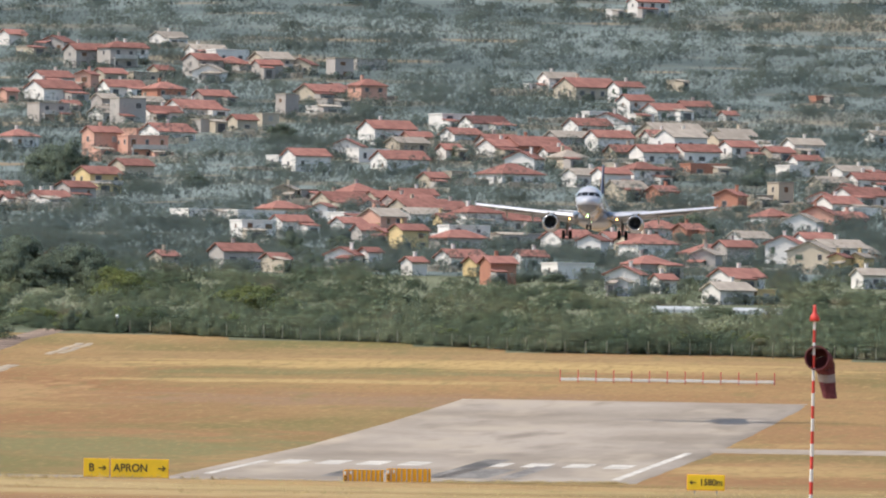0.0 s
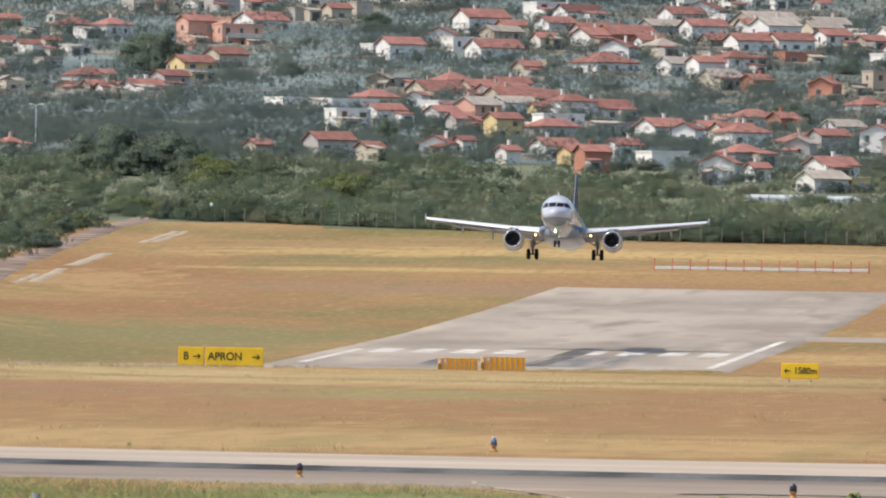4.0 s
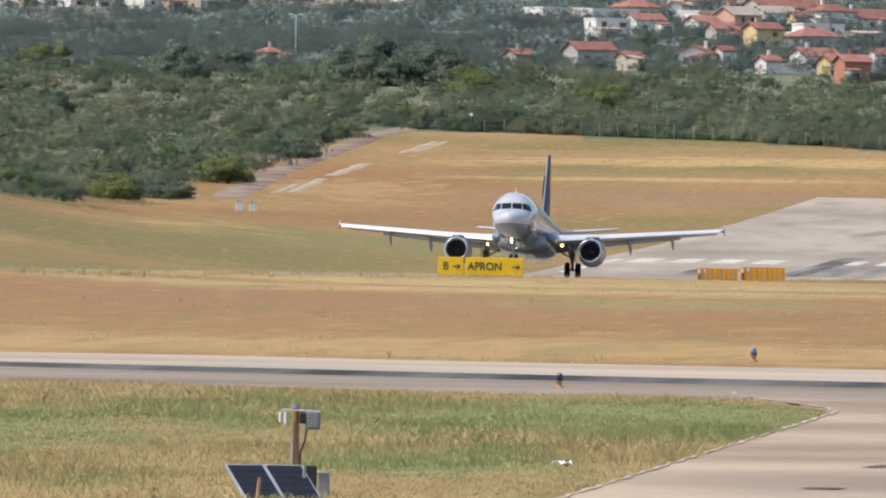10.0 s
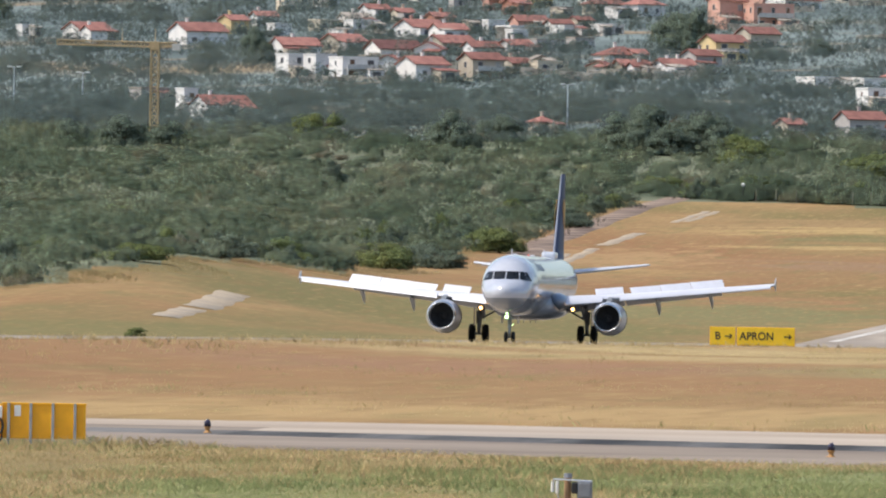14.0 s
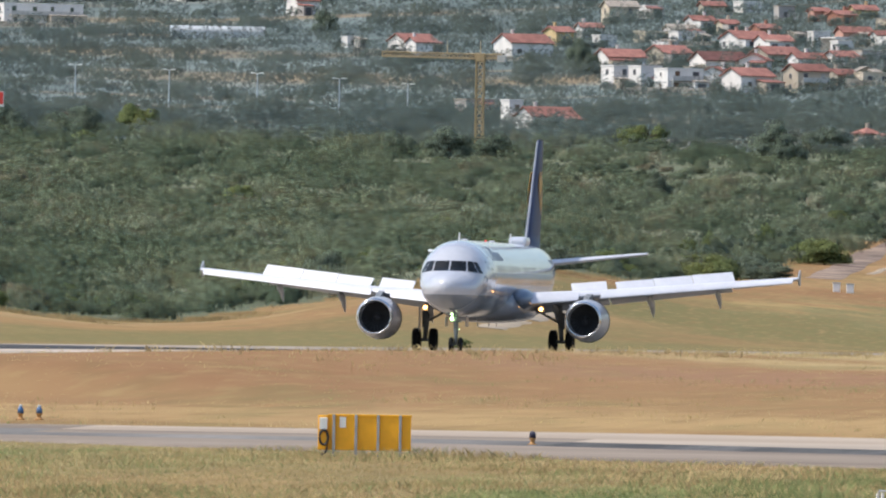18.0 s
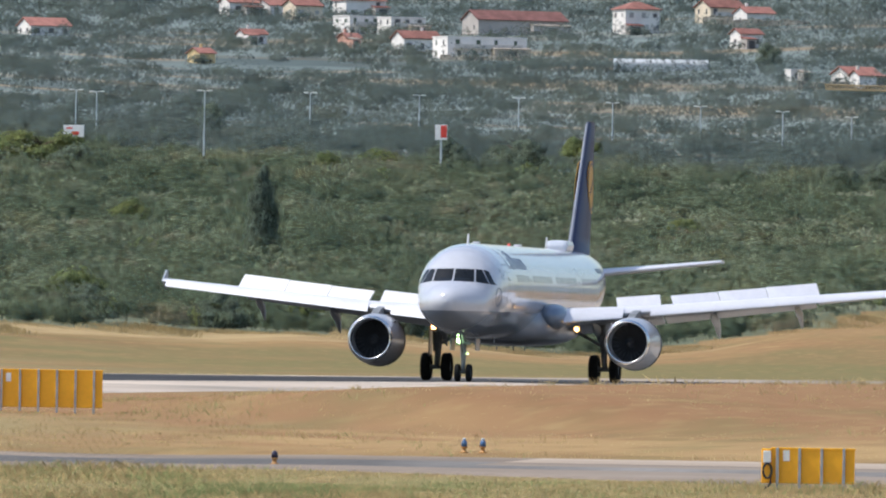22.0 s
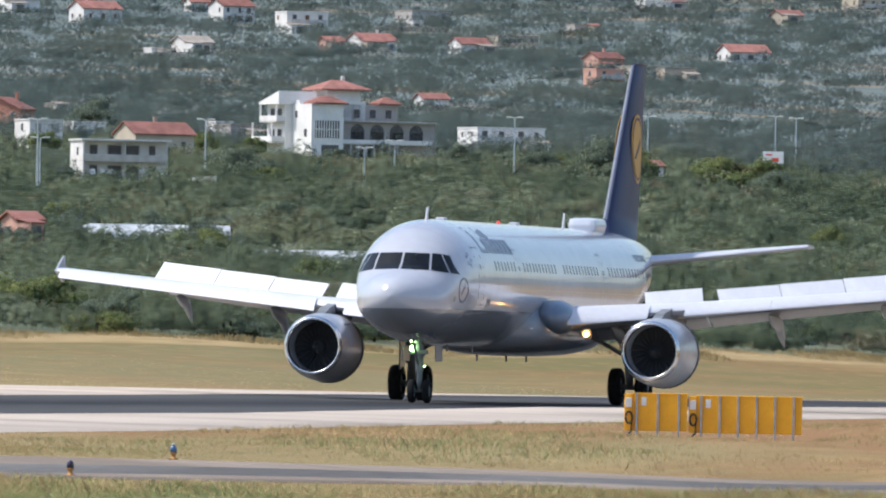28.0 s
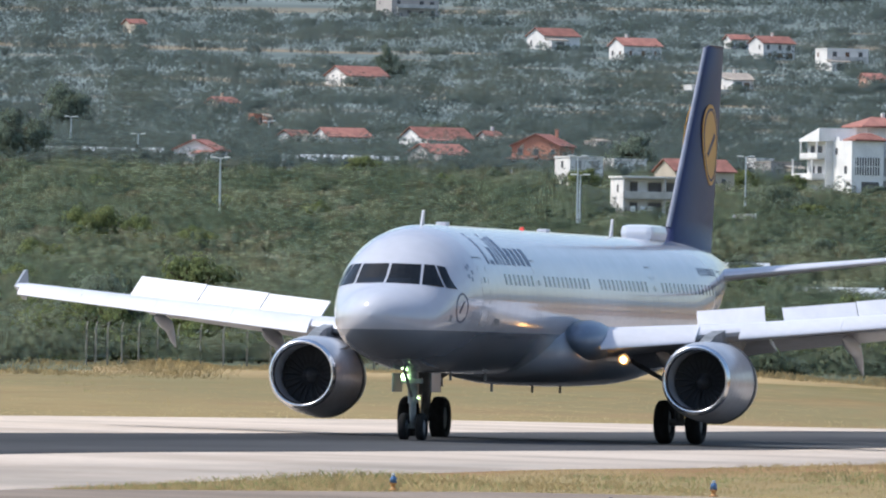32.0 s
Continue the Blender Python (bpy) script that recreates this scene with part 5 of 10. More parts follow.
def terrace_wall(x, y, w, h, turn):
    """A retaining wall of rough stone that holds a garden terrace, with its coping."""
    z = float(ground(x, y))
    root = empty("retaining_wall", pose(x, y, z, 0, 0, turn), "rough beige stone retaining wall of a garden terrace", "retaining wall", "terrace walls")
    bm = bmesh.new()
    n = max(3, int(w / 2.5))
    for k in range(n):
        u = (k + 0.5) / n - 0.5
        dh = 0.25 * math.sin(x + k * 1.9)
        add_box(bm, (u * w, 0.15 * math.sin(k * 2.3 + y), (h + dh) / 2 - 1.0), (w / n + 0.06, 0.7, h + dh + 2.0), 0.05)
    part("masonry", bm, STONE, root)
    bm = bmesh.new()
    add_box(bm, (0, 0.6, h - 0.28), (w * 0.98, 1.6, 0.3), 0.05)
    part("coping", bm, SLAB, root)


house(-417, 3657, 5.7, 4.4, 2.7, 'g', 'w', 'r', 31)
house(-407, 3603, 4.9, 3.8, 3.1, 'f', 'w', 'n', 38)
house(-416, 3717, 8.0, 6.3, 4.4, 'g', 'c', 'n', 26)
house(-409, 3727, 5.1, 4.0, 3.2, 'f', 'w', 'n', 33)
house(-397, 3616, 6.7, 5.2, 2.7, 'f', 'c', 'n', 40)
house(-390, 3619, 6.7, 5.2, 2.7, 'g', 'w', 'n', 28)
house(-389, 3656, 6.1, 4.8, 2.7, 'g', 'w', 'r', 35)
house(-388, 3566, 5.1, 4.0, 2.7, 'f', 'w', 'n', 42)
house(-372, 3577, 5.1, 4.0, 2.7, 'e', 'p', 'r', 30)
house(-368, 3611, 5.6, 4.3, 2.7, 'g', 'o', 'r', 37)
house(-358, 3594, 4.5, 3.5, 2.7, 'f', 'b', 'n', 25)
house(-380, 3636, 4.5, 3.5, 2.7, 'g', 'c', 'r', 32)
house(-385, 3733, 5.8, 4.5, 2.7, 'f', 'w', 'n', 39)
house(-371, 3688, 4.5, 3.5, 4.0, 'f', 'g', 'n', 27)
house(-362, 3685, 4.5, 3.5, 2.7, 'g', 'p', 'r', 34)
house(-354, 3662, 5.7, 4.4, 2.7, 'g', 'o', 'r', 41)
house(-350, 3676, 6.1, 4.8, 2.7, 'g', 'y', 'r', 29)
house(-338, 3613, 4.5, 3.5, 3.1, 'f', 'b', 'n', 36)
house(-393, 3721, 5.7, 4.5, 2.7, 'g', 'b', 'r', 24)
house(-351, 3574, 4.5, 3.5, 3.6, 'f', 'w', 'n', 31)
house(-342, 3540, 4.5, 3.5, 2.7, 'f', 'w', 'n', 38)
house(-343, 3580, 7.7, 6.0, 2.7, 'g', 'p', 'r', 26)
house(-333, 3552, 5.5, 4.3, 2.7, 'g', 'w', 'r', 33)
house(-328, 3557, 4.5, 3.5, 2.7, 'g', 'c', 'r', 40)
house(-319, 3529, 6.5, 5.1, 2.7, 'f', 'w', 'n', 28)
house(-323, 3599, 4.9, 3.8, 2.7, 'f', 'w', 'n', 35)
house(-336, 3665, 4.5, 3.5, 2.7, 'g', 'w', 'n', 42)
house(-330, 3489, 7.5, 5.9, 2.7, 'f', 'g', 'n', 30)
house(-321, 3480, 5.4, 4.2, 2.7, 'f', 'g', 'n', 37)
house(-323, 3398, 4.6, 3.6, 2.7, 'e', 'c', 'n', 25)
house(-357, 4039, 5.7, 5.3, 3.1, 'g', 'w', 'r', 37)
house(-347, 3990, 7.4, 5.9, 2.7, 'f', 'b', 'n', 36)
house(-329, 3946, 9.5, 7.5, 4.8, 'g', 'g', 'r', 32)
house(-320, 3940, 8.4, 6.7, 5.8, 'h', 'g', 'r', 36)
house(-313, 4027, 8.2, 6.6, 2.8, 'g', 'w', 'n', 42)
house(-290, 3874, 8.1, 5.8, 3.1, 'e', 'w', 'n', -9)
house(-291, 3951, 9.5, 7.2, 3.9, 'f', 'w', 'n', 26)
house(-283, 3896, 3.7, 4.8, 2.9, 'f', 'g', 'n', 27)
house(-276, 3891, 6.6, 5.3, 3.7, 'g', 'g', 'r', 28)
house(-257, 3896, 5.5, 5.3, 5.4, 'f', 'g', 'n', 31)
house(-252, 3935, 8.5, 6.4, 2.9, 'f', 'g', 'n', 24)
house(-330, 3852, 9.3, 7.4, 3.3, 'g', 'w', 'r', 35)
house(-325, 3797, 11.4, 9.1, 3.8, 'g', 'w', 'r', 38)
house(-319, 3832, 4.3, 6.1, 5.3, 'e', 'p', 'r', -16)
house(-316, 3868, 7.1, 5.7, 3.3, 'g', 'b', 'r', 38)
house(-335, 3781, 3.5, 3.5, 3.8, 'g', 'p', 'r', 38)
house(-309, 3821, 10.2, 7.9, 2.7, 'g', 'w', 'r', 28)
house(-307, 3742, 4.7, 5.2, 4.4, 'g', 'g', 'n', 37)
house(-297, 3693, 7.4, 5.7, 7.2, 'f', 'g', 'n', 29)
house(-318, 3704, 8.7, 6.8, 5.4, 'f', 'g', 'r', 32)
house(-316, 3743, 4.1, 4.9, 2.7, 'g', 'g', 'r', 32)
house(-294, 3770, 8.9, 7.1, 5.2, 'h', 'o', 'r', 39)
house(-304, 3889, 4.6, 5.3, 2.7, 'g', 'b', 'r', 35)
house(-282, 3777, 8.2, 6.4, 2.7, 'g', 'g', 'r', 30)
house(-283, 3726, 12.1, 9.7, 2.7, 'g', 'w', 'r', 36)
house(-282, 3629, 10.8, 8.7, 2.7, 'g', 'w', 'r', 40)
house(-275, 3666, 5.7, 5.3, 3.2, 'f', 'g', 'n', 29)
house(-265, 3653, 5.6, 5.3, 3.9, 'g', 'b', 'r', 31)
house(-260, 3665, 4.7, 5.3, 4.7, 'f', 'b', 'n', 30)
house(-259, 3725, 4.1, 4.4, 6.1, 'f', 'g', 'n', 39)
house(-255, 3789, 10.0, 8.0, 3.3, 'g', 'b', 'r', 42)
house(-243, 3793, 8.0, 6.4, 4.9, 'h', 'p', 'r', 37)
house(-251, 3766, 4.7, 5.1, 2.7, 'f', 'g', 'n', 38)
house(-317, 3605, 8.2, 6.6, 3.0, 'h', 'w', 'r', 42)
house(-292, 3553, 7.6, 6.0, 6.9, 'g', 'p', 'r', 34)
house(-282, 3551, 10.5, 8.0, 6.1, 'f', 'p', 'r', 26)
house(-281, 3410, 9.0, 7.2, 4.9, 'g', 'y', 'r', 38)
house(-278, 3472, 8.2, 6.6, 3.4, 'g', 'b', 'r', 37)
house(-300, 3395, 3.5, 3.5, 2.9, 'g', 'g', 'r', 34)
house(-295, 3341, 3.5, 3.5, 2.7, 'g', 'w', 'r', 32)
house(-287, 3349, 7.8, 6.1, 2.7, 'g', 'w', 'r', 34)
house(-247, 3283, 11.4, 9.0, 3.1, 'f', 'w', 'n', 32)
house(-235, 3278, 11.6, 9.0, 2.8, 'f', 'w', 'n', 28)
house(-225, 3137, 8.0, 6.2, 4.7, 'f', 'w', 'n', 29)
house(-220, 3181, 7.4, 5.8, 3.4, 'g', 'w', 'r', 34)
house(-234, 3367, 5.4, 5.3, 3.3, 'e', 'b', 'n', -10)
house(-230, 3369, 4.2, 4.9, 3.2, 'f', 'g', 'n', 33)
house(-239, 3506, 9.4, 7.4, 3.8, 'g', 'w', 'r', 31)
house(-227, 3623, 11.5, 9.0, 4.1, 'g', 'w', 'r', 31)
house(-227, 3550, 8.3, 6.5, 3.1, 'f', 'w', 'n', 31)
house(-219, 3614, 6.4, 5.3, 2.7, 'g', 'p', 'r', 30)
house(-217, 3514, 11.4, 8.9, 3.0, 'g', 'w', 'r', 30)
house(-204, 3431, 4.9, 5.3, 3.3, 'g', 'b', 'r', 35)
house(-201, 3469, 4.3, 6.0, 2.7, 'f', 'b', 'r', 25)
house(-219, 3335, 10.7, 8.5, 2.9, 'g', 'b', 'r', 34)
house(-210, 3353, 8.4, 6.6, 2.7, 'g', 'b', 'r', 32)
house(-221, 3304, 3.6, 6.4, 3.0, 'e', 'w', 'r', -12)
house(-208, 3190, 5.9, 5.3, 3.0, 'g', 'w', 'r', 39)
house(-211, 3320, 4.7, 5.3, 2.7, 'e', 'w', 'r', -12)
house(-203, 3324, 11.7, 9.4, 2.9, 'g', 'g', 'r', 38)
house(-205, 3255, 3.5, 3.5, 2.7, 'e', 'w', 'r', -16)
house(-199, 3303, 12.8, 10.2, 3.0, 'g', 'b', 'r', 37)
house(-196, 3111, 3.9, 5.7, 3.4, 'e', 'y', 'r', -16)
house(-189, 3095, 6.5, 5.3, 4.4, 'g', 'y', 'r', 36)
house(-189, 3223, 3.5, 4.2, 3.5, 'g', 'y', 'r', 32)
house(-184, 3126, 3.5, 3.5, 2.7, 'f', 'w', 'n', 30)
house(-199, 3110, 4.4, 5.6, 3.8, 'g', 'g', 'r', 28)
house(-193, 2950, 6.5, 5.3, 3.0, 'e', 'w', 'r', -17)
house(-188, 2952, 3.5, 3.5, 3.6, 'g', 'w', 'r', 42)
house(-215, 2949, 8.5, 6.6, 3.4, 'g', 'g', 'r', 31)
house(-228, 2931, 4.1, 4.5, 2.7, 'g', 'b', 'r', 39)
house(-205, 2923, 4.1, 4.5, 2.7, 'g', 'b', 'r', 37)
house(-177, 2917, 3.6, 4.0, 2.7, 'g', 'w', 'r', 38)
house(-170, 2958, 8.4, 6.7, 2.7, 'g', 'w', 'r', 34)
house(-164, 2918, 4.6, 5.0, 2.7, 'g', 'y', 'r', 36)
house(-157, 2858, 5.4, 5.3, 4.3, 'g', 'o', 'r', 27)
house(-179, 3124, 9.3, 7.0, 4.7, 'f', 'w', 'n', 24)
house(-176, 3246, 11.1, 8.7, 2.7, 'g', 'w', 'r', 29)
house(-169, 3132, 11.0, 8.4, 3.0, 'f', 'g', 'n', 26)
house(-157, 2974, 5.6, 5.3, 2.7, 'g', 'w', 'r', 28)
house(-162, 3134, 3.5, 4.5, 2.7, 'f', 'w', 'n', 25)
house(-146, 2910, 8.3, 6.6, 3.1, 'f', 'w', 'n', 32)
house(-149, 3077, 5.3, 5.3, 3.4, 'e', 'w', 'r', -19)
house(-146, 3101, 5.6, 5.3, 3.3, 'g', 'w', 'r', 41)
house(-131, 2836, 7.1, 5.3, 3.1, 'e', 'w', 'r', -13)
house(-137, 3065, 9.8, 7.8, 3.3, 'h', 'w', 'r', 34)
house(-131, 2932, 8.2, 6.6, 2.8, 'h', 'g', 'r', 37)
house(-123, 2819, 3.5, 4.2, 2.7, 'g', 'w', 'r', 30)
house(-130, 2797, 3.5, 4.5, 2.7, 'e', 'w', 'n', -10)
house(-134, 3194, 5.0, 5.3, 2.8, 'g', 'o', 'r', 39)
house(-121, 2968, 5.4, 5.3, 3.8, 'e', 'g', 'n', -13)
house(-117, 3014, 6.9, 5.5, 4.3, 'g', 'g', 'r', 33)
house(-110, 2849, 8.5, 6.8, 2.7, 'g', 'w', 'r', 39)
house(-108, 2753, 7.7, 6.2, 2.7, 'g', 'w', 'n', 37)
house(-102, 2756, 3.9, 4.4, 2.7, 'f', 'y', 'r', 33)
house(-119, 3141, 7.7, 6.2, 2.7, 'g', 'w', 'n', 40)
house(-106, 2999, 7.1, 5.3, 5.5, 'e', 'w', 'r', -14)
house(-101, 3025, 7.0, 5.5, 5.9, 'g', 'w', 'r', 31)
house(-94, 2973, 3.5, 4.5, 3.6, 'e', 'y', 'r', -16)
house(-90, 2977, 3.7, 5.1, 3.6, 'e', 'y', 'n', -20)
house(-85, 2877, 5.7, 5.3, 2.7, 'g', 'w', 'n', 28)
house(-112, 3271, 8.2, 6.0, 2.7, 'e', 'w', 'n', -13)
house(-109, 3293, 9.0, 6.5, 3.6, 'e', 'p', 'r', -13)
house(-111, 3381, 6.6, 5.3, 2.8, 'e', 'w', 'r', -10)
house(-103, 3397, 10.5, 8.4, 2.9, 'g', 'w', 'r', 38)
house(-101, 3343, 7.2, 5.6, 2.7, 'f', 'w', 'n', 30)
house(-132, 3372, 6.0, 5.3, 3.7, 'e', 'o', 'r', -21)
house(-126, 3382, 4.9, 5.3, 3.2, 'f', 'b', 'n', 30)
house(-121, 3384, 4.2, 4.6, 6.1, 'f', 'b', 'n', 37)
house(-112, 3451, 7.9, 6.3, 2.7, 'g', 'b', 'n', 37)
house(-107, 3429, 4.7, 5.3, 2.7, 'e', 'w', 'r', -16)
house(-102, 3480, 4.1, 6.3, 2.9, 'e', 'w', 'r', -17)
house(-103, 3456, 8.5, 6.6, 3.4, 'g', 'w', 'r', 28)
house(-148, 3561, 9.7, 7.5, 3.5, 'g', 'w', 'r', 28)
house(-144, 3507, 9.1, 6.9, 3.5, 'f', 'o', 'n', 24)
house(-154, 3615, 10.1, 8.1, 3.9, 'g', 'w', 'n', 40)
house(-158, 3654, 14.6, 10.6, 2.7, 'g', 'b', 'n', 36)
house(-171, 3602, 9.8, 7.6, 4.2, 'g', 'w', 'r', 28)
house(-180, 3677, 9.8, 7.8, 2.7, 'g', 'w', 'r', 32)
house(-181, 3734, 5.2, 5.3, 2.7, 'f', 'w', 'n', 24)
house(-169, 3727, 5.0, 5.3, 2.7, 'f', 'w', 'n', 26)
house(-164, 3748, 9.2, 7.4, 2.7, 'g', 'w', 'r', 37)
house(-188, 3831, 13.6, 10.6, 3.3, 'g', 'b', 'r', 36)
house(-177, 3815, 7.4, 5.9, 4.4, 'g', 'w', 'r', 33)
house(-206, 3674, 10.2, 8.0, 2.9, 'g', 'w', 'd', 31)
house(-209, 3629, 8.3, 6.6, 2.7, 'g', 'w', 'r', 37)
house(-196, 3574, 9.4, 7.5, 3.1, 'g', 'w', 'r', 41)
house(-189, 3580, 12.7, 10.1, 3.1, 'g', 'o', 'r', 33)
house(-188, 3530, 7.8, 6.0, 2.7, 'e', 'w', 'r', -20)
house(-182, 3560, 6.4, 5.3, 2.7, 'g', 'w', 'r', 27)
house(-208, 3563, 4.5, 5.7, 2.7, 'g', 'w', 'r', 28)
house(-188, 3468, 12.7, 10.2, 2.7, 'h', 'w', 'r', 41)
house(-163, 3447, 7.3, 5.8, 4.2, 'g', 'w', 'r', 34)
house(-165, 3517, 5.0, 5.3, 2.7, 'f', 'b', 'n', 36)
house(-165, 3566, 9.0, 7.0, 2.8, 'g', 'b', 'r', 28)
house(-158, 3556, 9.6, 7.5, 3.5, 'g', 'w', 'r', 30)
house(-154, 3498, 8.7, 6.9, 3.0, 'f', 'b', 'n', 34)
house(-149, 3403, 5.6, 5.3, 2.7, 'g', 'o', 'r', 40)
house(-138, 3609, 3.5, 3.5, 2.7, 'e', 'w', 'n', -18)
house(-134, 3624, 4.0, 5.6, 2.7, 'f', 'w', 'n', 23)
house(-129, 3578, 6.9, 5.5, 2.7, 'g', 'b', 'r', 39)
house(-123, 3591, 8.4, 6.6, 3.9, 'g', 'w', 'n', 30)
house(-122, 3521, 8.1, 6.4, 2.7, 'f', 'w', 'n', 34)
house(-121, 3545, 6.3, 5.3, 2.7, 'g', 'w', 'r', 27)
house(-107, 3657, 4.3, 4.7, 2.7, 'g', 'w', 'n', 36)
house(-127, 3816, 3.5, 3.5, 2.7, 'f', 'o', 'n', 35)
house(-166, 3873, 4.2, 4.7, 2.7, 'f', 'b', 'n', 34)
house(-147, 3731, 3.5, 4.1, 2.7, 'g', 'w', 'r', 31)
house(-197, 4167, 3.5, 3.5, 2.7, 'f', 'w', 'n', 34)
house(-203, 3846, 3.5, 3.5, 2.7, 'f', 'w', 'n', 25)
house(-447, 3555, 4.5, 5.3, 4.6, 'g', 'w', 'r', 35)
house(-423, 3568, 11.5, 9.1, 4.2, 'g', 'w', 'r', 36)
house(-421, 3626, 5.6, 5.3, 3.6, 'g', 'y', 'r', 44)
house(-391, 3496, 10.2, 7.9, 3.3, 'g', 'w', 'r', 32)
house(-381, 3401, 5.7, 5.3, 5.5, 'f', 'w', 'n', 40)
house(-374, 3396, 5.7, 5.3, 5.4, 'f', 'w', 'r', 39)
house(-381, 3511, 8.6, 6.9, 3.0, 'g', 'b', 'r', 45)
house(-365, 3386, 9.2, 7.2, 5.1, 'f', 'w', 'r', 32)
house(-364, 3465, 11.3, 8.8, 3.0, 'g', 'w', 'd', 32)
house(-358, 3404, 7.6, 5.8, 2.7, 'e', 'w', 'r', -15)
house(-347, 3368, 9.5, 7.6, 4.1, 'g', 'w', 'r', 42)
house(-355, 3462, 6.8, 5.3, 2.9, 'e', 'w', 'r', -7)
house(-353, 3490, 9.9, 7.9, 2.9, 'g', 'b', 'r', 40)
house(-334, 3373, 8.4, 6.7, 5.0, 'g', 'b', 'r', 36)
house(-344, 3474, 7.5, 5.9, 2.7, 'g', 'w', 'r', 33)
house(-336, 3476, 6.7, 5.4, 2.7, 'g', 'w', 'r', 42)
house(-328, 3393, 5.6, 5.3, 2.7, 'g', 'b', 'r', 42)
house(-320, 3390, 7.6, 5.7, 2.7, 'f', 'c', 'n', 27)
house(-342, 3562, 11.8, 9.1, 2.7, 'f', 'w', 'n', 29)
house(-329, 3531, 5.1, 5.3, 3.1, 'f', 'w', 'n', 39)
house(-368, 3565, 10.0, 8.1, 2.8, 'g', 'w', 'r', 42)
house(-386, 3598, 7.2, 5.6, 3.1, 'f', 'w', 'n', 31)
house(-360, 3553, 7.7, 6.0, 2.8, 'g', 'w', 'r', 33)
house(-304, 3396, 9.7, 7.7, 2.9, 'h', 'w', 'r', 35)
house(-304, 3349, 5.4, 5.3, 2.7, 'e', 'c', 'r', -12)
house(-297, 3348, 7.3, 5.7, 2.7, 'g', 'b', 'r', 30)
house(-288, 3348, 6.7, 5.4, 2.7, 'g', 'w', 'r', 41)
house(-401, 3290, 7.1, 5.6, 3.3, 'f', 'g', 'n', 36)
house(-377, 3161, 3.5, 3.5, 5.8, 'f', 'w', 'n', 39)
house(-368, 3149, 10.8, 8.5, 2.7, 'g', 'w', 'r', 33)
house(-280, 2953, 3.7, 3.9, 2.7, 'h', 'b', 'r', 44)
house(-454, 3597, 9.5, 7.6, 3.0, 'g', 'w', 'r', 42)
house(-473, 3625, 3.5, 3.5, 2.7, 'f', 'w', 'n', 33)
house(-714, 3705, 8.2, 6.6, 3.9, 'g', 'p', 'r', 49)
house(-695, 3607, 8.1, 6.4, 4.4, 'f', 'p', 'n', 42)
house(-697, 3666, 9.2, 7.3, 3.5, 'f', 'b', 'n', 44)
house(-686, 3657, 8.3, 6.3, 3.7, 'f', 'b', 'n', 31)
house(-699, 3823, 11.5, 8.8, 2.7, 'g', 'w', 'r', 34)
house(-734, 4081, 7.3, 5.8, 2.7, 'g', 'b', 'r', 45)
house(-786, 4163, 10.8, 8.3, 3.3, 'f', 'w', 'n', 36)
house(-723, 4154, 12.8, 10.1, 4.5, 'f', 'b', 'n', 38)
house(-676, 3995, 8.8, 6.8, 3.5, 'g', 'w', 'r', 35)
house(-667, 4000, 7.8, 6.3, 2.7, 'g', 'w', 'r', 48)
house(-655, 3976, 8.6, 6.8, 3.8, 'g', 'c', 'r', 40)
house(-633, 3685, 4.9, 5.3, 2.7, 'g', 'y', 'r', 46)
house(-642, 3815, 6.5, 5.3, 2.7, 'g', 'w', 'r', 34)
house(-497, 2625, 3.5, 4.0, 2.8, 'g', 'w', 'r', 41)
house(-643, 3999, 12.0, 9.2, 4.5, 'h', 'w', 'r', 33)
house(-626, 3890, 10.1, 8.1, 4.7, 'f', 'w', 'n', 43)
house(-613, 3884, 10.3, 8.1, 4.7, 'f', 'w', 'n', 36)
house(-592, 3776, 10.5, 8.1, 3.9, 'g', 'w', 'r', 33)
house(-571, 3748, 21.9, 10.6, 5.5, 'f', 'w', 'n', 30)
house(-614, 3803, 4.2, 4.7, 2.7, 'g', 'p', 'r', 41)
house(-583, 3888, 26.0, 10.6, 4.1, 'g', 'g', 'd', 33)
house(-552, 3901, 10.2, 8.0, 6.8, 'h', 'w', 'r', 34)
house(-536, 3950, 10.8, 8.5, 4.5, 'g', 'c', 'r', 38)
house(-523, 3923, 8.8, 7.0, 3.7, 'g', 'w', 'r', 39)
house(-509, 3803, 6.8, 5.4, 4.0, 'g', 'w', 'r', 40)
house(-640, 2749, 7.3, 5.8, 5.3, 'f', 'w', 'n', 43)
house(-666, 2901, 7.3, 5.7, 3.3, 'f', 'w', 'n', 39)
house(-604, 2690, 12.2, 9.4, 4.1, 'g', 'b', 'r', 38)
house(-646, 2938, 3.8, 4.8, 3.9, 'f', 'w', 'n', 37)
house(-636, 2910, 7.3, 5.9, 3.8, 'f', 'g', 'n', 45)
house(-589, 2947, 14.9, 10.6, 5.2, 'f', 'w', 'n', 34)
house(-696, 3398, 6.6, 5.3, 2.7, 'g', 'w', 'r', 38)
house(-906, 3958, 11.7, 9.1, 4.2, 'g', 'w', 'r', 40)
house(-876, 3997, 10.1, 8.1, 4.6, 'g', 'w', 'r', 43)
house(-902, 4070, 5.9, 5.3, 2.7, 'g', 'w', 'r', 36)
house(-841, 3927, 12.0, 9.0, 6.0, 'f', 'w', 'n', 33)
house(-799, 3820, 10.7, 8.4, 2.7, 'g', 'w', 'r', 42)
house(-806, 3802, 5.2, 5.3, 2.7, 'g', 'p', 'r', 38)
house(-834, 3758, 8.8, 7.0, 2.7, 'g', 'w', 'n', 46)
house(-830, 3694, 3.5, 3.9, 2.7, 'f', 'w', 'n', 45)
house(-829, 4033, 12.5, 9.8, 3.5, 'f', 'g', 'n', 41)
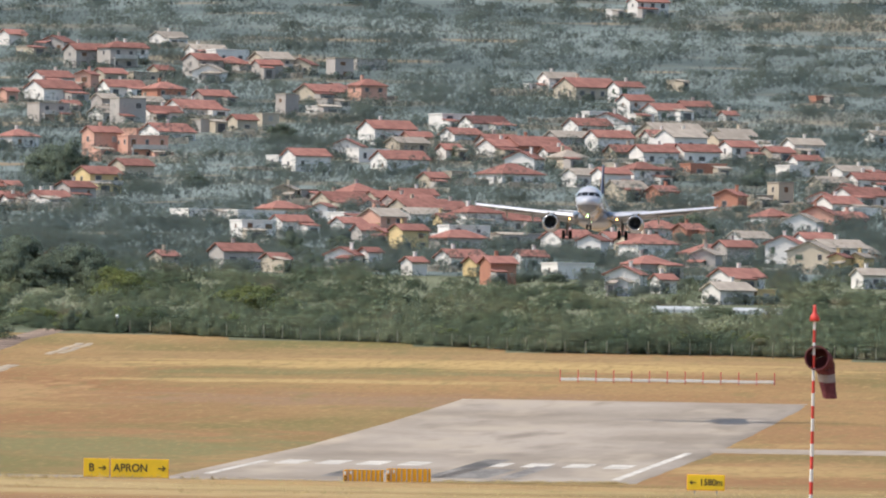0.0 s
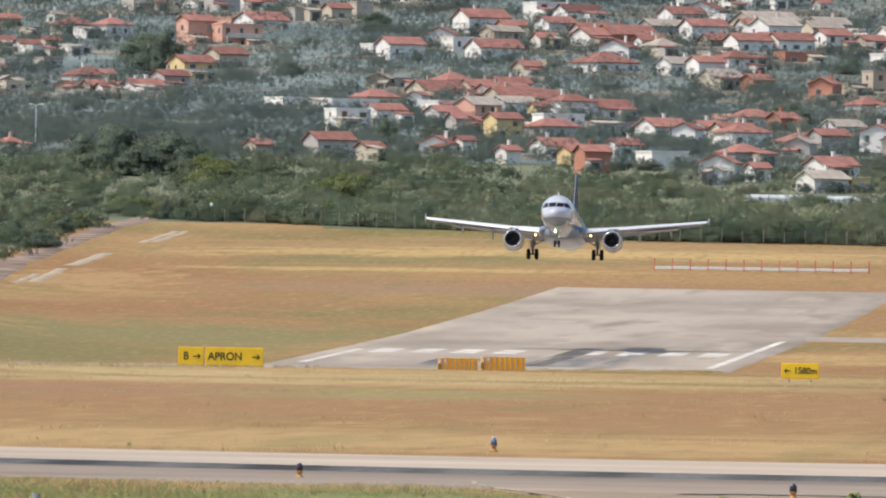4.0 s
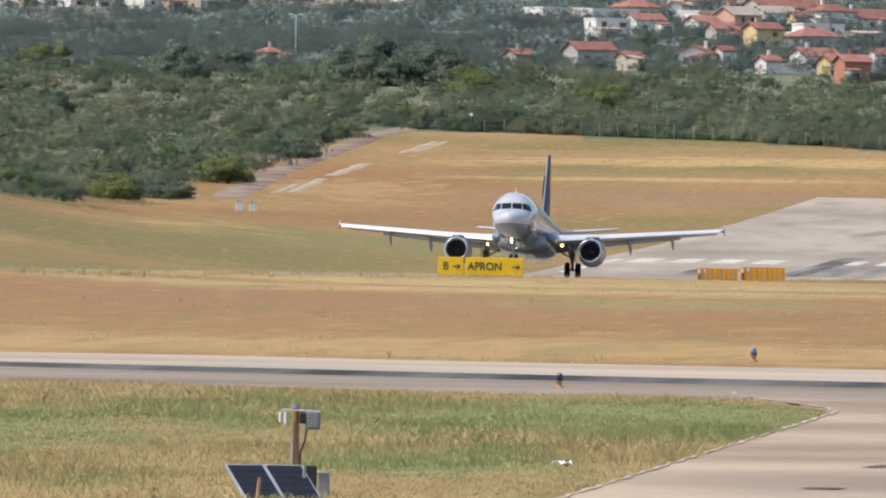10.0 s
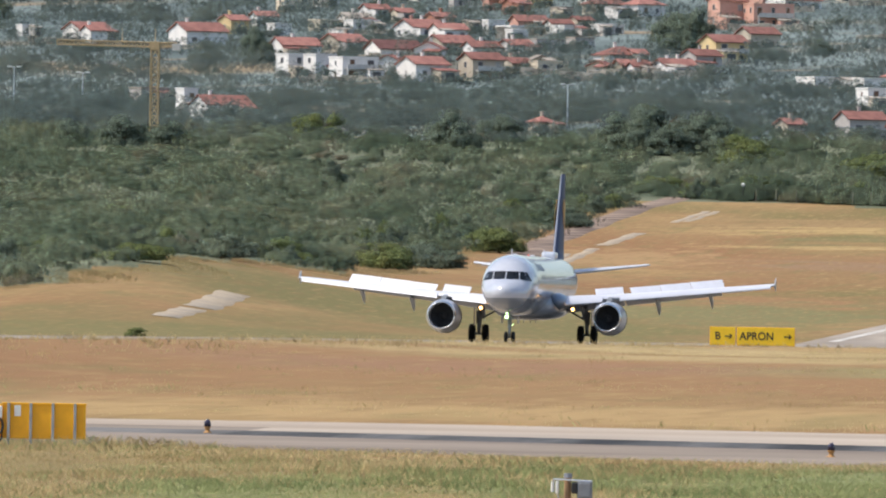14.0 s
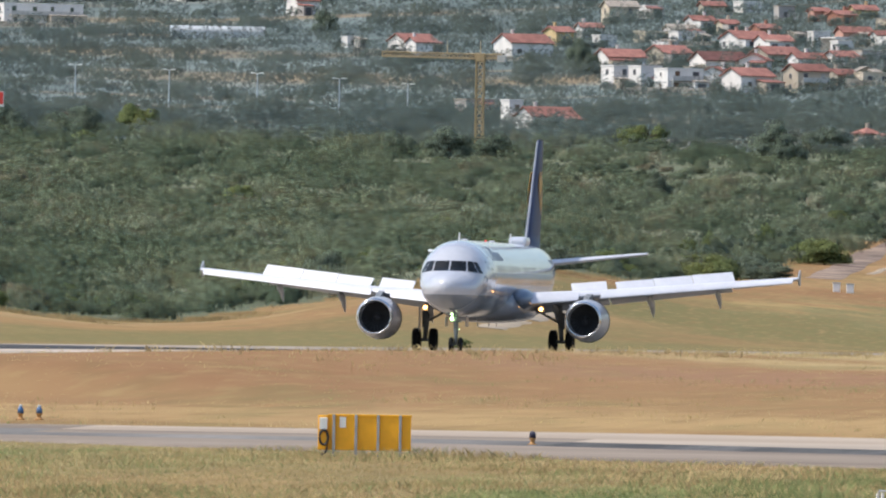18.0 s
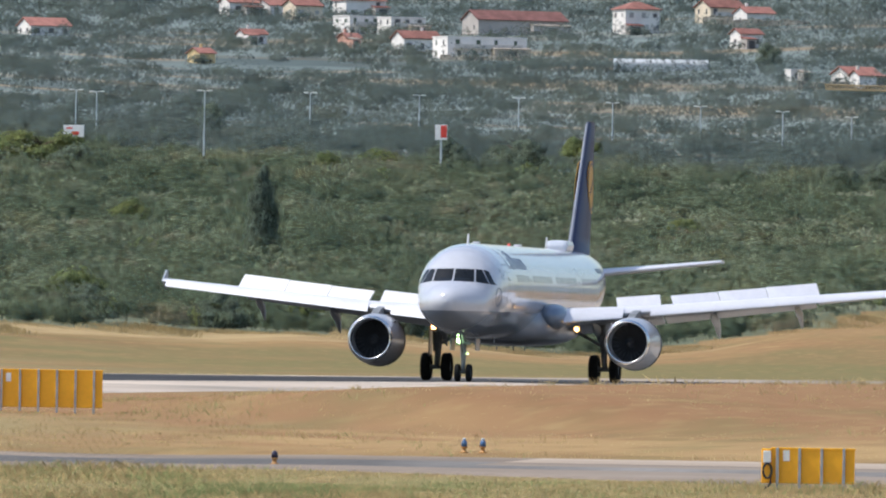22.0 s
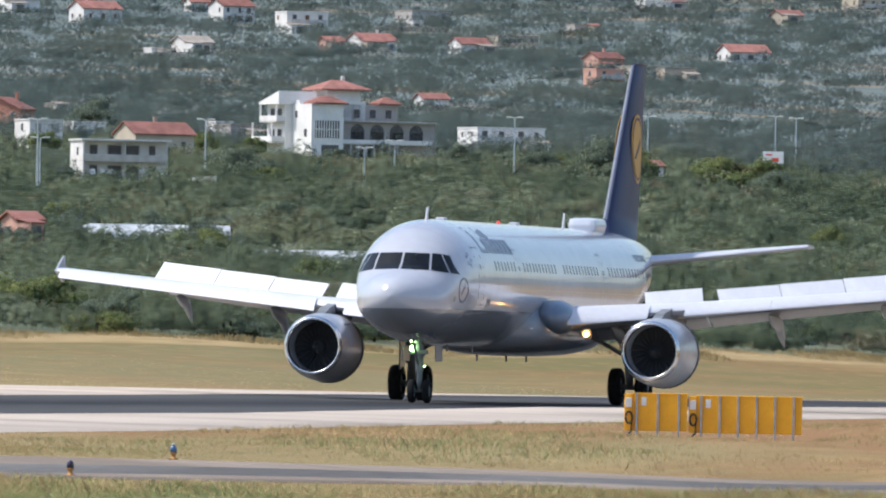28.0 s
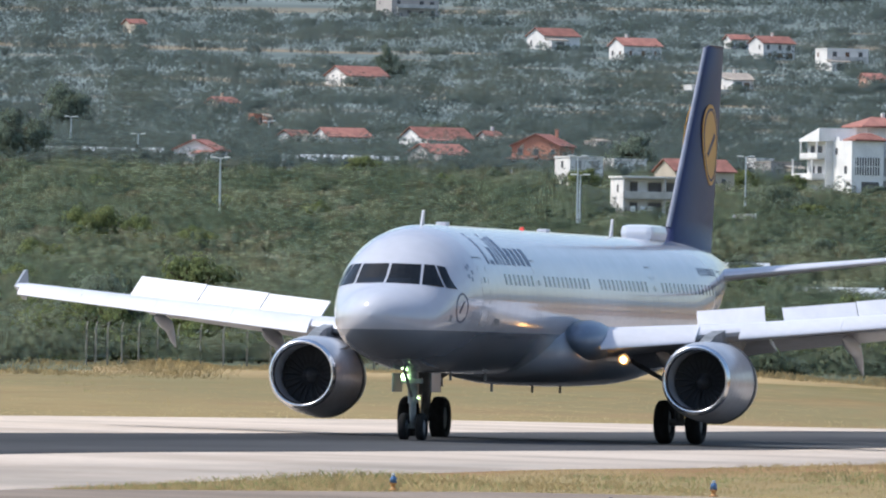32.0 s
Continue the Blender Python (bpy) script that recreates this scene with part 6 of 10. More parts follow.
house(-819, 3974, 3.5, 3.5, 2.7, 'f', 'w', 'n', 43)
house(-772, 3818, 9.0, 7.1, 2.7, 'g', 'w', 'r', 41)
house(-774, 3886, 11.8, 8.9, 2.7, 'f', 'b', 'n', 32)
house(-773, 3978, 6.5, 5.3, 2.7, 'f', 'g', 'n', 38)
house(-786, 4153, 8.4, 6.5, 3.1, 'f', 'w', 'n', 37)
house(-404, 1727, 3.5, 3.5, 2.7, 'g', 'p', 'r', 46)
house(-747, 3231, 6.7, 5.3, 2.7, 'f', 'g', 'n', 35)
house(-759, 2918, 9.2, 6.9, 2.9, 'e', 'w', 'r', -7)
house(-812, 3205, 5.3, 5.3, 2.7, 'g', 'w', 'r', 50)
house(-803, 3213, 10.7, 8.4, 2.7, 'g', 'w', 'r', 41)
house(-784, 3225, 13.3, 10.5, 2.7, 'g', 'w', 'r', 43)
house(-727, 2993, 10.0, 8.0, 2.7, 'g', 'g', 'r', 52)
house(-778, 3252, 3.7, 4.4, 2.7, 'g', 'w', 'r', 41)
house(-697, 2961, 10.6, 8.1, 5.1, 'e', 'o', 'r', -9)
house(-923, 3708, 12.9, 10.3, 2.7, 'g', 'w', 'r', 48)
house(-894, 3457, 6.1, 5.3, 2.7, 'g', 'b', 'r', 47)
house(-946, 4029, 11.7, 9.3, 3.9, 'g', 'w', 'r', 46)
house(-1079, 4070, 4.9, 5.3, 2.7, 'g', 'b', 'r', 39)
house(-1041, 4243, 15.5, 10.6, 5.6, 'f', 'g', 'n', 40)
house(-862, 3367, 3.5, 4.1, 2.7, 'f', 'o', 'n', 34)
house(-230, 3309, 9.3, 5.9, 2.8, 'f', 'p', 'n', 32)
house(-194, 3315, 7.0, 5.9, 2.8, 'g', 'g', 'r', 30)
house(-303, 3707, 7.6, 7.6, 2.8, 'g', 'w', 'n', 36)
house(-140, 3088, 8.3, 6.9, 3.0, 'g', 'c', 'r', 34)
house(-170, 3464, 9.1, 6.5, 2.8, 'g', 'w', 'n', 36)
house(-183, 3240, 9.4, 6.2, 4.4, 'h', 'w', 'r', 41)
house(-96, 3016, 10.3, 7.2, 4.4, 'g', 'w', 'n', 37)
house(-342, 4008, 7.4, 7.2, 3.0, 'e', 'g', 'r', -20)
house(-249, 3733, 9.6, 6.4, 2.8, 'f', 'w', 'n', 32)
house(-288, 3637, 10.2, 7.1, 2.8, 'f', 'p', 'n', 39)
house(-178, 3537, 6.8, 7.0, 3.0, 'h', 'c', 'n', 36)
house(-252, 3805, 6.5, 7.2, 3.0, 'e', 'b', 'r', -15)
house(-233, 3567, 7.9, 6.6, 2.8, 'e', 'w', 'r', -8)
house(-318, 3959, 8.0, 5.8, 4.4, 'g', 'w', 'r', 40)
house(-297, 3753, 7.4, 5.7, 2.8, 'g', 'b', 'n', 31)
house(-172, 3758, 7.0, 6.4, 4.4, 'g', 'w', 'r', 34)
house(-328, 3622, 9.5, 6.7, 2.8, 'h', 'b', 'r', 35)
house(-215, 3684, 8.4, 7.3, 4.4, 'f', 'w', 'n', 32)
house(-218, 3558, 8.9, 5.8, 4.4, 'g', 'b', 'n', 40)
house(-197, 3266, 9.6, 6.0, 3.0, 'g', 'w', 'n', 41)
house(-175, 3693, 10.1, 7.7, 2.8, 'e', 'w', 'r', -16)
house(-157, 3761, 7.6, 5.7, 3.0, 'g', 'g', 'r', 24)
house(-108, 3500, 10.5, 5.6, 2.8, 'g', 'w', 'n', 40)
house(-145, 3210, 8.3, 6.8, 2.8, 'f', 'p', 'n', 41)
house(-143, 3624, 8.5, 6.9, 3.0, 'g', 'c', 'n', 32)
house(-196, 3846, 8.8, 7.0, 4.4, 'g', 'w', 'n', 27)
house(-245, 3517, 6.7, 5.6, 3.0, 'f', 'w', 'n', 37)
house(-129, 3601, 7.7, 7.0, 3.0, 'f', 'w', 'n', 30)
house(-159, 3635, 9.8, 6.4, 2.8, 'g', 'w', 'r', 26)
house(-294, 3903, 8.0, 7.4, 4.4, 'g', 'g', 'r', 39)
house(-100, 2984, 9.0, 5.6, 4.4, 'e', 'c', 'n', -15)
house(-287, 3910, 8.6, 7.8, 3.0, 'h', 'g', 'r', 28)
house(-123, 3022, 9.2, 7.2, 2.8, 'h', 'b', 'r', 37)
house(-158, 3411, 7.5, 7.9, 2.8, 'g', 'b', 'n', 33)
house(-182, 3620, 10.4, 6.6, 3.0, 'g', 'g', 'n', 36)
house(-309, 3876, 8.1, 7.4, 3.0, 'f', 'b', 'n', 38)
house(-138, 3568, 7.6, 6.1, 4.4, 'g', 'w', 'r', 35)
house(-141, 3200, 9.6, 6.9, 2.8, 'h', 'w', 'r', 30)
house(-157, 3465, 8.8, 6.9, 4.4, 'h', 'w', 'r', 39)
house(-298, 3967, 9.8, 6.0, 3.0, 'g', 'w', 'n', 30)
house(-345, 3789, 9.9, 6.0, 3.0, 'g', 'w', 'r', 38)
house(-156, 3108, 8.9, 7.5, 3.0, 'g', 'w', 'r', 38)
house(-188, 4180, 10.2, 5.7, 4.4, 'g', 'w', 'r', 33)
house(-201, 3199, 7.5, 7.4, 4.4, 'g', 'p', 'n', 43)
house(-212, 3267, 9.4, 6.7, 3.0, 'f', 'w', 'n', 39)
house(-179, 3104, 10.4, 6.6, 2.8, 'h', 'g', 'r', 40)
house(-153, 3577, 7.6, 6.5, 2.8, 'g', 'p', 'r', 39)
house(-290, 3709, 8.9, 6.7, 2.8, 'g', 'w', 'r', 30)
house(-107, 3359, 8.4, 7.5, 3.0, 'g', 'w', 'r', 38)
house(-198, 3596, 8.8, 7.7, 3.0, 'g', 'g', 'r', 27)
house(-93, 3030, 10.1, 7.7, 3.0, 'e', 'p', 'n', -18)
house(-168, 3672, 7.1, 7.9, 3.0, 'f', 'w', 'n', 36)
house(-268, 3909, 7.1, 6.1, 2.8, 'e', 'c', 'r', -13)
house(-104, 3302, 9.6, 5.8, 2.8, 'g', 'p', 'r', 37)
house(-204, 3366, 8.4, 5.9, 2.8, 'g', 'w', 'r', 31)
house(-333, 3811, 8.1, 7.7, 2.8, 'f', 'g', 'n', 31)
house(-142, 3639, 9.8, 7.6, 3.0, 'g', 'c', 'n', 40)
house(-276, 3906, 9.3, 8.0, 4.4, 'g', 'b', 'n', 34)
house(-218, 3373, 7.3, 7.6, 3.0, 'h', 'g', 'r', 37)
house(-230, 3294, 8.9, 6.6, 3.0, 'h', 'b', 'r', 39)
house(-120, 3304, 6.9, 7.2, 2.8, 'h', 'w', 'r', 34)
house(-282, 3360, 7.5, 5.7, 4.4, 'g', 'g', 'r', 43)
terrace_wall(-313, 4019, 15.6, 1.5, 5)
terrace_wall(-331, 3835, 13.1, 1.0, 15)
terrace_wall(-329, 3785, 13.1, 1.3, 13)
terrace_wall(-323, 3815, 14.9, 1.3, 11)
terrace_wall(-337, 3770, 21.2, 1.6, -2)
terrace_wall(-293, 3681, 23.8, 1.5, -3)
terrace_wall(-318, 3730, 12.1, 1.5, -1)
terrace_wall(-280, 3711, 17.1, 1.4, -3)
terrace_wall(-282, 3616, 12.6, 1.5, 7)
terrace_wall(-260, 3642, 18.2, 1.7, 5)
terrace_wall(-243, 3782, 16.9, 1.6, 10)
terrace_wall(-280, 3536, 20.7, 1.8, 2)
terrace_wall(-286, 3396, 21.0, 1.5, 15)
terrace_wall(-295, 3381, 13.3, 1.6, 15)
terrace_wall(-286, 3336, 10.0, 2.0, 13)
terrace_wall(-246, 3268, 15.0, 1.5, 6)
terrace_wall(-224, 3123, 12.2, 1.1, 8)
terrace_wall(-229, 3356, 16.7, 1.3, 0)
terrace_wall(-229, 3360, 17.4, 1.5, 1)
terrace_wall(-206, 3422, 13.3, 1.3, -4)
terrace_wall(-201, 3456, 17.4, 1.7, 12)
terrace_wall(-219, 3323, 18.5, 1.1, -4)
terrace_wall(-210, 3343, 18.8, 1.2, 13)
terrace_wall(-209, 3311, 20.0, 1.0, 10)
terrace_wall(-191, 3215, 12.4, 1.3, 4)
terrace_wall(-191, 2937, 16.2, 1.1, 0)
terrace_wall(-171, 2947, 17.0, 1.2, -4)
terrace_wall(-181, 3235, 13.6, 1.2, 5)
terrace_wall(-115, 2954, 22.6, 1.8, 6)
terrace_wall(-123, 3127, 19.3, 1.7, 6)
terrace_wall(-101, 3009, 14.4, 1.0, 6)
terrace_wall(-100, 3385, 20.5, 1.0, 1)
terrace_wall(-127, 3369, 14.8, 1.3, 9)
terrace_wall(-119, 3376, 15.1, 1.9, -3)
terrace_wall(-111, 3439, 12.2, 2.0, 5)
terrace_wall(-148, 3496, 19.9, 1.8, -2)
terrace_wall(-148, 3602, 12.0, 1.5, 8)
terrace_wall(-161, 3641, 16.5, 1.9, 6)
terrace_wall(-168, 3590, 23.9, 1.3, 4)
terrace_wall(-184, 3665, 12.6, 1.2, -4)
terrace_wall(-186, 3726, 23.5, 1.3, 7)
terrace_wall(-165, 3715, 21.1, 1.5, 1)
terrace_wall(-168, 3731, 15.4, 0.9, 6)
terrace_wall(-203, 3662, 12.1, 1.7, -2)
terrace_wall(-210, 3612, 23.5, 1.9, -1)
terrace_wall(-193, 3562, 23.3, 1.3, 2)
terrace_wall(-188, 3563, 16.7, 1.1, -4)
terrace_wall(-183, 3450, 13.9, 1.3, 8)
terrace_wall(-160, 3553, 23.8, 1.7, 9)
terrace_wall(-159, 3538, 12.5, 1.6, -5)
terrace_wall(-142, 3599, 11.7, 1.9, -4)
terrace_wall(-127, 3562, 19.5, 1.4, 6)
terrace_wall(-118, 3578, 17.4, 1.3, -4)
terrace_wall(-127, 3806, 14.0, 1.3, -5)
terrace_wall(-150, 3720, 17.0, 1.6, 6)
terrace_wall(-202, 3837, 23.0, 1.9, 3)
terrace_wall(-428, 3556, 15.2, 1.2, 3)
terrace_wall(-388, 3487, 23.2, 1.5, 11)
terrace_wall(-365, 3372, 22.5, 1.2, 3)
terrace_wall(-365, 3455, 12.8, 1.8, -0)
terrace_wall(-355, 3392, 16.7, 1.1, 8)
terrace_wall(-332, 3467, 18.6, 0.9, 13)
terrace_wall(-319, 3376, 12.4, 1.4, 5)
terrace_wall(-338, 3552, 20.8, 1.7, 1)
terrace_wall(-372, 3548, 18.3, 0.9, 9)
terrace_wall(-384, 3584, 16.7, 1.2, 6)
terrace_wall(-301, 3386, 18.4, 1.5, 6)
terrace_wall(-301, 3335, 22.2, 1.6, 9)
terrace_wall(-297, 3337, 17.5, 2.0, 3)
terrace_wall(-284, 3339, 11.6, 1.0, 15)
terrace_wall(-365, 3138, 10.8, 1.4, 15)
terrace_wall(-457, 3581, 18.9, 1.6, 15)
terrace_wall(-714, 3693, 21.7, 1.4, 16)
terrace_wall(-690, 3596, 10.1, 1.2, 5)
terrace_wall(-684, 3648, 19.3, 1.2, 17)
terrace_wall(-785, 4148, 19.3, 1.5, 15)
terrace_wall(-717, 4137, 22.6, 2.0, 11)
terrace_wall(-649, 3962, 10.1, 1.2, 12)
terrace_wall(-591, 3762, 12.6, 1.2, 19)
terrace_wall(-569, 3737, 20.9, 1.2, 2)
terrace_wall(-531, 3933, 14.5, 1.9, 8)
terrace_wall(-517, 3912, 20.6, 1.8, 11)
terrace_wall(-690, 3387, 22.8, 1.5, 16)
terrace_wall(-796, 3805, 10.5, 1.2, 21)
terrace_wall(-826, 3687, 14.7, 1.9, 22)
terrace_wall(-818, 3964, 20.7, 1.5, 18)
terrace_wall(-770, 3870, 10.5, 1.3, 8)
terrace_wall(-772, 3970, 11.9, 1.2, 6)
terrace_wall(-809, 3196, 10.9, 0.9, 18)
terrace_wall(-720, 2982, 17.9, 1.3, 18)
terrace_wall(-191, 3302, 18.8, 1.8, 10)
terrace_wall(-307, 3692, 18.5, 0.9, 13)
terrace_wall(-340, 3996, 17.9, 1.4, 14)
terrace_wall(-248, 3717, 16.8, 2.0, 3)
terrace_wall(-246, 3795, 21.8, 1.9, 2)
terrace_wall(-234, 3557, 14.5, 1.3, 12)
terrace_wall(-320, 3951, 17.8, 1.7, 7)
terrace_wall(-142, 3614, 23.9, 1.6, -3)
terrace_wall(-191, 3837, 15.9, 1.9, -0)
terrace_wall(-247, 3502, 19.6, 1.0, 7)
terrace_wall(-101, 2973, 14.9, 1.2, -3)
terrace_wall(-127, 3009, 11.0, 1.7, -5)
terrace_wall(-179, 3609, 21.9, 1.5, -4)
terrace_wall(-307, 3860, 13.3, 1.7, 7)
terrace_wall(-296, 3950, 19.4, 1.0, 10)
terrace_wall(-199, 3190, 18.2, 1.6, 6)
terrace_wall(-211, 3251, 10.7, 1.7, 9)
terrace_wall(-156, 3567, 16.2, 1.8, 3)
terrace_wall(-197, 3584, 13.7, 1.5, 6)
terrace_wall(-206, 3351, 19.2, 1.3, 1)
terrace_wall(-137, 3623, 15.5, 0.9, -5)
terrace_wall(-276, 3891, 19.1, 1.7, 4)
terrace_wall(-116, 3287, 19.0, 1.9, 12)


# ---- airfield furniture ----
SIGN_YELLOW = material("sign_yellow_face", (0.86, 0.58, 0.02), 0.4, scale=1.5, spread=0.05, fine=9, bump=0.0)
SIGN_ORANGE = material("sign_back_orange", (0.98, 0.45, 0.012), 0.45, scale=1.0, spread=0.07, fine=9, bump=0.02)
SIGN_BLACK = material("sign_black", (0.02, 0.02, 0.02), 0.5, scale=2, spread=0.1, bump=0.0)
GALVANISED = material("galvanised_steel", (0.42, 0.43, 0.45), 0.45, metal=0.6, scale=4, spread=0.15, bump=0.03)
LABEL_WHITE = material("white_label", (0.80, 0.79, 0.76), 0.6, scale=4, spread=0.05, bump=0.0)
CABLE = material("black_cable", (0.02, 0.02, 0.022), 0.6, scale=6, spread=0.2, bump=0.0)
LENS_BLUE = material("blue_lamp_lens", (0.06, 0.13, 0.27), 0.2, scale=6, spread=0.1, bump=0.0)
LENS_DARK = material("dark_lamp_dome", (0.03, 0.025, 0.05), 0.2, scale=6, spread=0.2, bump=0.0)
LAMP_BASE = material("dull_orange_lamp_base", (0.42, 0.21, 0.06), 0.6, scale=6, spread=0.15, bump=0.05)
LAMP_GREY = material("pale_lamp_cap", (0.45, 0.50, 0.55), 0.4, scale=6, spread=0.1, bump=0.0)
SOCK_RED = material("faded_red_cloth", (0.15, 0.05, 0.056), 0.9, scale=2, spread=0.25, fine=10, bump=0.2)
SOCK_WHITE = material("faded_white_cloth", (0.32, 0.28, 0.27), 0.9, scale=2, spread=0.15, fine=10, bump=0.2)
POST_RED = material("signal_red_paint", (0.62, 0.05, 0.035), 0.5, scale=2, spread=0.12, bump=0.0)
FADED_RED = material("faded_red_paint", (0.60, 0.14, 0.11), 0.7, scale=2, spread=0.15, bump=0.0)
POST_WHITE = material("signal_white_paint", (0.78, 0.77, 0.74), 0.5, scale=2, spread=0.06, bump=0.0)
TIMBER = material("weathered_timber_post", (0.42, 0.27, 0.16), 0.9, scale=3, spread=0.3, fine=12, bump=0.3, stretch=(3, 3, 0.4))
BOX_GREY = material("grey_enclosure", (0.22, 0.23, 0.25), 0.5, scale=3, spread=0.1, bump=0.02)
CELL = material("solar_cells", (0.010, 0.010, 0.015), 0.5, scale=5, spread=0.3, bump=0.0)
ALU = material("aluminium_frame", (0.62, 0.63, 0.64), 0.4, metal=0.7, scale=4, spread=0.08, bump=0.0)
BLUE_GREY = material("blue_grey_pole", (0.48, 0.52, 0.55), 0.6, scale=2, spread=0.1, bump=0.0)
CRANE_YELLOW = material("crane_yellow", (0.42, 0.30, 0.16), 0.6, scale=1, spread=0.15, bump=0.0)
BILLBOARD = material("billboard_white", (0.75, 0.74, 0.73), 0.5, scale=0.5, spread=0.06, bump=0.0)
PLASTIC = material("greenhouse_plastic", (0.50, 0.52, 0.53), 0.45, scale=0.3, spread=0.12, fine=10, bump=0.05)


def text_mesh(body, size, mat, parent, m, depth=0.006):
    cu = bpy.data.curves.new("letters", "FONT")
    cu.body, cu.size, cu.extrude, cu.align_x, cu.align_y = body, size, depth, "CENTER", "CENTER"
    cu.offset = 0.016 * size
    tmp = bpy.data.objects.new("letters", cu)
    scene.collection.objects.link(tmp)
    me = bpy.data.meshes.new_from_object(tmp.evaluated_get(bpy.context.evaluated_depsgraph_get()))
    bpy.data.objects.remove(tmp)
    me.materials.clear()
    me.materials.append(mat)
    ob = new("lettering", me)
    ob.parent = parent
    ob.matrix_basis = m
    return ob


def arrow(parent, x, z, size, way):
    """A black arrow on a sign's face."""
    bm = bmesh.new()
    s = size
    add_box(bm, (x - way * 0.1 * s, -0.075, z), (0.8 * s, 0.012, 0.15 * s))
    for q in (-1, 1):
        m = Matrix.Translation((x + way * 0.42 * s, -0.075, z)) @ Matrix.Rotation(q * way * radians(42), 4, "Y")
        add_box(bm, (-way * 0.22 * s, 0, 0), (0.46 * s, 0.012, 0.14 * s), m=m)
    part("arrow", bm, SIGN_BLACK, parent, "black arrow")


def taxi_sign(x, y, panels, turn, h, gap=0.12, label=""):
    """A yellow guidance sign, its face towards -y: panels of (width, text, arrow way)."""
    root = empty("taxiway_sign", pose(x, y, float(ground(x, y)), 0, 0, turn), label, "airfield sign", "airfield signs")
    total = sum(p[0] for p in panels) + gap * (len(panels) - 1)
    cx = -total / 2
    for w, words, way in panels:
        bm = bmesh.new()
        add_box(bm, (cx + w / 2, 0, 0.18 + h / 2), (w, 0.12, h), 0.015)
        board = part("board", bm, SIGN_YELLOW, root, "yellow sign board")
        bm = bmesh.new()
        add_box(bm, (cx + w / 2, 0.008, 0.18 + h / 2), (w + 0.05, 0.09, h + 0.05), 0.01)
        part("rim", bm, SIGN_ORANGE, root)
        side = 0.62 if way else 1.0
        mid = cx + w / 2
        shift = -0.16 * w if way > 0 and len(words) > 1 else (-0.2 * w if way > 0 else (0.14 * w if way < 0 else 0))
        t = text_mesh(words, h * 0.62, SIGN_BLACK, board, pose(mid + shift, -0.066, 0.18 + h / 2, 90))
        t.scale = (0.92, 1, 1)
        if way:
            arrow(board, mid + way * (w / 2 - 0.36 * h), 0.18 + h / 2, 0.44 * h, way)
        for q in (0.2, 0.8):
            bm = bmesh.new()
            add_tube(bm, (cx + w * q, 0, -0.2), (cx + w * q, 0, 0.2), 0.03)
            part("leg", bm, GALVANISED, root)
        cx += w + gap
    return root


def sign_back(x, y, w, h, struts, turn, label):
    """An airfield sign seen from behind: orange back, grey struts, a junction box and a coil of cable at its end."""
    root = empty("sign_from_behind", pose(x, y, float(ground(x, y)), 0, 0, turn), label, "airfield sign", "airfield signs")
    bm = bmesh.new()
    add_box(bm, (0, 0.05, 0.13 + h / 2), (w, 0.14, h), 0.015)
    board = part("board", bm, SIGN_ORANGE, root, "orange sign back")
    bm = bmesh.new()
    add_box(bm, (0, 0.05, 0.13 + h), (w + 0.02, 0.17, 0.05), 0.01)
    part("top_rail", bm, SIGN_ORANGE, root)
    for k in range(struts):
        sx = -w / 2 + 0.12 + k * (w - 0.34) / (struts - 1)
        bm = bmesh.new()
        add_box(bm, (sx, -0.06, 0.02 + h / 2), (0.055, 0.07, h + 0.26), 0.008)
        part("strut", bm, GALVANISED, root, "grey steel strut")
    bm = bmesh.new()
    add_box(bm, (-w / 2 + 0.30, -0.03, 0.13 + h * 0.80), (0.13, 0.012, 0.22), 0.003)
    part("paper_label", bm, LABEL_WHITE, board, "white label")
    bm = bmesh.new()
    add_box(bm, (-w / 2 - 0.10, 0.0, 0.13 + h * 0.5), (0.2, 0.13, h), 0.02)
    end = part("end_cap", bm, SIGN_ORANGE, root)
    bm = bmesh.new()
    add_box(bm, (-w / 2 - 0.09, -0.08, 0.13 + h * 0.76), (0.16, 0.05, 0.24), 0.015)
    part("junction_box", bm, LABEL_WHITE, end, "white junction box")
    bm = bmesh.new()
    pts = [(-w / 2 - 0.08 + 0.085 * math.cos(a), -0.10 - 0.01 * a / 6, 0.13 + h * 0.36 + 0.15 * math.sin(a)) for a in np.linspace(0, 3.8 * math.pi, 30)]
    pts += [(-w / 2 - 0.02, -0.12, 0.12), (-w / 2 - 0.12, -0.14, 0.02)]
    add_pipe(bm, pts, 0.026)
    part("cable", bm, CABLE, end, "coil of black cable")
    return root


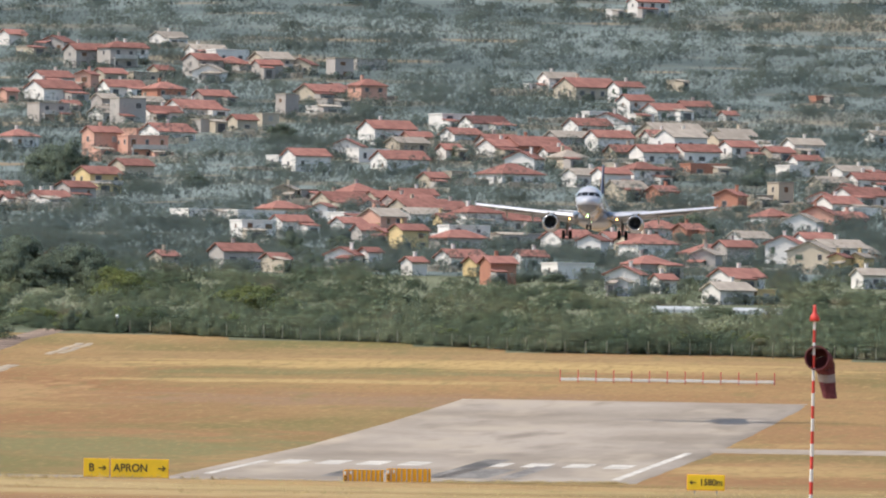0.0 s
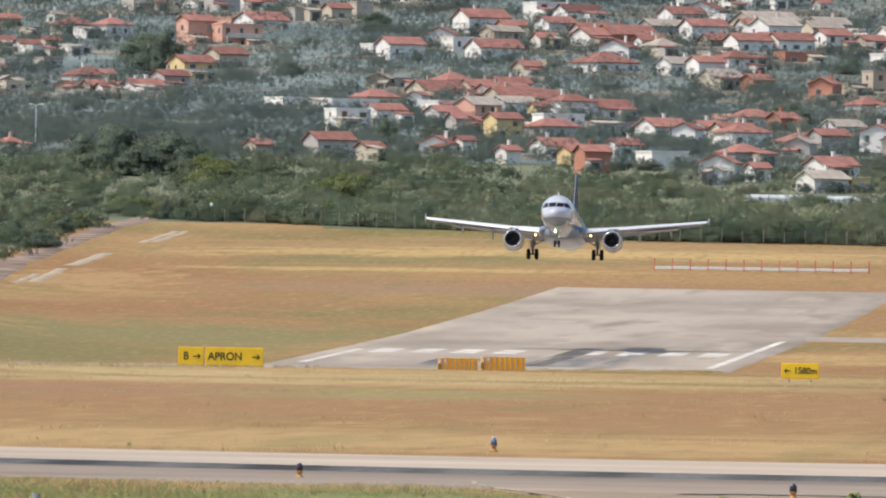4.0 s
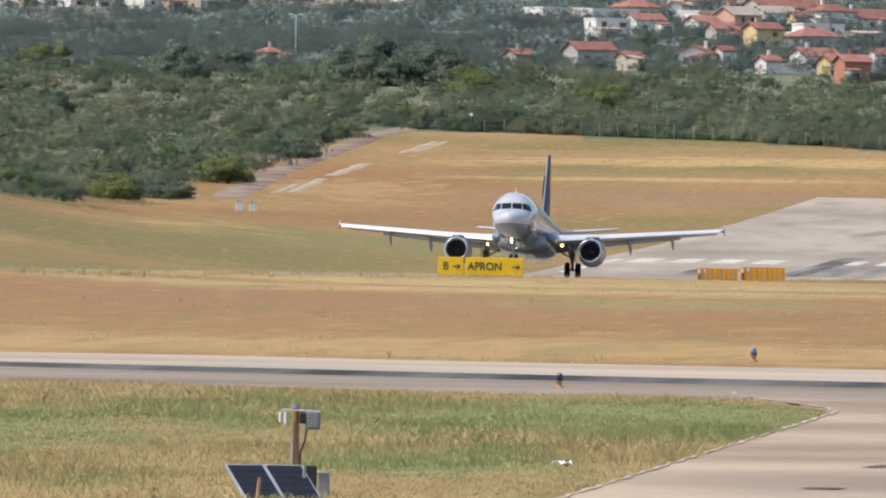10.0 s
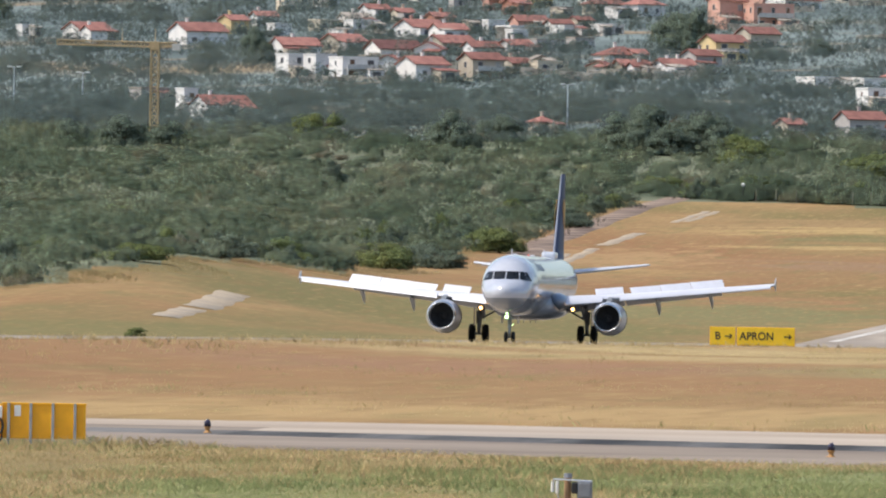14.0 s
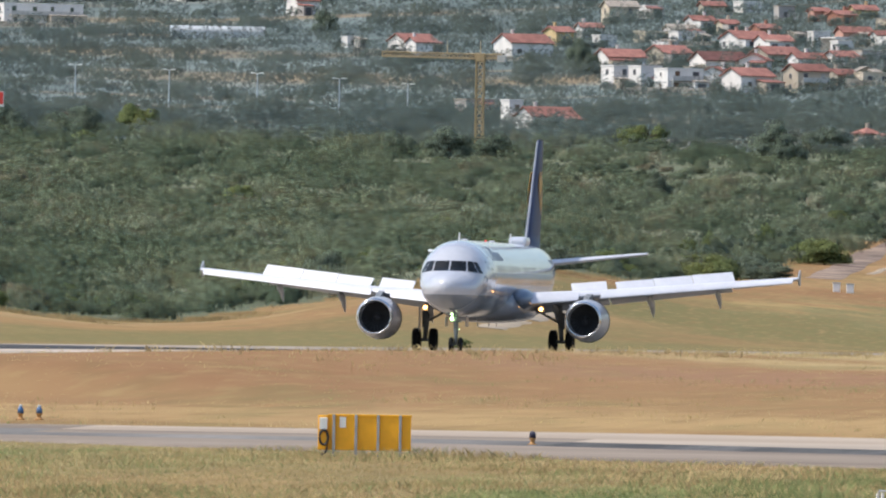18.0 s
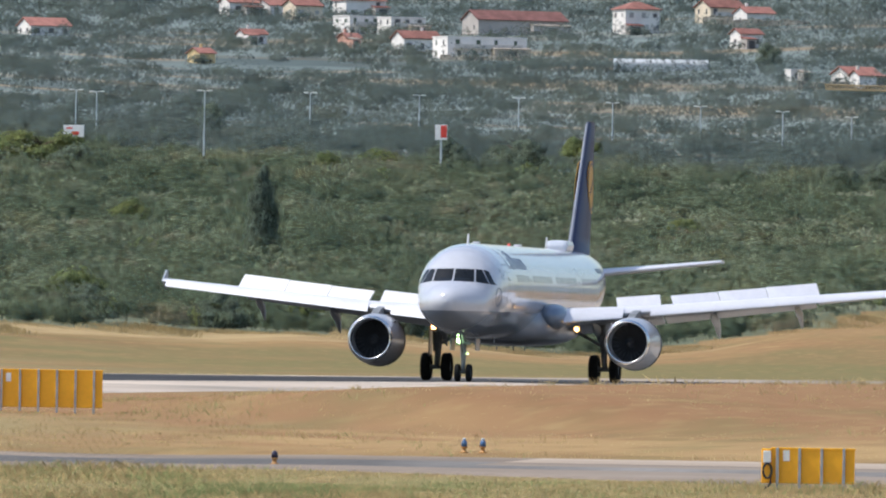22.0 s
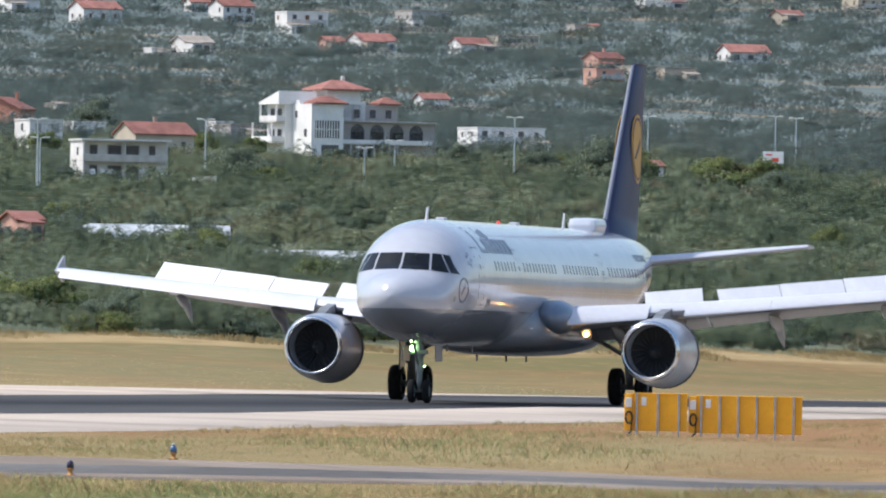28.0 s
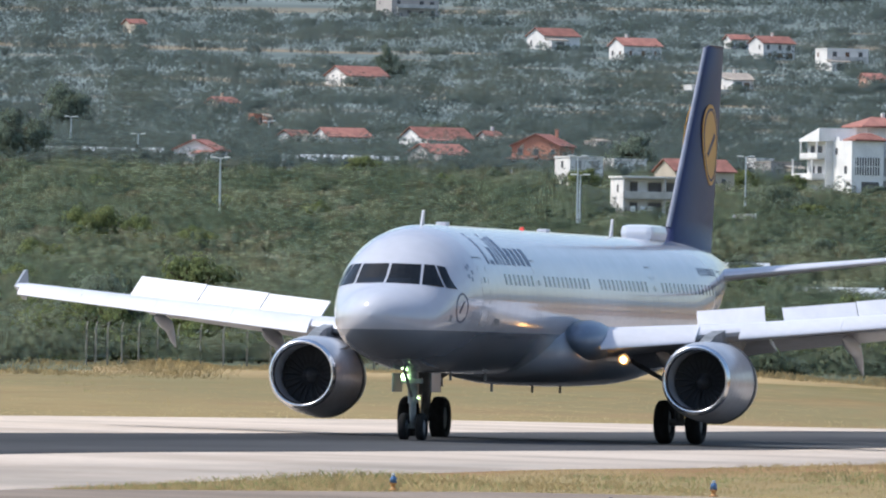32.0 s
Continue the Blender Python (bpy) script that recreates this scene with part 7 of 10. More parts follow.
def edge_lamp(x, y, kind):
    """A taxiway edge lamp on its base."""
    z = float(ground(x, y)) + 0.03
    words = {"dark": "dark domed taxiway lamp on an orange base", "blue": "blue taxiway edge lamp with a pale cap"}[kind]
    root = empty("edge_lamp", pose(x, y, z) @ Matrix.Scale(0.78, 4), words, "airfield lamp", "taxiway edge lamps")
    bm = bmesh.new()
    up = Matrix.Rotation(radians(90), 4, "X")
    add_spin(bm, [(0.0, 0.13), (0.03, 0.13), (0.05, 0.07), (0.14, 0.06), (0.17, 0.10), (0.19, 0.10)], up, 16, close=True)
    part("base", bm, LAMP_BASE, root)
    bm = bmesh.new()
    add_spin(bm, [(0.19, 0.095), (0.30, 0.09), (0.36, 0.065), (0.39, 0.02)], up, 16, close=True)
    part("dome", bm, LENS_DARK if kind == "dark" else LENS_BLUE, root)
    if kind == "blue":
        bm = bmesh.new()
        add_spin(bm, [(0.385, 0.05), (0.41, 0.055), (0.44, 0.03)], up, 12, close=True)
        part("cap", bm, LAMP_GREY, root)
    return root


cloth = []


def windsock():
    x, y = -15.0, 449.7
    z = float(ground(x, y))
    root = empty("windsock", pose(x, y, z, 0, 0.3, 0), "hanging faded red and white windsock on a banded mast", "windsock")
    top = 7.45 - z
    n = 16
    for k in range(n):
        bm = bmesh.new()
        add_tube(bm, (0, 0, k * (top - 0.3) / n), (0, 0, (k + 1) * (top - 0.3) / n), 0.058 - 0.0012 * k, sides=12)
        part("mast_band", bm, (POST_RED, POST_WHITE)[k % 2], root)
    bm = bmesh.new()
    up = Matrix.Translation((0, 0, top - 0.42)) @ Matrix.Rotation(radians(90), 4, "X")
    add_spin(bm, [(0, 0.13), (0.05, 0.16), (0.16, 0.13), (0.26, 0.06), (0.40, 0.055), (0.50, 0.03)], up, 14, close=True)
    part("obstacle_lamp", bm, POST_RED, root, "red obstruction lamp")
    # mouth ring and the limp cloth, in bands
    hub = top - 1.55
    bm = bmesh.new()
    for k in range(24):
        a, b = k * math.tau / 24, (k + 1) * math.tau / 24
        add_tube(bm, (0.10 + 0.36 * math.cos(a), -0.1, hub + 0.36 * math.sin(a)), (0.10 + 0.36 * math.cos(b), -0.1, hub + 0.36 * math.sin(b)), 0.025, sides=6, caps=False)
    part("hoop", bm, SOCK_RED, root)
    path = [(0.10, -0.08, hub, 0.36, 0), (0.20, 0.28, hub - 0.02, 0.35, 12), (0.30, 0.52, hub - 0.16, 0.31, 40), (0.36, 0.62, hub - 0.42, 0.27, 68),
            (0.41, 0.66, hub - 0.70, 0.25, 78), (0.46, 0.68, hub - 0.96, 0.22, 82), (0.50, 0.69, hub - 1.22, 0.20, 85)]
    for k in range(len(path) - 1):
        bm = bmesh.new()
        rings = []
        for u in (0.0, 0.5, 1.0):
            px, py, pz, r, tl = [lerp(a, b, u) for a, b in zip(path[k], path[k + 1])]
            m = Matrix.Translation((px, py, pz)) @ Matrix.Rotation(radians(-tl), 4, "X")
            rings.append([bm.verts.new(m @ Vector(((r + 0.025 * math.sin(5 * a + k + u)) * math.cos(a), 0, (r * 0.92 + 0.02 * math.sin(3 * a + 2 * k)) * math.sin(a)))) for a in np.linspace(0, math.tau, 24, endpoint=False)])
        for p, q in zip(rings, rings[1:]):
            for i in range(24):
                bm.faces.new((p[i], p[(i + 1) % 24], q[(i + 1) % 24], q[i])).smooth = True
        cloth.append((part("cloth_band", bm, (SOCK_RED, SOCK_RED, SOCK_RED, SOCK_WHITE, SOCK_RED, SOCK_RED)[k], root), hub))


def weather_post():
    """A timber post with instrument boxes, and two solar panels before it."""
    x, y = -18.9, 204.1
    z = float(ground(x, y))
    top = 0.24 - z
    root = empty("instrument_post", pose(x, y, z, 0, 0, 4), "weathered timber post with grey boxes on an arm", "instrument post")
    bm = bmesh.new()
    add_tube(bm, (0, 0, -0.2), (0, 0, top - 0.04), 0.058, 0.05, 14)
    part("post", bm, TIMBER, root)
    bm = bmesh.new()
    add_tube(bm, (0, 0, top - 0.06), (0, 0, top), 0.062, 0.055)
    part("cap", bm, BOX_GREY, root)
    bm = bmesh.new()
    add_tube(bm, (-0.20, -0.08, top - 0.085), (0.34, -0.08, top - 0.105), 0.014)
    add_tube(bm, (-0.20, -0.08, top - 0.085), (-0.20, -0.08, top - 0.26), 0.014)
    part("arm", bm, ALU, root, "pale metal arm")
    bm = bmesh.new()
    add_box(bm, (0.24, -0.06, top - 0.23), (0.21, 0.13, 0.26), 0.03)
    enc = part("enclosure", bm, BOX_GREY, root, "grey instrument box")
    bm = bmesh.new()
    add_box(bm, (0.24, -0.13, top - 0.23), (0.16, 0.012, 0.20), 0.01)
    part("lid", bm, BOX_GREY, enc)
    bm = bmesh.new()
    add_box(bm, (0.10, -0.08, top - 0.20), (0.09, 0.10, 0.16), 0.02)
    part("bracket", bm, CABLE, root)
    bm = bmesh.new()
    add_tube(bm, (-0.145, -0.08, top - 0.11), (-0.145, -0.08, top - 0.28), 0.025)
    add_tube(bm, (-0.215, -0.08, top - 0.12), (-0.215, -0.08, top - 0.26), 0.02)
    part("sensor", bm, LABEL_WHITE, root, "white sensor tube")
    for pts, r in ((((-0.145, -0.08, top - 0.28), (-0.10, -0.07, top - 0.42), (-0.05, -0.06, top - 0.55), (-0.05, -0.06, top - 0.85)), 0.012),
                   (((0.16, -0.08, top - 0.34), (0.13, -0.08, top - 0.52), (0.07, -0.06, top - 0.68), (0.06, -0.06, top - 0.95)), 0.016)):
        bm = bmesh.new()
        add_pipe(bm, pts, r)
        part("cable", bm, CABLE if r > 0.014 else ALU, root)
    px, py = -18.75, 200.6
    pz = float(ground(px, py))
    base = empty("solar_array", pose(px, py, pz, 0, 0, 4), "two dark solar panels in an aluminium frame", "solar panel")
    tilt = Matrix.Translation((-0.27, 0, 0.485)) @ Matrix.Rotation(radians(28), 4, "Z") @ Matrix.Rotation(radians(35), 4, "X")
    for k in (-1, 1):
        bm = bmesh.new()
        add_box(bm, (k * 0.295, -0.7, 0), (0.585, 1.4, 0.03), 0.004, m=tilt)
        frame_ = part("panel_frame", bm, ALU, base, "aluminium panel frame")
        bm = bmesh.new()
        for i in range(4):
            for j in range(9):
                add_box(bm, (k * 0.295 + (i - 1.5) * 0.134, -0.7 + (j - 4) * 0.15, 0.018), (0.130, 0.143, 0.006), m=tilt)
        part("cell_sheet", bm, CELL, frame_, "dark solar cells")
    for q in (-0.35, 0.3):
        bm = bmesh.new()
        add_tube(bm, (q, 0.02, -0.1), (q, 0.02, 0.5), 0.025)
        part("leg", bm, GALVANISED, base)
    bx = empty("battery_box", pose(-18.45, 203.6, z, 0, 0, 4), "grey steel battery box beside the solar panels", "cabinet")
    bm = bmesh.new()
    add_box(bm, (0, 0, 0.13), (0.16, 0.22, 0.36), 0.02)
    part("body", bm, BOX_GREY, bx)
    bm = bmesh.new()
    add_box(bm, (0.01, 0, 0.32), (0.19, 0.25, 0.03), 0.008)
    part("lid", bm, GALVANISED, bx)
    bm = bmesh.new()
    add_box(bm, (-0.20, 0.05, 0.19), (0.20, 0.16, 0.46), 0.02)
    part("rear_box", bm, CABLE, bx, "dark box behind the grey one")
    st = empty("timber_stake", pose(-19.0, 199.6, pz, 0, 6, 0), "short weathered timber stake", "stake")
    bm = bmesh.new()
    add_tube(bm, (0, 0, -0.1), (0, 0, 0.33), 0.03, 0.025, 10)
    part("stake", bm, TIMBER, st)


def localizer():
    """The landing beam's aerial array behind the runway's end: red posts with white dipoles along a beam."""
    y = 2225.0
    xs = np.linspace(-112.5, -80.0, 13)
    z = float(ground(-100, y))
    root = empty("localizer_array", pose(0, y, z), "long row of red and white landing-beam aerials", "aerial array")
    for x in xs:
        bm = bmesh.new()
        add_box(bm, (x, 0, 0.75), (0.17, 0.17, 2.3), 0.02)
        part("aerial_post", bm, FADED_RED, root, "faded red post")
    for k in range(12):
        bm = bmesh.new()
        add_box(bm, ((xs[k] + xs[k + 1]) / 2, -0.25, 0.45 + 0.06 * (k % 2)), (2.55, 0.3, 0.42), 0.05)
        part("dipole_box", bm, POST_WHITE, root, "white dipole housing")


def street_mast(x, y, h):
    z = float(ground(x, y))
    root = empty("mast_lamp", pose(x, y, z), "tall grey steel lamp mast with two heads", "street lamp", "street lamps")
    bm = bmesh.new()
    add_tube(bm, (0, 0, -1), (0, 0, h), 0.17, 0.09, 10)
    part("pole", bm, BLUE_GREY, root)
    for q in (-1, 1):
        bm = bmesh.new()
        add_tube(bm, (0, 0, h - 0.05), (q * 0.8, 0, h + 0.1), 0.05, sides=6)
        add_box(bm, (q * 1.05, 0, h + 0.1), (0.9, 0.4, 0.18), 0.04)
        part("lamp_head", bm, LABEL_WHITE, root)


def crane():
    x, y = -349.3, 2875.0
    z = float(ground(x, y))
    top = 58.2 - z
    root = empty("tower_crane", pose(x, y, z), "pale yellow lattice tower crane over the building site", "crane")
    def lattice(name, a, b, half, bays):
        bm = bmesh.new()
        a, b = Vector(a), Vector(b)
        ax = (b - a).normalized()
        u = Vector((0, 1, 0)) if abs(ax.y) < 0.9 else Vector((1, 0, 0))
        v = ax.cross(u).normalized()
        cs = [u * half * i + v * half * j for i, j in ((-1, -1), (1, -1), (1, 1), (-1, 1))]
        for c in cs:
            add_tube(bm, a + c, b + c, 0.13, sides=6)
        for k in range(bays):
            p, q = a.lerp(b, k / bays), a.lerp(b, (k + 1) / bays)
            for i in range(4):
                add_tube(bm, p + cs[i], q + cs[(i + 1) % 4], 0.08, sides=4, caps=False)
                add_tube(bm, q + cs[i], q + cs[(i + 1) % 4], 0.07, sides=4, caps=False)
        return part(name, bm, CRANE_YELLOW, root)
    lattice("tower", (0, 0, -1), (0, 0, top - 1.2), 0.75, 10)
    lattice("jib", (0.5, 0, top - 0.6), (-19.5, 0, top - 0.3), 0.45, 12)
    lattice("counter_jib", (0, 0, top - 0.6), (4.2, 0, top - 0.5), 0.4, 4)
    bm = bmesh.new()
    add_box(bm, (0, 0, top - 0.8), (1.9, 1.6, 1.7), 0.15)
    part("cab", bm, CRANE_YELLOW, root)
    bm = bmesh.new()
    add_box(bm, (4.2, 0, top - 1.0), (1.6, 1.2, 1.4), 0.1)
    part("counterweight", bm, SLAB, root)
    for q in (0.0, -6.6):
        bm = bmesh.new()
        add_tube(bm, (q, 0, top), (q, 0, top + 2.6), 0.12, 0.05, 6)
        part("peak", bm, CRANE_YELLOW, root)


def greenhouse(x, y, w, d, bays, turn, high=1.0):
    z = float(ground(x, y))
    if y < 2000:
        houses.append((x, y, w / 2))
    root = empty("greenhouse", pose(x, y, z, 0, 0, turn), "long low greenhouse with pale plastic tunnels", "greenhouse", "greenhouses")
    b = d / bays
    for k in range(bays):
        bm = bmesh.new()
        n = 8
        arc = [(-d / 2 + (k + 0.5 - 0.5 * math.cos(math.pi * i / n)) * b, (0.9 + 1.3 * math.sin(math.pi * i / n)) * high) for i in range(n + 1)]
        arc = [(arc[0][0], -1.0)] + arc + [(arc[-1][0], -1.0)]
        ring = [[bm.verts.new((s * w / 2, p, q)) for p, q in arc] for s in (-1, 1)]
        for i in range(len(arc) - 1):
            bm.faces.new((ring[0][i], ring[0][i + 1], ring[1][i + 1], ring[1][i]))
        bm.faces.new(ring[0])
        bm.faces.new(ring[1][::-1])
        bmesh.ops.recalc_face_normals(bm, faces=bm.faces)
        part("tunnel", bm, PLASTIC, root)
    return root


def billboard(x, y, z, w, h, mast, red):
    root = empty("roadside_board", pose(x, y, z), "white roadside board with red patches on a mast", "billboard")
    bm = bmesh.new()
    add_box(bm, (0, 0, h / 2), (w, 0.35, h), 0.05)
    board = part("board", bm, BILLBOARD, root)
    for a, b, c, d in red:
        bm = bmesh.new()
        add_box(bm, (a * w, -0.19, b * h), (c * w, 0.03, d * h), 0.005)
        part("red_patch", bm, POST_RED, board, "plain red patch")
    bm = bmesh.new()
    add_tube(bm, (0, 0.1, -mast), (0, 0.1, 0.1), 0.2, sides=8)
    part("mast", bm, BLUE_GREY, root)


def villa():
    """The large white villa: a tower between stacked balconies and an arcaded wing, under low red hip roofs."""
    x, y = -595.5, 2778.0
    z = float(ground(x, y)) - 0.3
    root = empty("villa", pose(x, y, z, 0, 0, 40), "large white four-storey villa with red hip roofs, balconies and an arcade", "house")
    houses.append((x, y, 12))
    houses.append((x + 14, y + 6, 12))
    white = wall_paint("villa_white_render", (0.82, 0.79, 0.76))

    def block(x0, x1, y0, y1, z0, z1, mat=None, name="wing", label=""):
        bm = bmesh.new()
        add_box(bm, ((x0 + x1) / 2, (y0 + y1) / 2, (z0 + z1) / 2), (x1 - x0, y1 - y0, z1 - z0), 0.05)
        return part(name, bm, mat or white, root, label)

    def hip(cx, cy, w, d, z0, h):
        bm = bmesh.new()
        W, D, r = w / 2, d / 2, max(0.4, (w - d) / 2)
        vs = [bm.verts.new((cx + a, cy + b, z0 + c)) for a, b, c in ((-W, -D, 0), (W, -D, 0), (W, D, 0), (-W, D, 0), (-r, 0, h), (r, 0, h), (-W, -D, -0.3), (W, -D, -0.3), (W, D, -0.3), (-W, D, -0.3))]
        for q in ((0, 1, 5, 4), (1, 2, 5), (2, 3, 4, 5), (3, 0, 4), (6, 7, 1, 0), (7, 8, 2, 1), (8, 9, 3, 2), (9, 6, 0, 3), (9, 8, 7, 6)):
            bm.faces.new([vs[i] for i in q])
        part("roof", bm, ROOFS["r"], root)

    # the tower, with a small lean-to roof and the top storey under the main roof
    block(0, 7, -6, 2, -3, 10.2, name="tower")
    hip(4, -4.2, 7.4, 5.0, 10.5, 1.3)
    block(0.4, 15, 0, 7, 2, 11.0)
    block(6.6, 14, 0.2, 6.2, 11.0, 13.0)
    hip(10.2, 3, 11.0, 8.6, 13.3, 1.8)
    block(11.5, 12.1, 3.4, 4.0, 14.4, 15.9, name="chimney")
    # balconies on the sunny side
    block(-1.5, 4, 2, 9.5, -3, 10.2)
    bm = bmesh.new()
    vs = [[bm.verts.new((q, a, b)) for a, b in ((9.9, 10.1), (1.6, 10.1), (1.6, 12.7), (9.9, 10.5))] for q in (-3.2, 5.0)]
    bm.faces.new(vs[0])
    bm.faces.new(vs[1][::-1])
    for k in range(4):
        bm.faces.new((vs[0][k], vs[1][k], vs[1][(k + 1) % 4], vs[0][(k + 1) % 4]))
    bmesh.ops.recalc_face_normals(bm, faces=bm.faces)
    part("gable_wing", bm, white, root)
    for zc, x0, y1 in ((2.9, -4.2, 11.0), (6.9, -3.2, 9.6)):
        block(x0, -1.5, 2.4, y1, zc - 0.3, zc, SLAB, "balcony_slab")
        block(x0, x0 + 0.14, 2.4, y1, zc, zc + 1.0, white, "balcony_parapet")
        block(x0, -1.5, 2.4, 2.54, zc, zc + 1.0, white, "balcony_parapet")
        for q in (2.6, y1 - 0.4):
            block(x0 + 0.02, x0 + 0.3, q, q + 0.3, zc + 1.0, 10.1 if zc > 6 else 6.6, white, "balcony_post")
        for q in (4.2, 7.2):
            house_window(root, -1.53, q, zc + 1.25, 1.6, 2.2, -90)
    # the lattice front of the tower
    block(0.8, 6.2, -6.06, -5.98, 3.6, 7.0, PANE, "stair_glazing", "dark stair glazing behind a white lattice")
    for k in range(10):
        block(0.9 + k * 0.57, 1.12 + k * 0.57, -6.16, -6.02, 3.6, 7.0, white, "lattice_bar")
    block(0.6, 6.4, -6.18, -6.0, 5.2, 5.4, white, "lattice_bar")
    # a dark pane on the wall stands in for shade in the opening
    block(2.2, 6.0, -6.06, -5.98, -0.6, 2.3, PANE, "gateway", "dark plate standing in for shade in the ground floor opening")
    house_window(root, -0.03, -3.6, 4.6, 1.0, 1.4, -90)
    house_window(root, -0.03, 0.2, 8.2, 0.8, 1.2, -90)
    # the arcaded wing and its terraces
    # wing walls grey where the tower is white, shade put into their colour
    block(7, 22, 0, 7, -3, 10.4, WALLS["g"])
    hip(20, 1.2, 5.0, 4.2, 10.7, 1.3)
    block(7, 29, -3, 4, -3, 2.6, WALLS["g"])
    block(7, 29, -2.4, 4, 2.6, 6.9, WALLS["g"], "arcade")
    block(6.9, 29.2, -3.4, -2.3, 6.9, 7.15, SLAB, "terrace_slab")
    block(6.9, 29.2, -4.1, -2.4, 2.5, 2.75, SLAB, "terrace_slab")
    block(6.9, 27.5, -4.15, -4.0, 2.7, 3.5, white, "balustrade")
    # dark panes on the wall stand in for shade inside the arches
    for k in range(4):
        cx = 12.0 + k * 4.3
        bm = bmesh.new()
        add_tube(bm, (cx, -2.46, 5.0), (cx, -2.36, 5.0), 1.5, sides=28)
        add_box(bm, (cx, -2.41, 3.9), (3.0, 0.1, 2.3))
        part("arch", bm, PANE, root, "dark arched plate in place of the loggia's shaded opening")
    for k in range(7):
        block(9.6 + k * 1.7, 10.0 + k * 1.7, -4.0, -3.6, -2.0, 2.5, SLAB, "column")
        if k < 6:
            house_window(root, 10.7 + k * 1.7, -3.04, 0.4, 1.1, 2.4, 0, 2)
    for cx in (9.5, 13.0, 16.5, 20.0):
        house_window(root, cx, -0.03, 8.6, 1.3, 1.6, 0)


def balcony_house():
    """A white two-storey block of flats with deep balconies along its front."""
    x, y = -530.6, 2338.0
    z = float(ground(x, y)) - 0.2
    root = empty("house", pose(x, y, z, 0, 0, 30), "white flat-roofed house with two deep shaded balconies", "house", "hillside town")
    houses.append((x, y, 8))

    def block(x0, x1, y0, y1, z0, z1, mat, name, label=""):
        bm = bmesh.new()
        add_box(bm, ((x0 + x1) / 2, (y0 + y1) / 2, (z0 + z1) / 2), (x1 - x0, y1 - y0, z1 - z0), 0.03)
        part(name, bm, mat, root, label)

    wall = WALLS["w"]
    block(-7.4, 7.4, -1.4, 3.6, -3, 6.5, wall, "wall")
    block(-7.4, -7.1, -3.4, -1.4, -3, 6.5, wall, "end_wall")
    block(-7.7, 7.7, -3.7, 3.9, 6.5, 6.8, wall, "roof")
    block(-7.4, 7.0, -3.5, -1.4, 3.1, 3.35, SLAB, "balcony_slab")
    block(-7.4, 7.0, -3.55, -3.43, 3.35, 4.3, SLAB, "balcony_parapet", "grey concrete parapet")
    block(-7.4, 7.0, -3.5, -1.4, -3, 0.25, SLAB, "terrace")
    for q in (-0.3, 6.8):
        block(q, q + 0.25, -3.4, -3.15, 0.25, 3.1, SLAB, "post")
        block(q, q + 0.25, -3.4, -3.15, 4.3, 6.5, SLAB, "post")
    for z0 in (1.5, 4.8):
        for cx, w in ((-5.0, 1.2), (-1.4, 2.2), (1.6, 2.2), (5.0, 1.0)):
            house_window(root, cx, -1.43, z0, w, 2.0, 0)
    for z0 in (1.6, 4.8):
        house_window(root, -7.43, -0.6, z0, 0.7, 1.2, -90)
    for q in (-5.6, -3.9, -2.6):
        bm = bmesh.new()
        add_tube(bm, (q, -2.9, 0.25), (q, -2.9, 1.3), 0.03)
        add_tube(bm, (q, -2.9, 1.0), (q, -2.9, 1.9), 0.55, 0.45, sides=10)
        part("folded_parasol", bm, LABEL_WHITE, root, "white folded parasol")


taxi_sign(-60.7, 757.6, ((1.28, "B", 1), (2.95, "APRON", 1)), 4.6, 0.92, label="yellow airfield sign lettered B and APRON with arrows")
taxi_sign(-25.1, 619.5, ((1.55, "1580m", -1),), 2.3, 0.62, label="small yellow distance sign with an arrow, in grass")
sign_back(-64.3, 1008, 2.55, 0.92, 8, 4, "orange backs of an airfield sign with steel struts")
sign_back(-61.2, 1008.2, 2.85, 0.92, 8, 4, "orange back of a longer airfield sign with struts")
sign_back(-37.85, 294.0, 1.68, 0.70, 4, 8, "orange back of a sign with four grey struts")
sign_back(-69.95, 371.4, 1.42, 0.95, 3, 10, "orange back of a short sign beside the runway")
sign_back(-67.7, 371.9, 2.72, 0.95, 6, 10, "orange back of a long sign beside the runway")
for x_, y_, kind_ in ((-21.9, 293.6, "dark"), (-20.3, 331, "blue"), (-11.4, 279, "dark"), (-36.4, 309.9, "dark"), (-50.8, 332.1, "blue"), (-50.4, 332.3, "blue"),
                      (-51.8, 311.7, "dark"), (-71.4, 290.5, "blue"), (-66.5, 298.5, "blue"), (-64.9, 282.0, "dark")):
    edge_lamp(x_, y_, kind_)
windsock()
weather_post()
localizer()
crane()
villa()
balcony_house()
for x_, y_, h_ in ((-513, 3278, 9.2), (-494, 3303, 8.6), (-465, 3251, 9.7), (-448, 3272, 8.9), (-414, 3155, 9.9), (-408, 3226, 7.9), (-541, 2855, 9.4), (-545, 3019, 10),
                   (-539, 3010, 10.1), (-479, 2793, 14.1), (-535, 3260, 9.4), (-277, 2977, 9.4), (-493, 2117, 11.5), (-525, 2377, 10), (-510, 2564, 11.1), (-534, 2575, 6),
                   (-497, 2372, 6.7), (-494, 2123, 8.7), (-551, 2130, 9.8), (-779, 2943, 5.4), (-832, 3086, 7), (-819, 3209, 5.6)):
    street_mast(x_, y_, h_)
greenhouse(-391.5, 1745, 17, 30, 4, 15)
greenhouse(-360, 1719, 27, 12, 2, 12, 0.55)
greenhouse(-428, 1768, 5.5, 20, 2, 15)
greenhouse(-794, 2950, 36, 20, 9, 14)
greenhouse(-735, 2940, 24, 20, 6, 14)
greenhouse(-517, 3700, 24, 30, 6, 8)
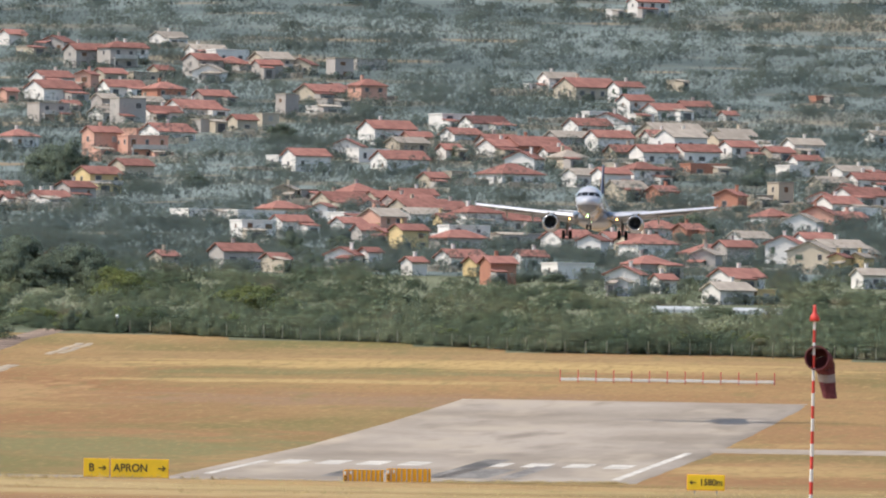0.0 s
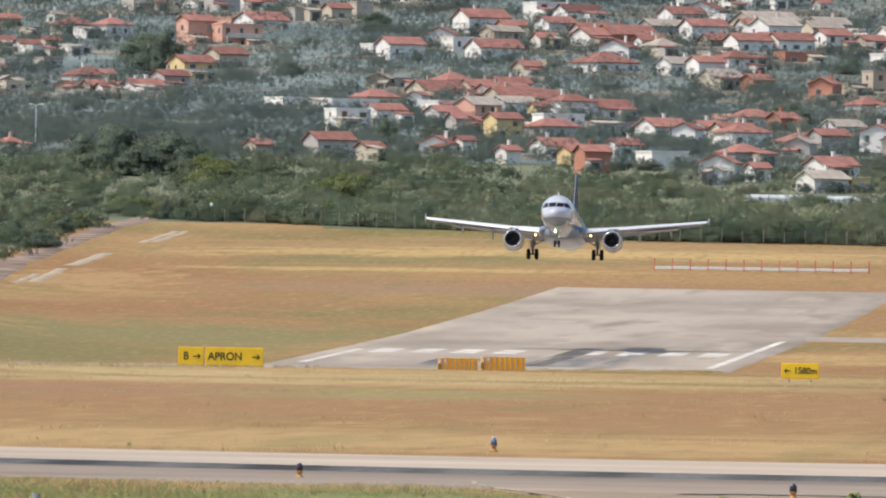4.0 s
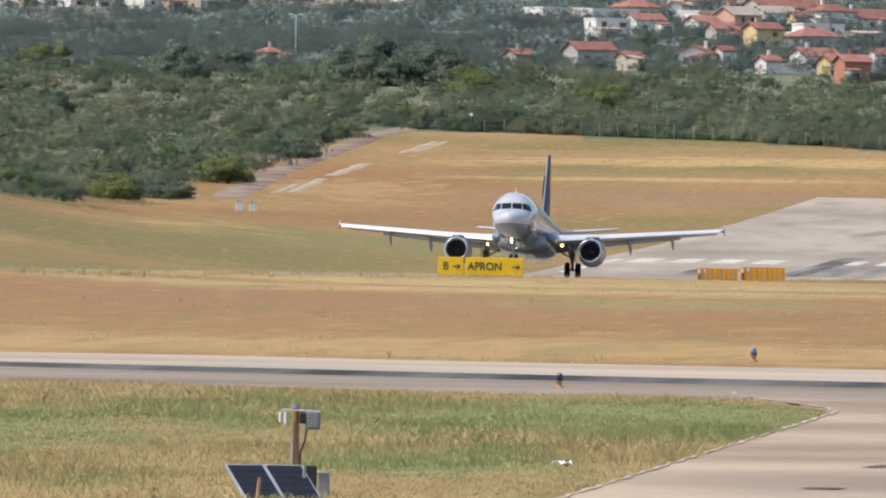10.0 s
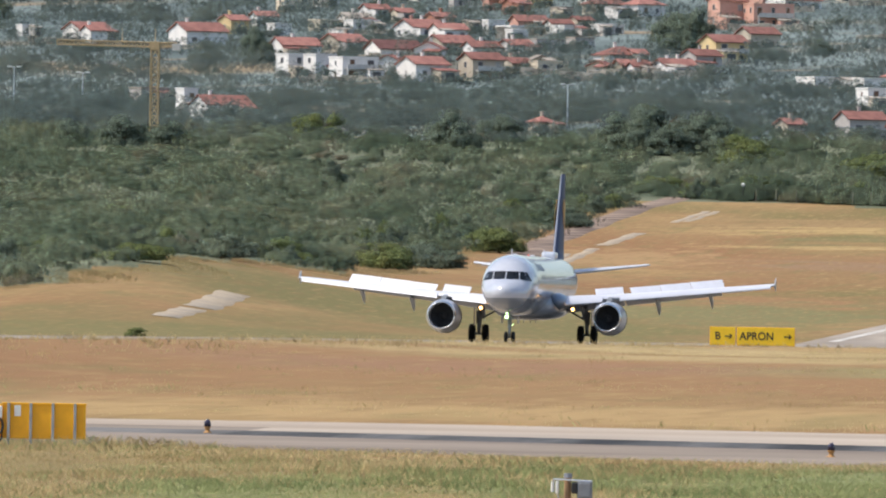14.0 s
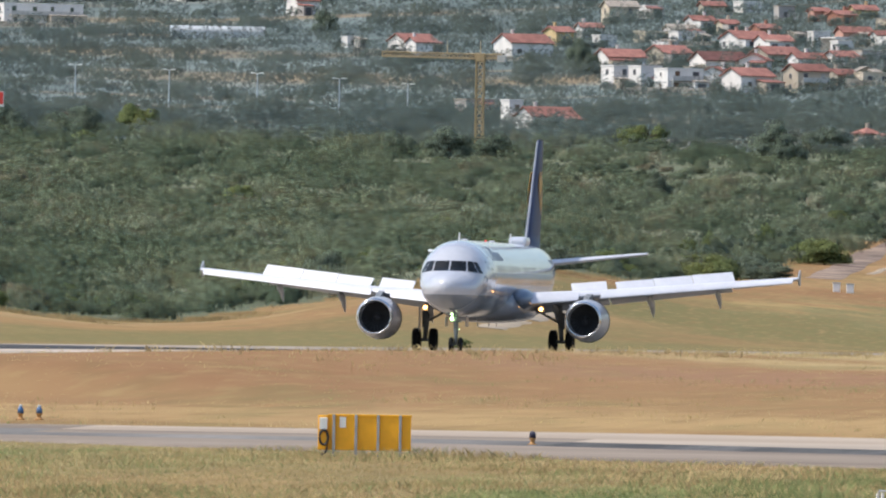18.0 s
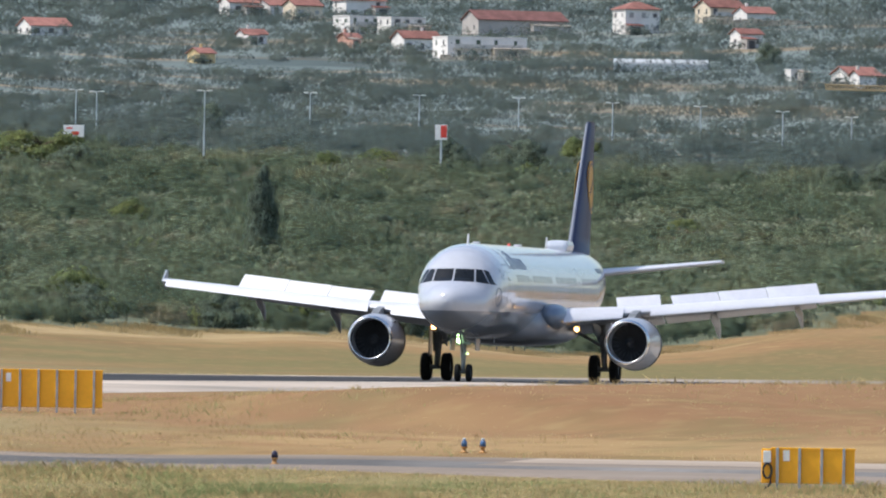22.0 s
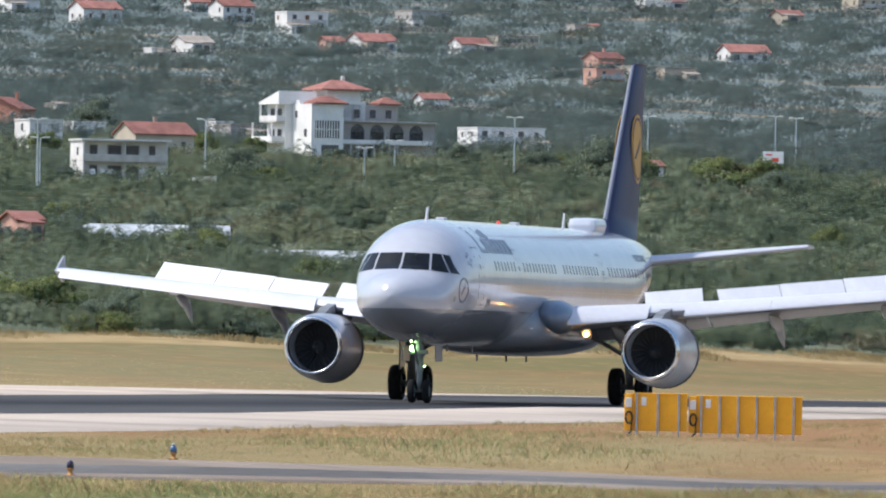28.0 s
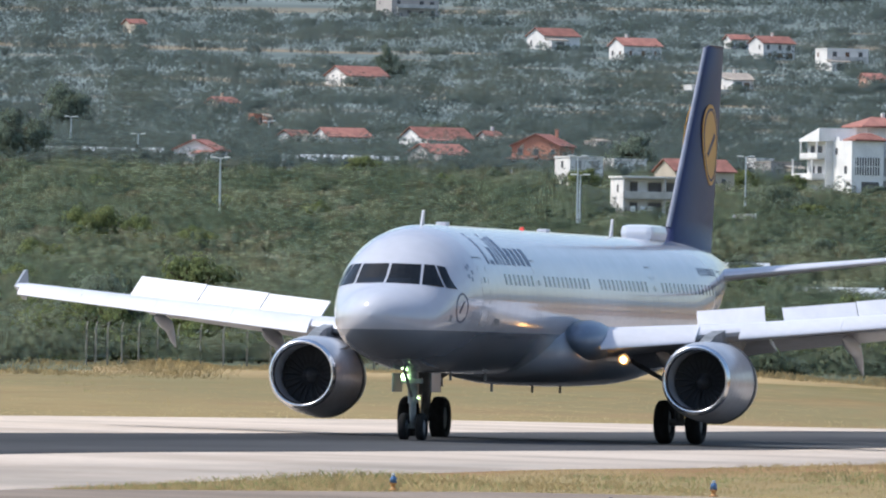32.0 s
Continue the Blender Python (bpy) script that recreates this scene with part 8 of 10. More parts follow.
billboard(-504, 2790, float(ground(-504, 2790)) + 3.0, 4.0, 2.4, 5, ((0.1, 0.35, 0.35, 0.3), (-0.2, 0.75, 0.3, 0.12)))
billboard(-440, 2840, float(ground(-440, 2840)) + 6.0, 2.4, 3.0, 8, ((0.22, 0.55, 0.5, 0.8),))
billboard(-503, 2277, float(ground(-503, 2277)) + 0.3, 3.8, 1.7, 1, ())


def fence(points, label):
    """A wire fence: slender posts with three wires."""
    x0, y0 = points[0]
    z0 = float(ground(x0, y0))
    root = empty("wire_fence", pose(x0, y0, z0), label, "fence", "boundary fences")
    tops = []
    for x, y in points:
        z = float(ground(x, y)) - z0
        o = new("post", FENCE_POST)
        o.parent = root
        o.matrix_basis = pose(x - x0, y - y0, z)
        tops.append(Vector((x - x0, y - y0, z)))
    bm = bmesh.new()
    for h in (0.5, 1.2, 1.95):
        for a, b in zip(tops, tops[1:]):
            add_tube(bm, a + Vector((0, 0, h)), b + Vector((0, 0, h)), 0.005, sides=3, caps=False)
    part("wire", bm, BOX_GREY, root)


_bm = bmesh.new()
add_tube(_bm, (0, 0, -0.3), (0, 0, 2.05), 0.05, 0.045, 6)
add_tube(_bm, (0, 0, 2.0), (0, 0.25, 2.35), 0.035, 0.03, 6)
FENCE_POST = bpy.data.meshes.new("post")
_bm.to_mesh(FENCE_POST)
_bm.free()
FENCE_POST.materials.append(material("fence_post_concrete", (0.27, 0.25, 0.22), 0.9, scale=2, spread=0.15, bump=0.05))
fence([(x, math.sqrt(float(far_edge(x, 2400) - 6) ** 2 - x * x)) for x in np.arange(-198, -18, 3.4)], "thin grey wire fence before the far scrub")
fence([(float(wood_edge(y)) + 1.5, y) for y in np.arange(768, 838, 3.4)], "wire fence with canted grey posts before the scrub")


def field_cabinet(x, y):
    root = empty("field_cabinet", pose(x, y, float(ground(x, y)), 0, 0, 8), "small white equipment cabinet on the grass", "cabinet", "field cabinets")
    bm = bmesh.new()
    add_box(bm, (0, 0, 0.55), (0.95, 0.7, 1.2), 0.04)
    body = part("body", bm, LABEL_WHITE, root)
    bm = bmesh.new()
    add_box(bm, (0, 0, 1.19), (1.1, 0.85, 0.1), 0.03)
    part("roof", bm, GALVANISED, root)
    bm = bmesh.new()
    add_box(bm, (0, -0.36, 0.6), (0.75, 0.03, 0.95), 0.01)
    part("door", bm, LABEL_WHITE, body)


field_cabinet(-185.6, 1919)
field_cabinet(-184.0, 1921)
_root = empty("obstacle_light", pose(-201, 2484, float(ground(-201, 2484))), "white lamp on a short pole before the scrub", "lamp")
_bm = bmesh.new()
add_tube(_bm, (0, 0, -0.2), (0, 0, 2.6), 0.06, 0.05, 8)
part("pole", _bm, GALVANISED, _root)
_bm = bmesh.new()
bmesh.ops.create_uvsphere(_bm, u_segments=12, v_segments=8, radius=0.32, matrix=Matrix.Translation((0, 0, 2.8)))
part("lamp_head", _bm, LABEL_WHITE, _root)
greenhouse(-114, 2692, 11, 8, 2, 2.0, 0.5)
greenhouse(-100, 2690, 9, 8, 2, 2.0, 0.5)


def litter(x, y):
    z = float(ground(x, y))
    root = empty("crumpled_sheet", pose(x, y, z + 0.02, 0, 0, 12), "crumpled white plastic sheet lying in the grass", "litter")
    bm = bmesh.new()
    rows = [[bm.verts.new((-0.15 + 0.06 * i, -0.1 + 0.05 * j, 0.05 + 0.03 * math.sin(i * 2.1 + j) + 0.02 * math.cos(j * 2.7 + i * 0.4))) for j in range(5)] for i in range(6)]
    for a, b in zip(rows, rows[1:]):
        for j in range(4):
            bm.faces.new((a[j], b[j], b[j + 1], a[j + 1]))
    r = bmesh.ops.extrude_face_region(bm, geom=list(bm.faces))
    bmesh.ops.translate(bm, verts=[g for g in r["geom"] if isinstance(g, bmesh.types.BMVert)], vec=(0, 0, 0.012))
    bmesh.ops.recalc_face_normals(bm, faces=bm.faces)
    part("sheet", bm, LABEL_WHITE, root)


litter(-16.6, 223.4)


# ---- plants ----
def leafy(m, through_light=0.4, gaps=0.0, leaf=8.0, dense=0.66):
    """Sprays of leaves are shaded by the crown's own roundness, let some light through and have gaps between the leaves."""
    n, l = m.node_tree.nodes, m.node_tree.links
    b = n["Principled BSDF"]
    b.inputs["Specular IOR Level"].default_value = 0.15
    at, vt = n.new("ShaderNodeAttribute"), n.new("ShaderNodeVectorTransform")
    at.attribute_name = "crown_out"
    vt.vector_type, vt.convert_from, vt.convert_to = "NORMAL", "OBJECT", "WORLD"
    l.new(at.outputs["Vector"], vt.inputs[0])
    l.new(vt.outputs[0], b.inputs["Normal"])
    tr, mix = n.new("ShaderNodeBsdfTranslucent"), n.new("ShaderNodeMixShader")
    l.new(b.inputs["Base Color"].links[0].from_socket, tr.inputs[0])
    l.new(vt.outputs[0], tr.inputs["Normal"])
    mix.inputs[0].default_value = through_light
    l.new(b.outputs[0], mix.inputs[1])
    l.new(tr.outputs[0], mix.inputs[2])
    out = mix
    if gaps:
        tc, q, r = n.new("ShaderNodeTexCoord"), n.new("ShaderNodeTexNoise"), n.new("ShaderNodeMapRange")
        q.inputs["Scale"].default_value, q.inputs["Detail"].default_value = leaf, 1.0
        l.new(tc.outputs["Object"], q.inputs["Vector"])
        r.inputs["From Min"].default_value, r.inputs["From Max"].default_value = gaps - 0.16, gaps + 0.12
        r.inputs["To Min"].default_value, r.inputs["To Max"].default_value = 0.10, dense
        l.new(q.outputs["Fac"], r.inputs[0])
        clear, out = n.new("ShaderNodeBsdfTransparent"), n.new("ShaderNodeMixShader")
        l.new(r.outputs[0], out.inputs[0])
        l.new(clear.outputs[0], out.inputs[1])
        l.new(mix.outputs[0], out.inputs[2])
    l.new(out.outputs[0], n["Material Output"].inputs[0])
    return m


def foliage(name, tones, scale, leaf, dense=0.6):
    """Leaves whose colour differs from crown to crown (tones from dark to sere), mottled at the size of leaf clumps."""
    m = material(name, (0.9, 0.9, 0.9), 0.85, scale=scale, spread=0.22, second=(1.0, 1.0, 1.0), fine=4, bump=0.0)
    n, l = m.node_tree.nodes, m.node_tree.links
    b = n["Principled BSDF"]
    was = b.inputs["Base Color"].links[0].from_socket
    at, ramp, mul = n.new("ShaderNodeAttribute"), n.new("ShaderNodeValToRGB"), n.new("ShaderNodeMix")
    at.attribute_name = "crown_tint"
    e = ramp.color_ramp.elements
    e[0].position, e[0].color = 0.0, (*tones[0], 1)
    e[1].position, e[1].color = 1.0, (*tones[-1], 1)
    for k, c in enumerate(tones[1:-1]):
        e.new((k + 1) / (len(tones) - 1)).color = (*c, 1)
    l.new(at.outputs["Fac"], ramp.inputs[0])
    mul.data_type, mul.blend_type = "RGBA", "MULTIPLY"
    mul.inputs[0].default_value = 1.0
    l.new(ramp.outputs[0], mul.inputs[6])
    l.new(was, mul.inputs[7])
    l.new(mul.outputs[2], b.inputs["Base Color"])
    return leafy(m, 0.58, 0.43, leaf, dense)


# leaf tones lightened above true leaf colour, to stand in for haze
OLIVE = foliage("olive_and_scrub_leaves", ((0.136, 0.184, 0.122), (0.190, 0.238, 0.152), (0.240, 0.288, 0.184), (0.290, 0.334, 0.230), (0.306, 0.322, 0.186), (0.310, 0.276, 0.196)), 0.2, 2.6, 0.52)
DARK_LEAF = foliage("dark_tree_leaves", ((0.189, 0.244, 0.190), (0.228, 0.283, 0.211), (0.262, 0.310, 0.211)), 3.0, 24.0, 0.70)
GREEN_LEAF = foliage("green_tree_leaves", ((0.205, 0.262, 0.115), (0.265, 0.312, 0.124), (0.330, 0.352, 0.128)), 3.0, 24.0, 0.80)
# hill leaves are also tinted blue, haze put into their colour
HAZED_HILL_LEAF = foliage("hazed_hill_leaves", ((0.154, 0.200, 0.186), (0.176, 0.222, 0.198), (0.196, 0.238, 0.202), (0.222, 0.248, 0.194)), 0.10, 1.3, 0.38)
BARK = material("tree_bark", (0.10, 0.075, 0.055), 0.95, scale=1.5, spread=0.3, fine=10, bump=0.4, stretch=(2, 2, 0.4))
rng = np.random.RandomState(11)


def crowns(cx, cy, cz, r, h, n, size, tint, heart=0.0, round_=0.8):
    """Leaf sprays on lumpy crowns: arrays of foot points, radii, heights and tints, n sprays each. Gives the corners of all faces,
    each with its outward way and its tint. heart: how much of the crown a dense body fills."""
    k = len(cx)
    ph = rng.uniform(0, 6.28, (k, 3))

    def lump(th, u, rad):
        p = [ph[:, i].reshape((k,) + (1,) * (th.ndim - 1)) for i in range(3)]
        return 1 + 0.20 * np.sin(3 * th + p[0]) * rad + 0.15 * np.sin(5 * th + 4 * u + p[1]) * rad + 0.10 * np.sin(6 * u + p[2])

    th, u = rng.uniform(0, 2 * np.pi, (k, n)), rng.uniform(-0.25, 1.0, (k, n))
    rad = np.sqrt(np.clip(1 - u * u, 0, 1))
    g = lump(th, u, rad) + rng.normal(0, 0.07, (k, n))
    d = np.stack((np.cos(th) * rad, np.sin(th) * rad, u), -1)
    p = np.stack((cx[:, None] + d[..., 0] * g * r[:, None], cy[:, None] + d[..., 1] * g * r[:, None],
                  cz[:, None] + (0.38 + 0.62 * u * g) * h[:, None]), -1).reshape(-1, 3)
    d = d.reshape(-1, 3)
    nrm = d + rng.normal(0, 0.3, (k * n, 3)) + np.array((0, 0, 0.2))
    nrm /= np.linalg.norm(nrm, axis=1)[:, None]
    a = np.cross(nrm, rng.normal(0, 1, (k * n, 3)))
    a /= np.linalg.norm(a, axis=1)[:, None] + 1e-9
    b = np.cross(nrm, a)
    s = np.repeat(size * np.ones(k), n) * rng.uniform(0.6, 1.35, k * n)
    a, b = a * s[:, None] * 0.5, b * s[:, None] * 0.40
    out = d * np.array((round_, round_, 0.7 * round_)) + np.array((0, -0.05, 1.15 - 0.7 * round_))
    tn = np.repeat(tint, n) + rng.normal(0, 0.03, k * n)
    leaf = np.stack((p - a, p - b, p + a, p + b), 1)
    leaf = np.concatenate((leaf, np.repeat(np.concatenate((out, tn[:, None]), -1)[:, None], 4, 1)), -1)
    if not heart:
        return leaf
    T, U = np.meshgrid(np.linspace(0, 2 * np.pi, 10), np.sin(np.linspace(-0.4, math.pi / 2, 6)), indexing="ij")
    T, U = np.broadcast_to(T, (k,) + T.shape), np.broadcast_to(U, (k,) + U.shape)
    R = np.sqrt(np.clip(1 - U * U, 0, 1))
    g = heart * lump(T, U, R)
    D = np.stack((np.cos(T) * R, np.sin(T) * R, U), -1)
    f = (k, 1, 1)
    P = np.stack((cx.reshape(f) + D[..., 0] * g * r.reshape(f), cy.reshape(f) + D[..., 1] * g * r.reshape(f), cz.reshape(f) + (0.38 + 0.62 * U * g) * h.reshape(f)), -1)
    V = np.concatenate((P, D * np.array((0.6, 0.6, 0.5)) + np.array((0, 0, 0.75)), np.broadcast_to(tint.reshape(k, 1, 1, 1), P.shape[:-1] + (1,))), -1)
    body = np.stack((V[:, :-1, :-1], V[:, 1:, :-1], V[:, 1:, 1:], V[:, :-1, 1:]), 3).reshape(-1, 4, 7)
    return np.concatenate((leaf, body))


def leaf_object(name, quads, mat, label="", category=""):
    me = bpy.data.meshes.new(name)
    out = quads[..., 3:6].reshape(-1, 3)
    out = out / (np.linalg.norm(out, axis=1)[:, None] + 1e-9)
    q = quads[..., :3].reshape(-1, 3)
    nq = len(quads)
    me.vertices.add(len(q))
    me.vertices.foreach_set("co", q.astype(np.float32).ravel())
    me.loops.add(nq * 4)
    me.loops.foreach_set("vertex_index", np.arange(nq * 4, dtype=np.int32))
    me.polygons.add(nq)
    me.polygons.foreach_set("loop_start", np.arange(0, nq * 4, 4, dtype=np.int32))
    me.update(calc_edges=True)
    me.attributes.new("crown_out", "FLOAT_VECTOR", "POINT").data.foreach_set("vector", out.astype(np.float32).ravel())
    if quads.shape[-1] > 6:
        me.attributes.new("crown_tint", "FLOAT", "POINT").data.foreach_set("value", np.clip(quads[..., 6], 0, 1).astype(np.float32).ravel())
    me.materials.append(mat)
    ob = new(name, me)
    if label:
        tagged(ob, label, category, kind="stuff")
    return ob


def free_of_houses(x, y, reach=45.0):
    """Which of the places do not stand before or inside a house."""
    d, a = np.hypot(x, y), np.arctan2(-x, y)
    ok = np.ones(len(x), bool)
    for hx, hy, hw in houses:
        hd, ha = math.hypot(hx, hy), math.atan2(-hx, hy)
        ok &= ~((np.abs(a - ha) * hd < hw + 1.0) & (d < hd + hw) & (d > hd - hw - reach))
    return ok


def polar(a, d):
    a = np.radians(a)
    return -d * np.sin(a), d * np.cos(a)


def lobes(x, y, r, h, tint, n=2):
    """Splits each bush into a few unequal lobes, so that no crown is a ball."""
    k = len(x)
    parts = []
    for i in range(n):
        a, q = rng.uniform(0, 6.28, k), rng.uniform(0.45, 0.95, k) * (i > 0)
        f = rng.uniform(0.5, 0.85, k) if i else rng.uniform(0.75, 0.95, k)
        parts.append((x + np.cos(a) * q * r, y + np.sin(a) * q * r, r * f, h * (rng.uniform(0.45, 0.9, k) if i else 1.0), tint + rng.normal(0, 0.06, k)))
    x, y, r, h, tint = (np.concatenate(v) for v in zip(*parts))
    return x, y, ground(x, y), r, h, np.clip(tint, 0, 1)


def patches(x, y, a, b):
    """Broad patches, about -1 to 1, drawn out across the view."""
    return (np.sin(x * a + 1.3 * np.sin(y * b * 0.6)) * np.sin(y * b + 1.7 * np.sin(x * a * 0.45 + 2)) + 0.6 * np.sin(x * a * 2.3 + 1) * np.sin(y * b * 2.1 + 0.5)) / 1.3


def woods():
    # olive groves and scrub between the airfield and the town
    n = 15500
    x, y = polar(rng.uniform(0.6, 16.2, n), 640 + (2930 - 640) * rng.uniform(0, 1, n) ** 0.75)
    hedge = 900
    hx, hy = polar(rng.uniform(0.9, 4.7, hedge), 1.0)
    reach = far_edge(hx, hy) + 3 + np.abs(rng.normal(0, 10, hedge))
    x, y = np.concatenate((x, hx * reach)), np.concatenate((y, hy * reach))
    d = np.hypot(x, y)
    keep = ((x < wood_edge(y) + 2.0) | (d > far_edge(x, y) + 2)) & free_of_houses(x, y, 60)
    x, y = x[keep], y[keep]
    k = len(x)
    big = rng.uniform(0, 1, k) ** 2.0
    g = patches(x, y, 0.021, 0.009)
    tall = 1 + 0.25 * g + 0.2 * patches(x, y + 77, 0.16, 0.045)
    tint = np.clip(0.42 + 0.30 * patches(x + 300, y, 0.030, 0.012) + 0.34 * patches(x, y + 77, 0.16, 0.045) + rng.normal(0, 0.05, k) - 0.12 * big, 0, 0.82)
    tint = np.where(rng.rand(k) < 0.05, 0.95, tint)
    # a few of the bushes have grown into dark trees
    grown = patches(x + 50, y + 900, 0.11, 0.030) > 0.52
    tall, tint = np.where(grown, tall * 1.35, tall), np.where(grown, rng.uniform(0, 0.15, k), tint)
    x, y, z, r, h, tint = lobes(x, y, (2.1 + 2.0 * big) * tall, (1.4 + 2.3 * big) * tall, tint)
    d = np.hypot(x, y)
    q = []
    for lo, hi, sprays, size in ((0, 1000, 250, 0.42), (1000, 1500, 100, 0.66), (1500, 4000, 40, 1.05)):
        m = (d >= lo) & (d < hi)
        q.append(crowns(x[m], y[m], z[m], r[m], h[m], sprays, size, tint[m]))
    leaf_object("scrub_wood", np.concatenate(q), OLIVE, "grey-green olive trees and scrub across the plain", "scrub")
    # wooded hillside: hedges along the terraces, and bushes between them
    n = 26000
    a, d = rng.uniform(0.6, 16.2, n), 2900 + 1900 * rng.uniform(0, 1, n)
    row = rng.rand(n) < 0.55
    d = np.where(row, np.round(d / 42) * 42 + 16 * np.sin(a * 2.1 + np.round(d / 42)) + rng.normal(0, 4.0, n), d)
    x, y = polar(a, d)
    g = patches(x, y, 0.015, 0.012)
    keep = free_of_houses(x, y, 14) & (g < 0.86)
    x, y, g = x[keep], y[keep], g[keep]
    k = len(x)
    big = rng.uniform(0, 1, k) ** 1.8 * np.clip(1.0 - g, 0.3, 1.5)
    tint = np.clip(0.42 + 0.34 * patches(x, y + 500, 0.02, 0.015) + 0.30 * patches(x, y, 0.085, 0.035) + rng.normal(0, 0.05, k) - 0.12 * big, 0, 1)
    grown = patches(x + 90, y + 40, 0.06, 0.03) > 0.55
    big, tint = np.where(grown, rng.uniform(0.8, 1.5, k), big), np.where(grown, rng.uniform(0, 0.2, k), tint)
    # garden trees between the houses
    gx, gy, gb, gt = [], [], [], []
    for hx, hy, hw in houses:
        for _ in range(5):
            u = rng.uniform(-1.5, 1.5)
            gx.append(hx + u * hw)
            gy.append(hy - (hw + rng.uniform(0.5, 5)) * (1 if abs(u) < 1 else rng.uniform(-0.6, 1)))
            gb.append(rng.uniform(0.0, 0.25) if abs(u) < 0.9 else rng.uniform(0.3, 1.0))
            gt.append(rng.uniform(0.0, 0.6))
    r = np.concatenate((2.6 + 2.6 * big, 1.3 + 1.6 * np.array(gb)))
    h = np.concatenate((1.8 + 3.2 * big, 1.4 + 4.2 * np.array(gb)))
    x, y, tint = np.concatenate((x, gx)), np.concatenate((y, gy)), np.concatenate((tint, gt))
    leaf_object("hill_wood", crowns(x, y, ground(x, y), r, h, 44, 1.3, tint, round_=0.45), HAZED_HILL_LEAF, "green woods and hedges over the hillside, tinted blue for haze", "woods")


def tree_mesh(kind, seed):
    """Trunk and crown of one tree, one metre of crown radius wide and one metre high."""
    global rng
    rng = np.random.RandomState(seed)
    bm = bmesh.new()
    if kind == "cypress":
        add_tube(bm, (0, 0, 0), (0, 0, 0.5), 0.06, 0.02, 8)
        zs = np.linspace(0.0, 0.90, 40)
        w = np.interp(zs, (0, 0.2, 0.6, 1), (0.60, 0.95, 0.75, 0.10))
        ang = rng.uniform(0, 6.28, 40)
        quads = crowns(np.cos(ang) * w * 0.25, np.sin(ang) * w * 0.25, zs - 0.04, w * 0.62, np.full(40, 0.17), 90, 0.09, rng.uniform(0, 0.5, 40), 0.8)
        quads[..., 2] = np.clip(quads[..., 2], 0.01, 1.05)
    else:
        add_tube(bm, (0, 0, -0.05), (0.03, 0, 0.42), 0.055, 0.04, 10)
        for k in range(6):
            a = k * 1.05 + rng.uniform(-0.3, 0.3)
            add_tube(bm, (0.03, 0, 0.30 + 0.02 * k), (0.34 * math.cos(a), 0.34 * math.sin(a), 0.44 + 0.02 * k), 0.03, 0.012, 6)
        m = 25
        a, rr = rng.uniform(0, 6.28, m), np.sqrt(rng.uniform(0, 1, m)) * 0.72
        zz = 0.04 + 0.62 * rng.uniform(0, 1, m) * (1.05 - 0.75 * rr)
        a[19:], rr[19:], zz[19:] = np.arange(6) * 1.05, 0.55, 0.02
        quads = crowns(np.cos(a) * rr, np.sin(a) * rr, zz - 0.04, rng.uniform(0.26, 0.44, m), rng.uniform(0.22, 0.36, m), 84, 0.10, rng.uniform(0.2, 0.8, m), 0.68)
    tr = bpy.data.meshes.new("trunk")
    bm.to_mesh(tr)
    bm.free()
    tr.materials.append(BARK)
    return tr, quads


TREE_KINDS = {}


def tree(x, y, w, h, kind="dark", variant=0):
    key = (kind, variant)
    z = float(ground(x, y))
    words = {"dark": "dense dark green tree with a rounded uneven crown", "green": "bright green broad-leaved tree with an uneven crown",
             "cypress": "tall narrow dark cypress above the scrub"}[kind]
    size = Matrix.Diagonal((w / 2, w / 2, h, 1))
    if key not in TREE_KINDS:
        trunk, quads = tree_mesh(kind, 20 + 7 * variant + len(kind))
        crown = leaf_object("crown", quads, {"dark": DARK_LEAF, "green": GREEN_LEAF, "cypress": DARK_LEAF}[kind])
        root = empty("tree", pose(x, y, z, 0, 0, 40 * variant), words, "tree", "trees")
        t = new("trunk", trunk)
        t.parent, crown.parent = root, root
        t.matrix_basis, crown.matrix_basis = size, size
        TREE_KINDS[key] = (trunk, crown.data)
        return
    root = empty("tree", pose(x, y, z, 0, 0, (x * 7 + y) % 360), words, "tree", "trees")
    for n_, me in zip(("trunk", "crown"), TREE_KINDS[key]):
        o = new(n_, me)
        o.parent = root
        o.matrix_basis = size


tree(-241, 2796, 21.0, 13.4, 'dark', 0)
tree(-232, 2788, 14.5, 9.6, 'dark', 3)
tree(-246, 2786, 13.0, 8.4, 'dark', 2)
tree(-239, 2782, 12.0, 7.2, 'dark', 1)
tree(-226, 2784, 11.0, 6.4, 'green', 1)
tree(-251, 2809, 13.0, 9.2, 'dark', 1)
tree(-234, 2820, 13.1, 8.2, 'dark', 2)
tree(-284, 2820, 12.0, 9.3, 'dark', 3)
tree(-319, 2901, 12.3, 7.9, 'green', 0)
tree(-285, 2916, 11.3, 6.2, 'dark', 1)
tree(-220, 2729, 12.6, 5.8, 'green', 2)
tree(-189, 2649, 16.3, 6.1, 'green', 3)
tree(-296, 1769, 6.4, 12.3, 'cypress', 0)
tree(-431, 2971, 9.2, 8.9, 'green', 1)
tree(-447, 2902, 7.9, 5.6, 'dark', 2)
tree(-433, 2912, 8.5, 6.8, 'dark', 3)
tree(-442, 2931, 8.0, 5.1, 'dark', 0)
tree(-453, 2848, 10.0, 5.5, 'green', 1)
tree(-554, 3235, 12.4, 8.1, 'dark', 2)
tree(-531, 3030, 10.6, 4.1, 'green', 3)
tree(-483, 2638, 18.6, 8.3, 'green', 0)
tree(-466, 2586, 12.1, 5.6, 'dark', 1)
tree(-480, 2496, 13.7, 10.3, 'dark', 2)
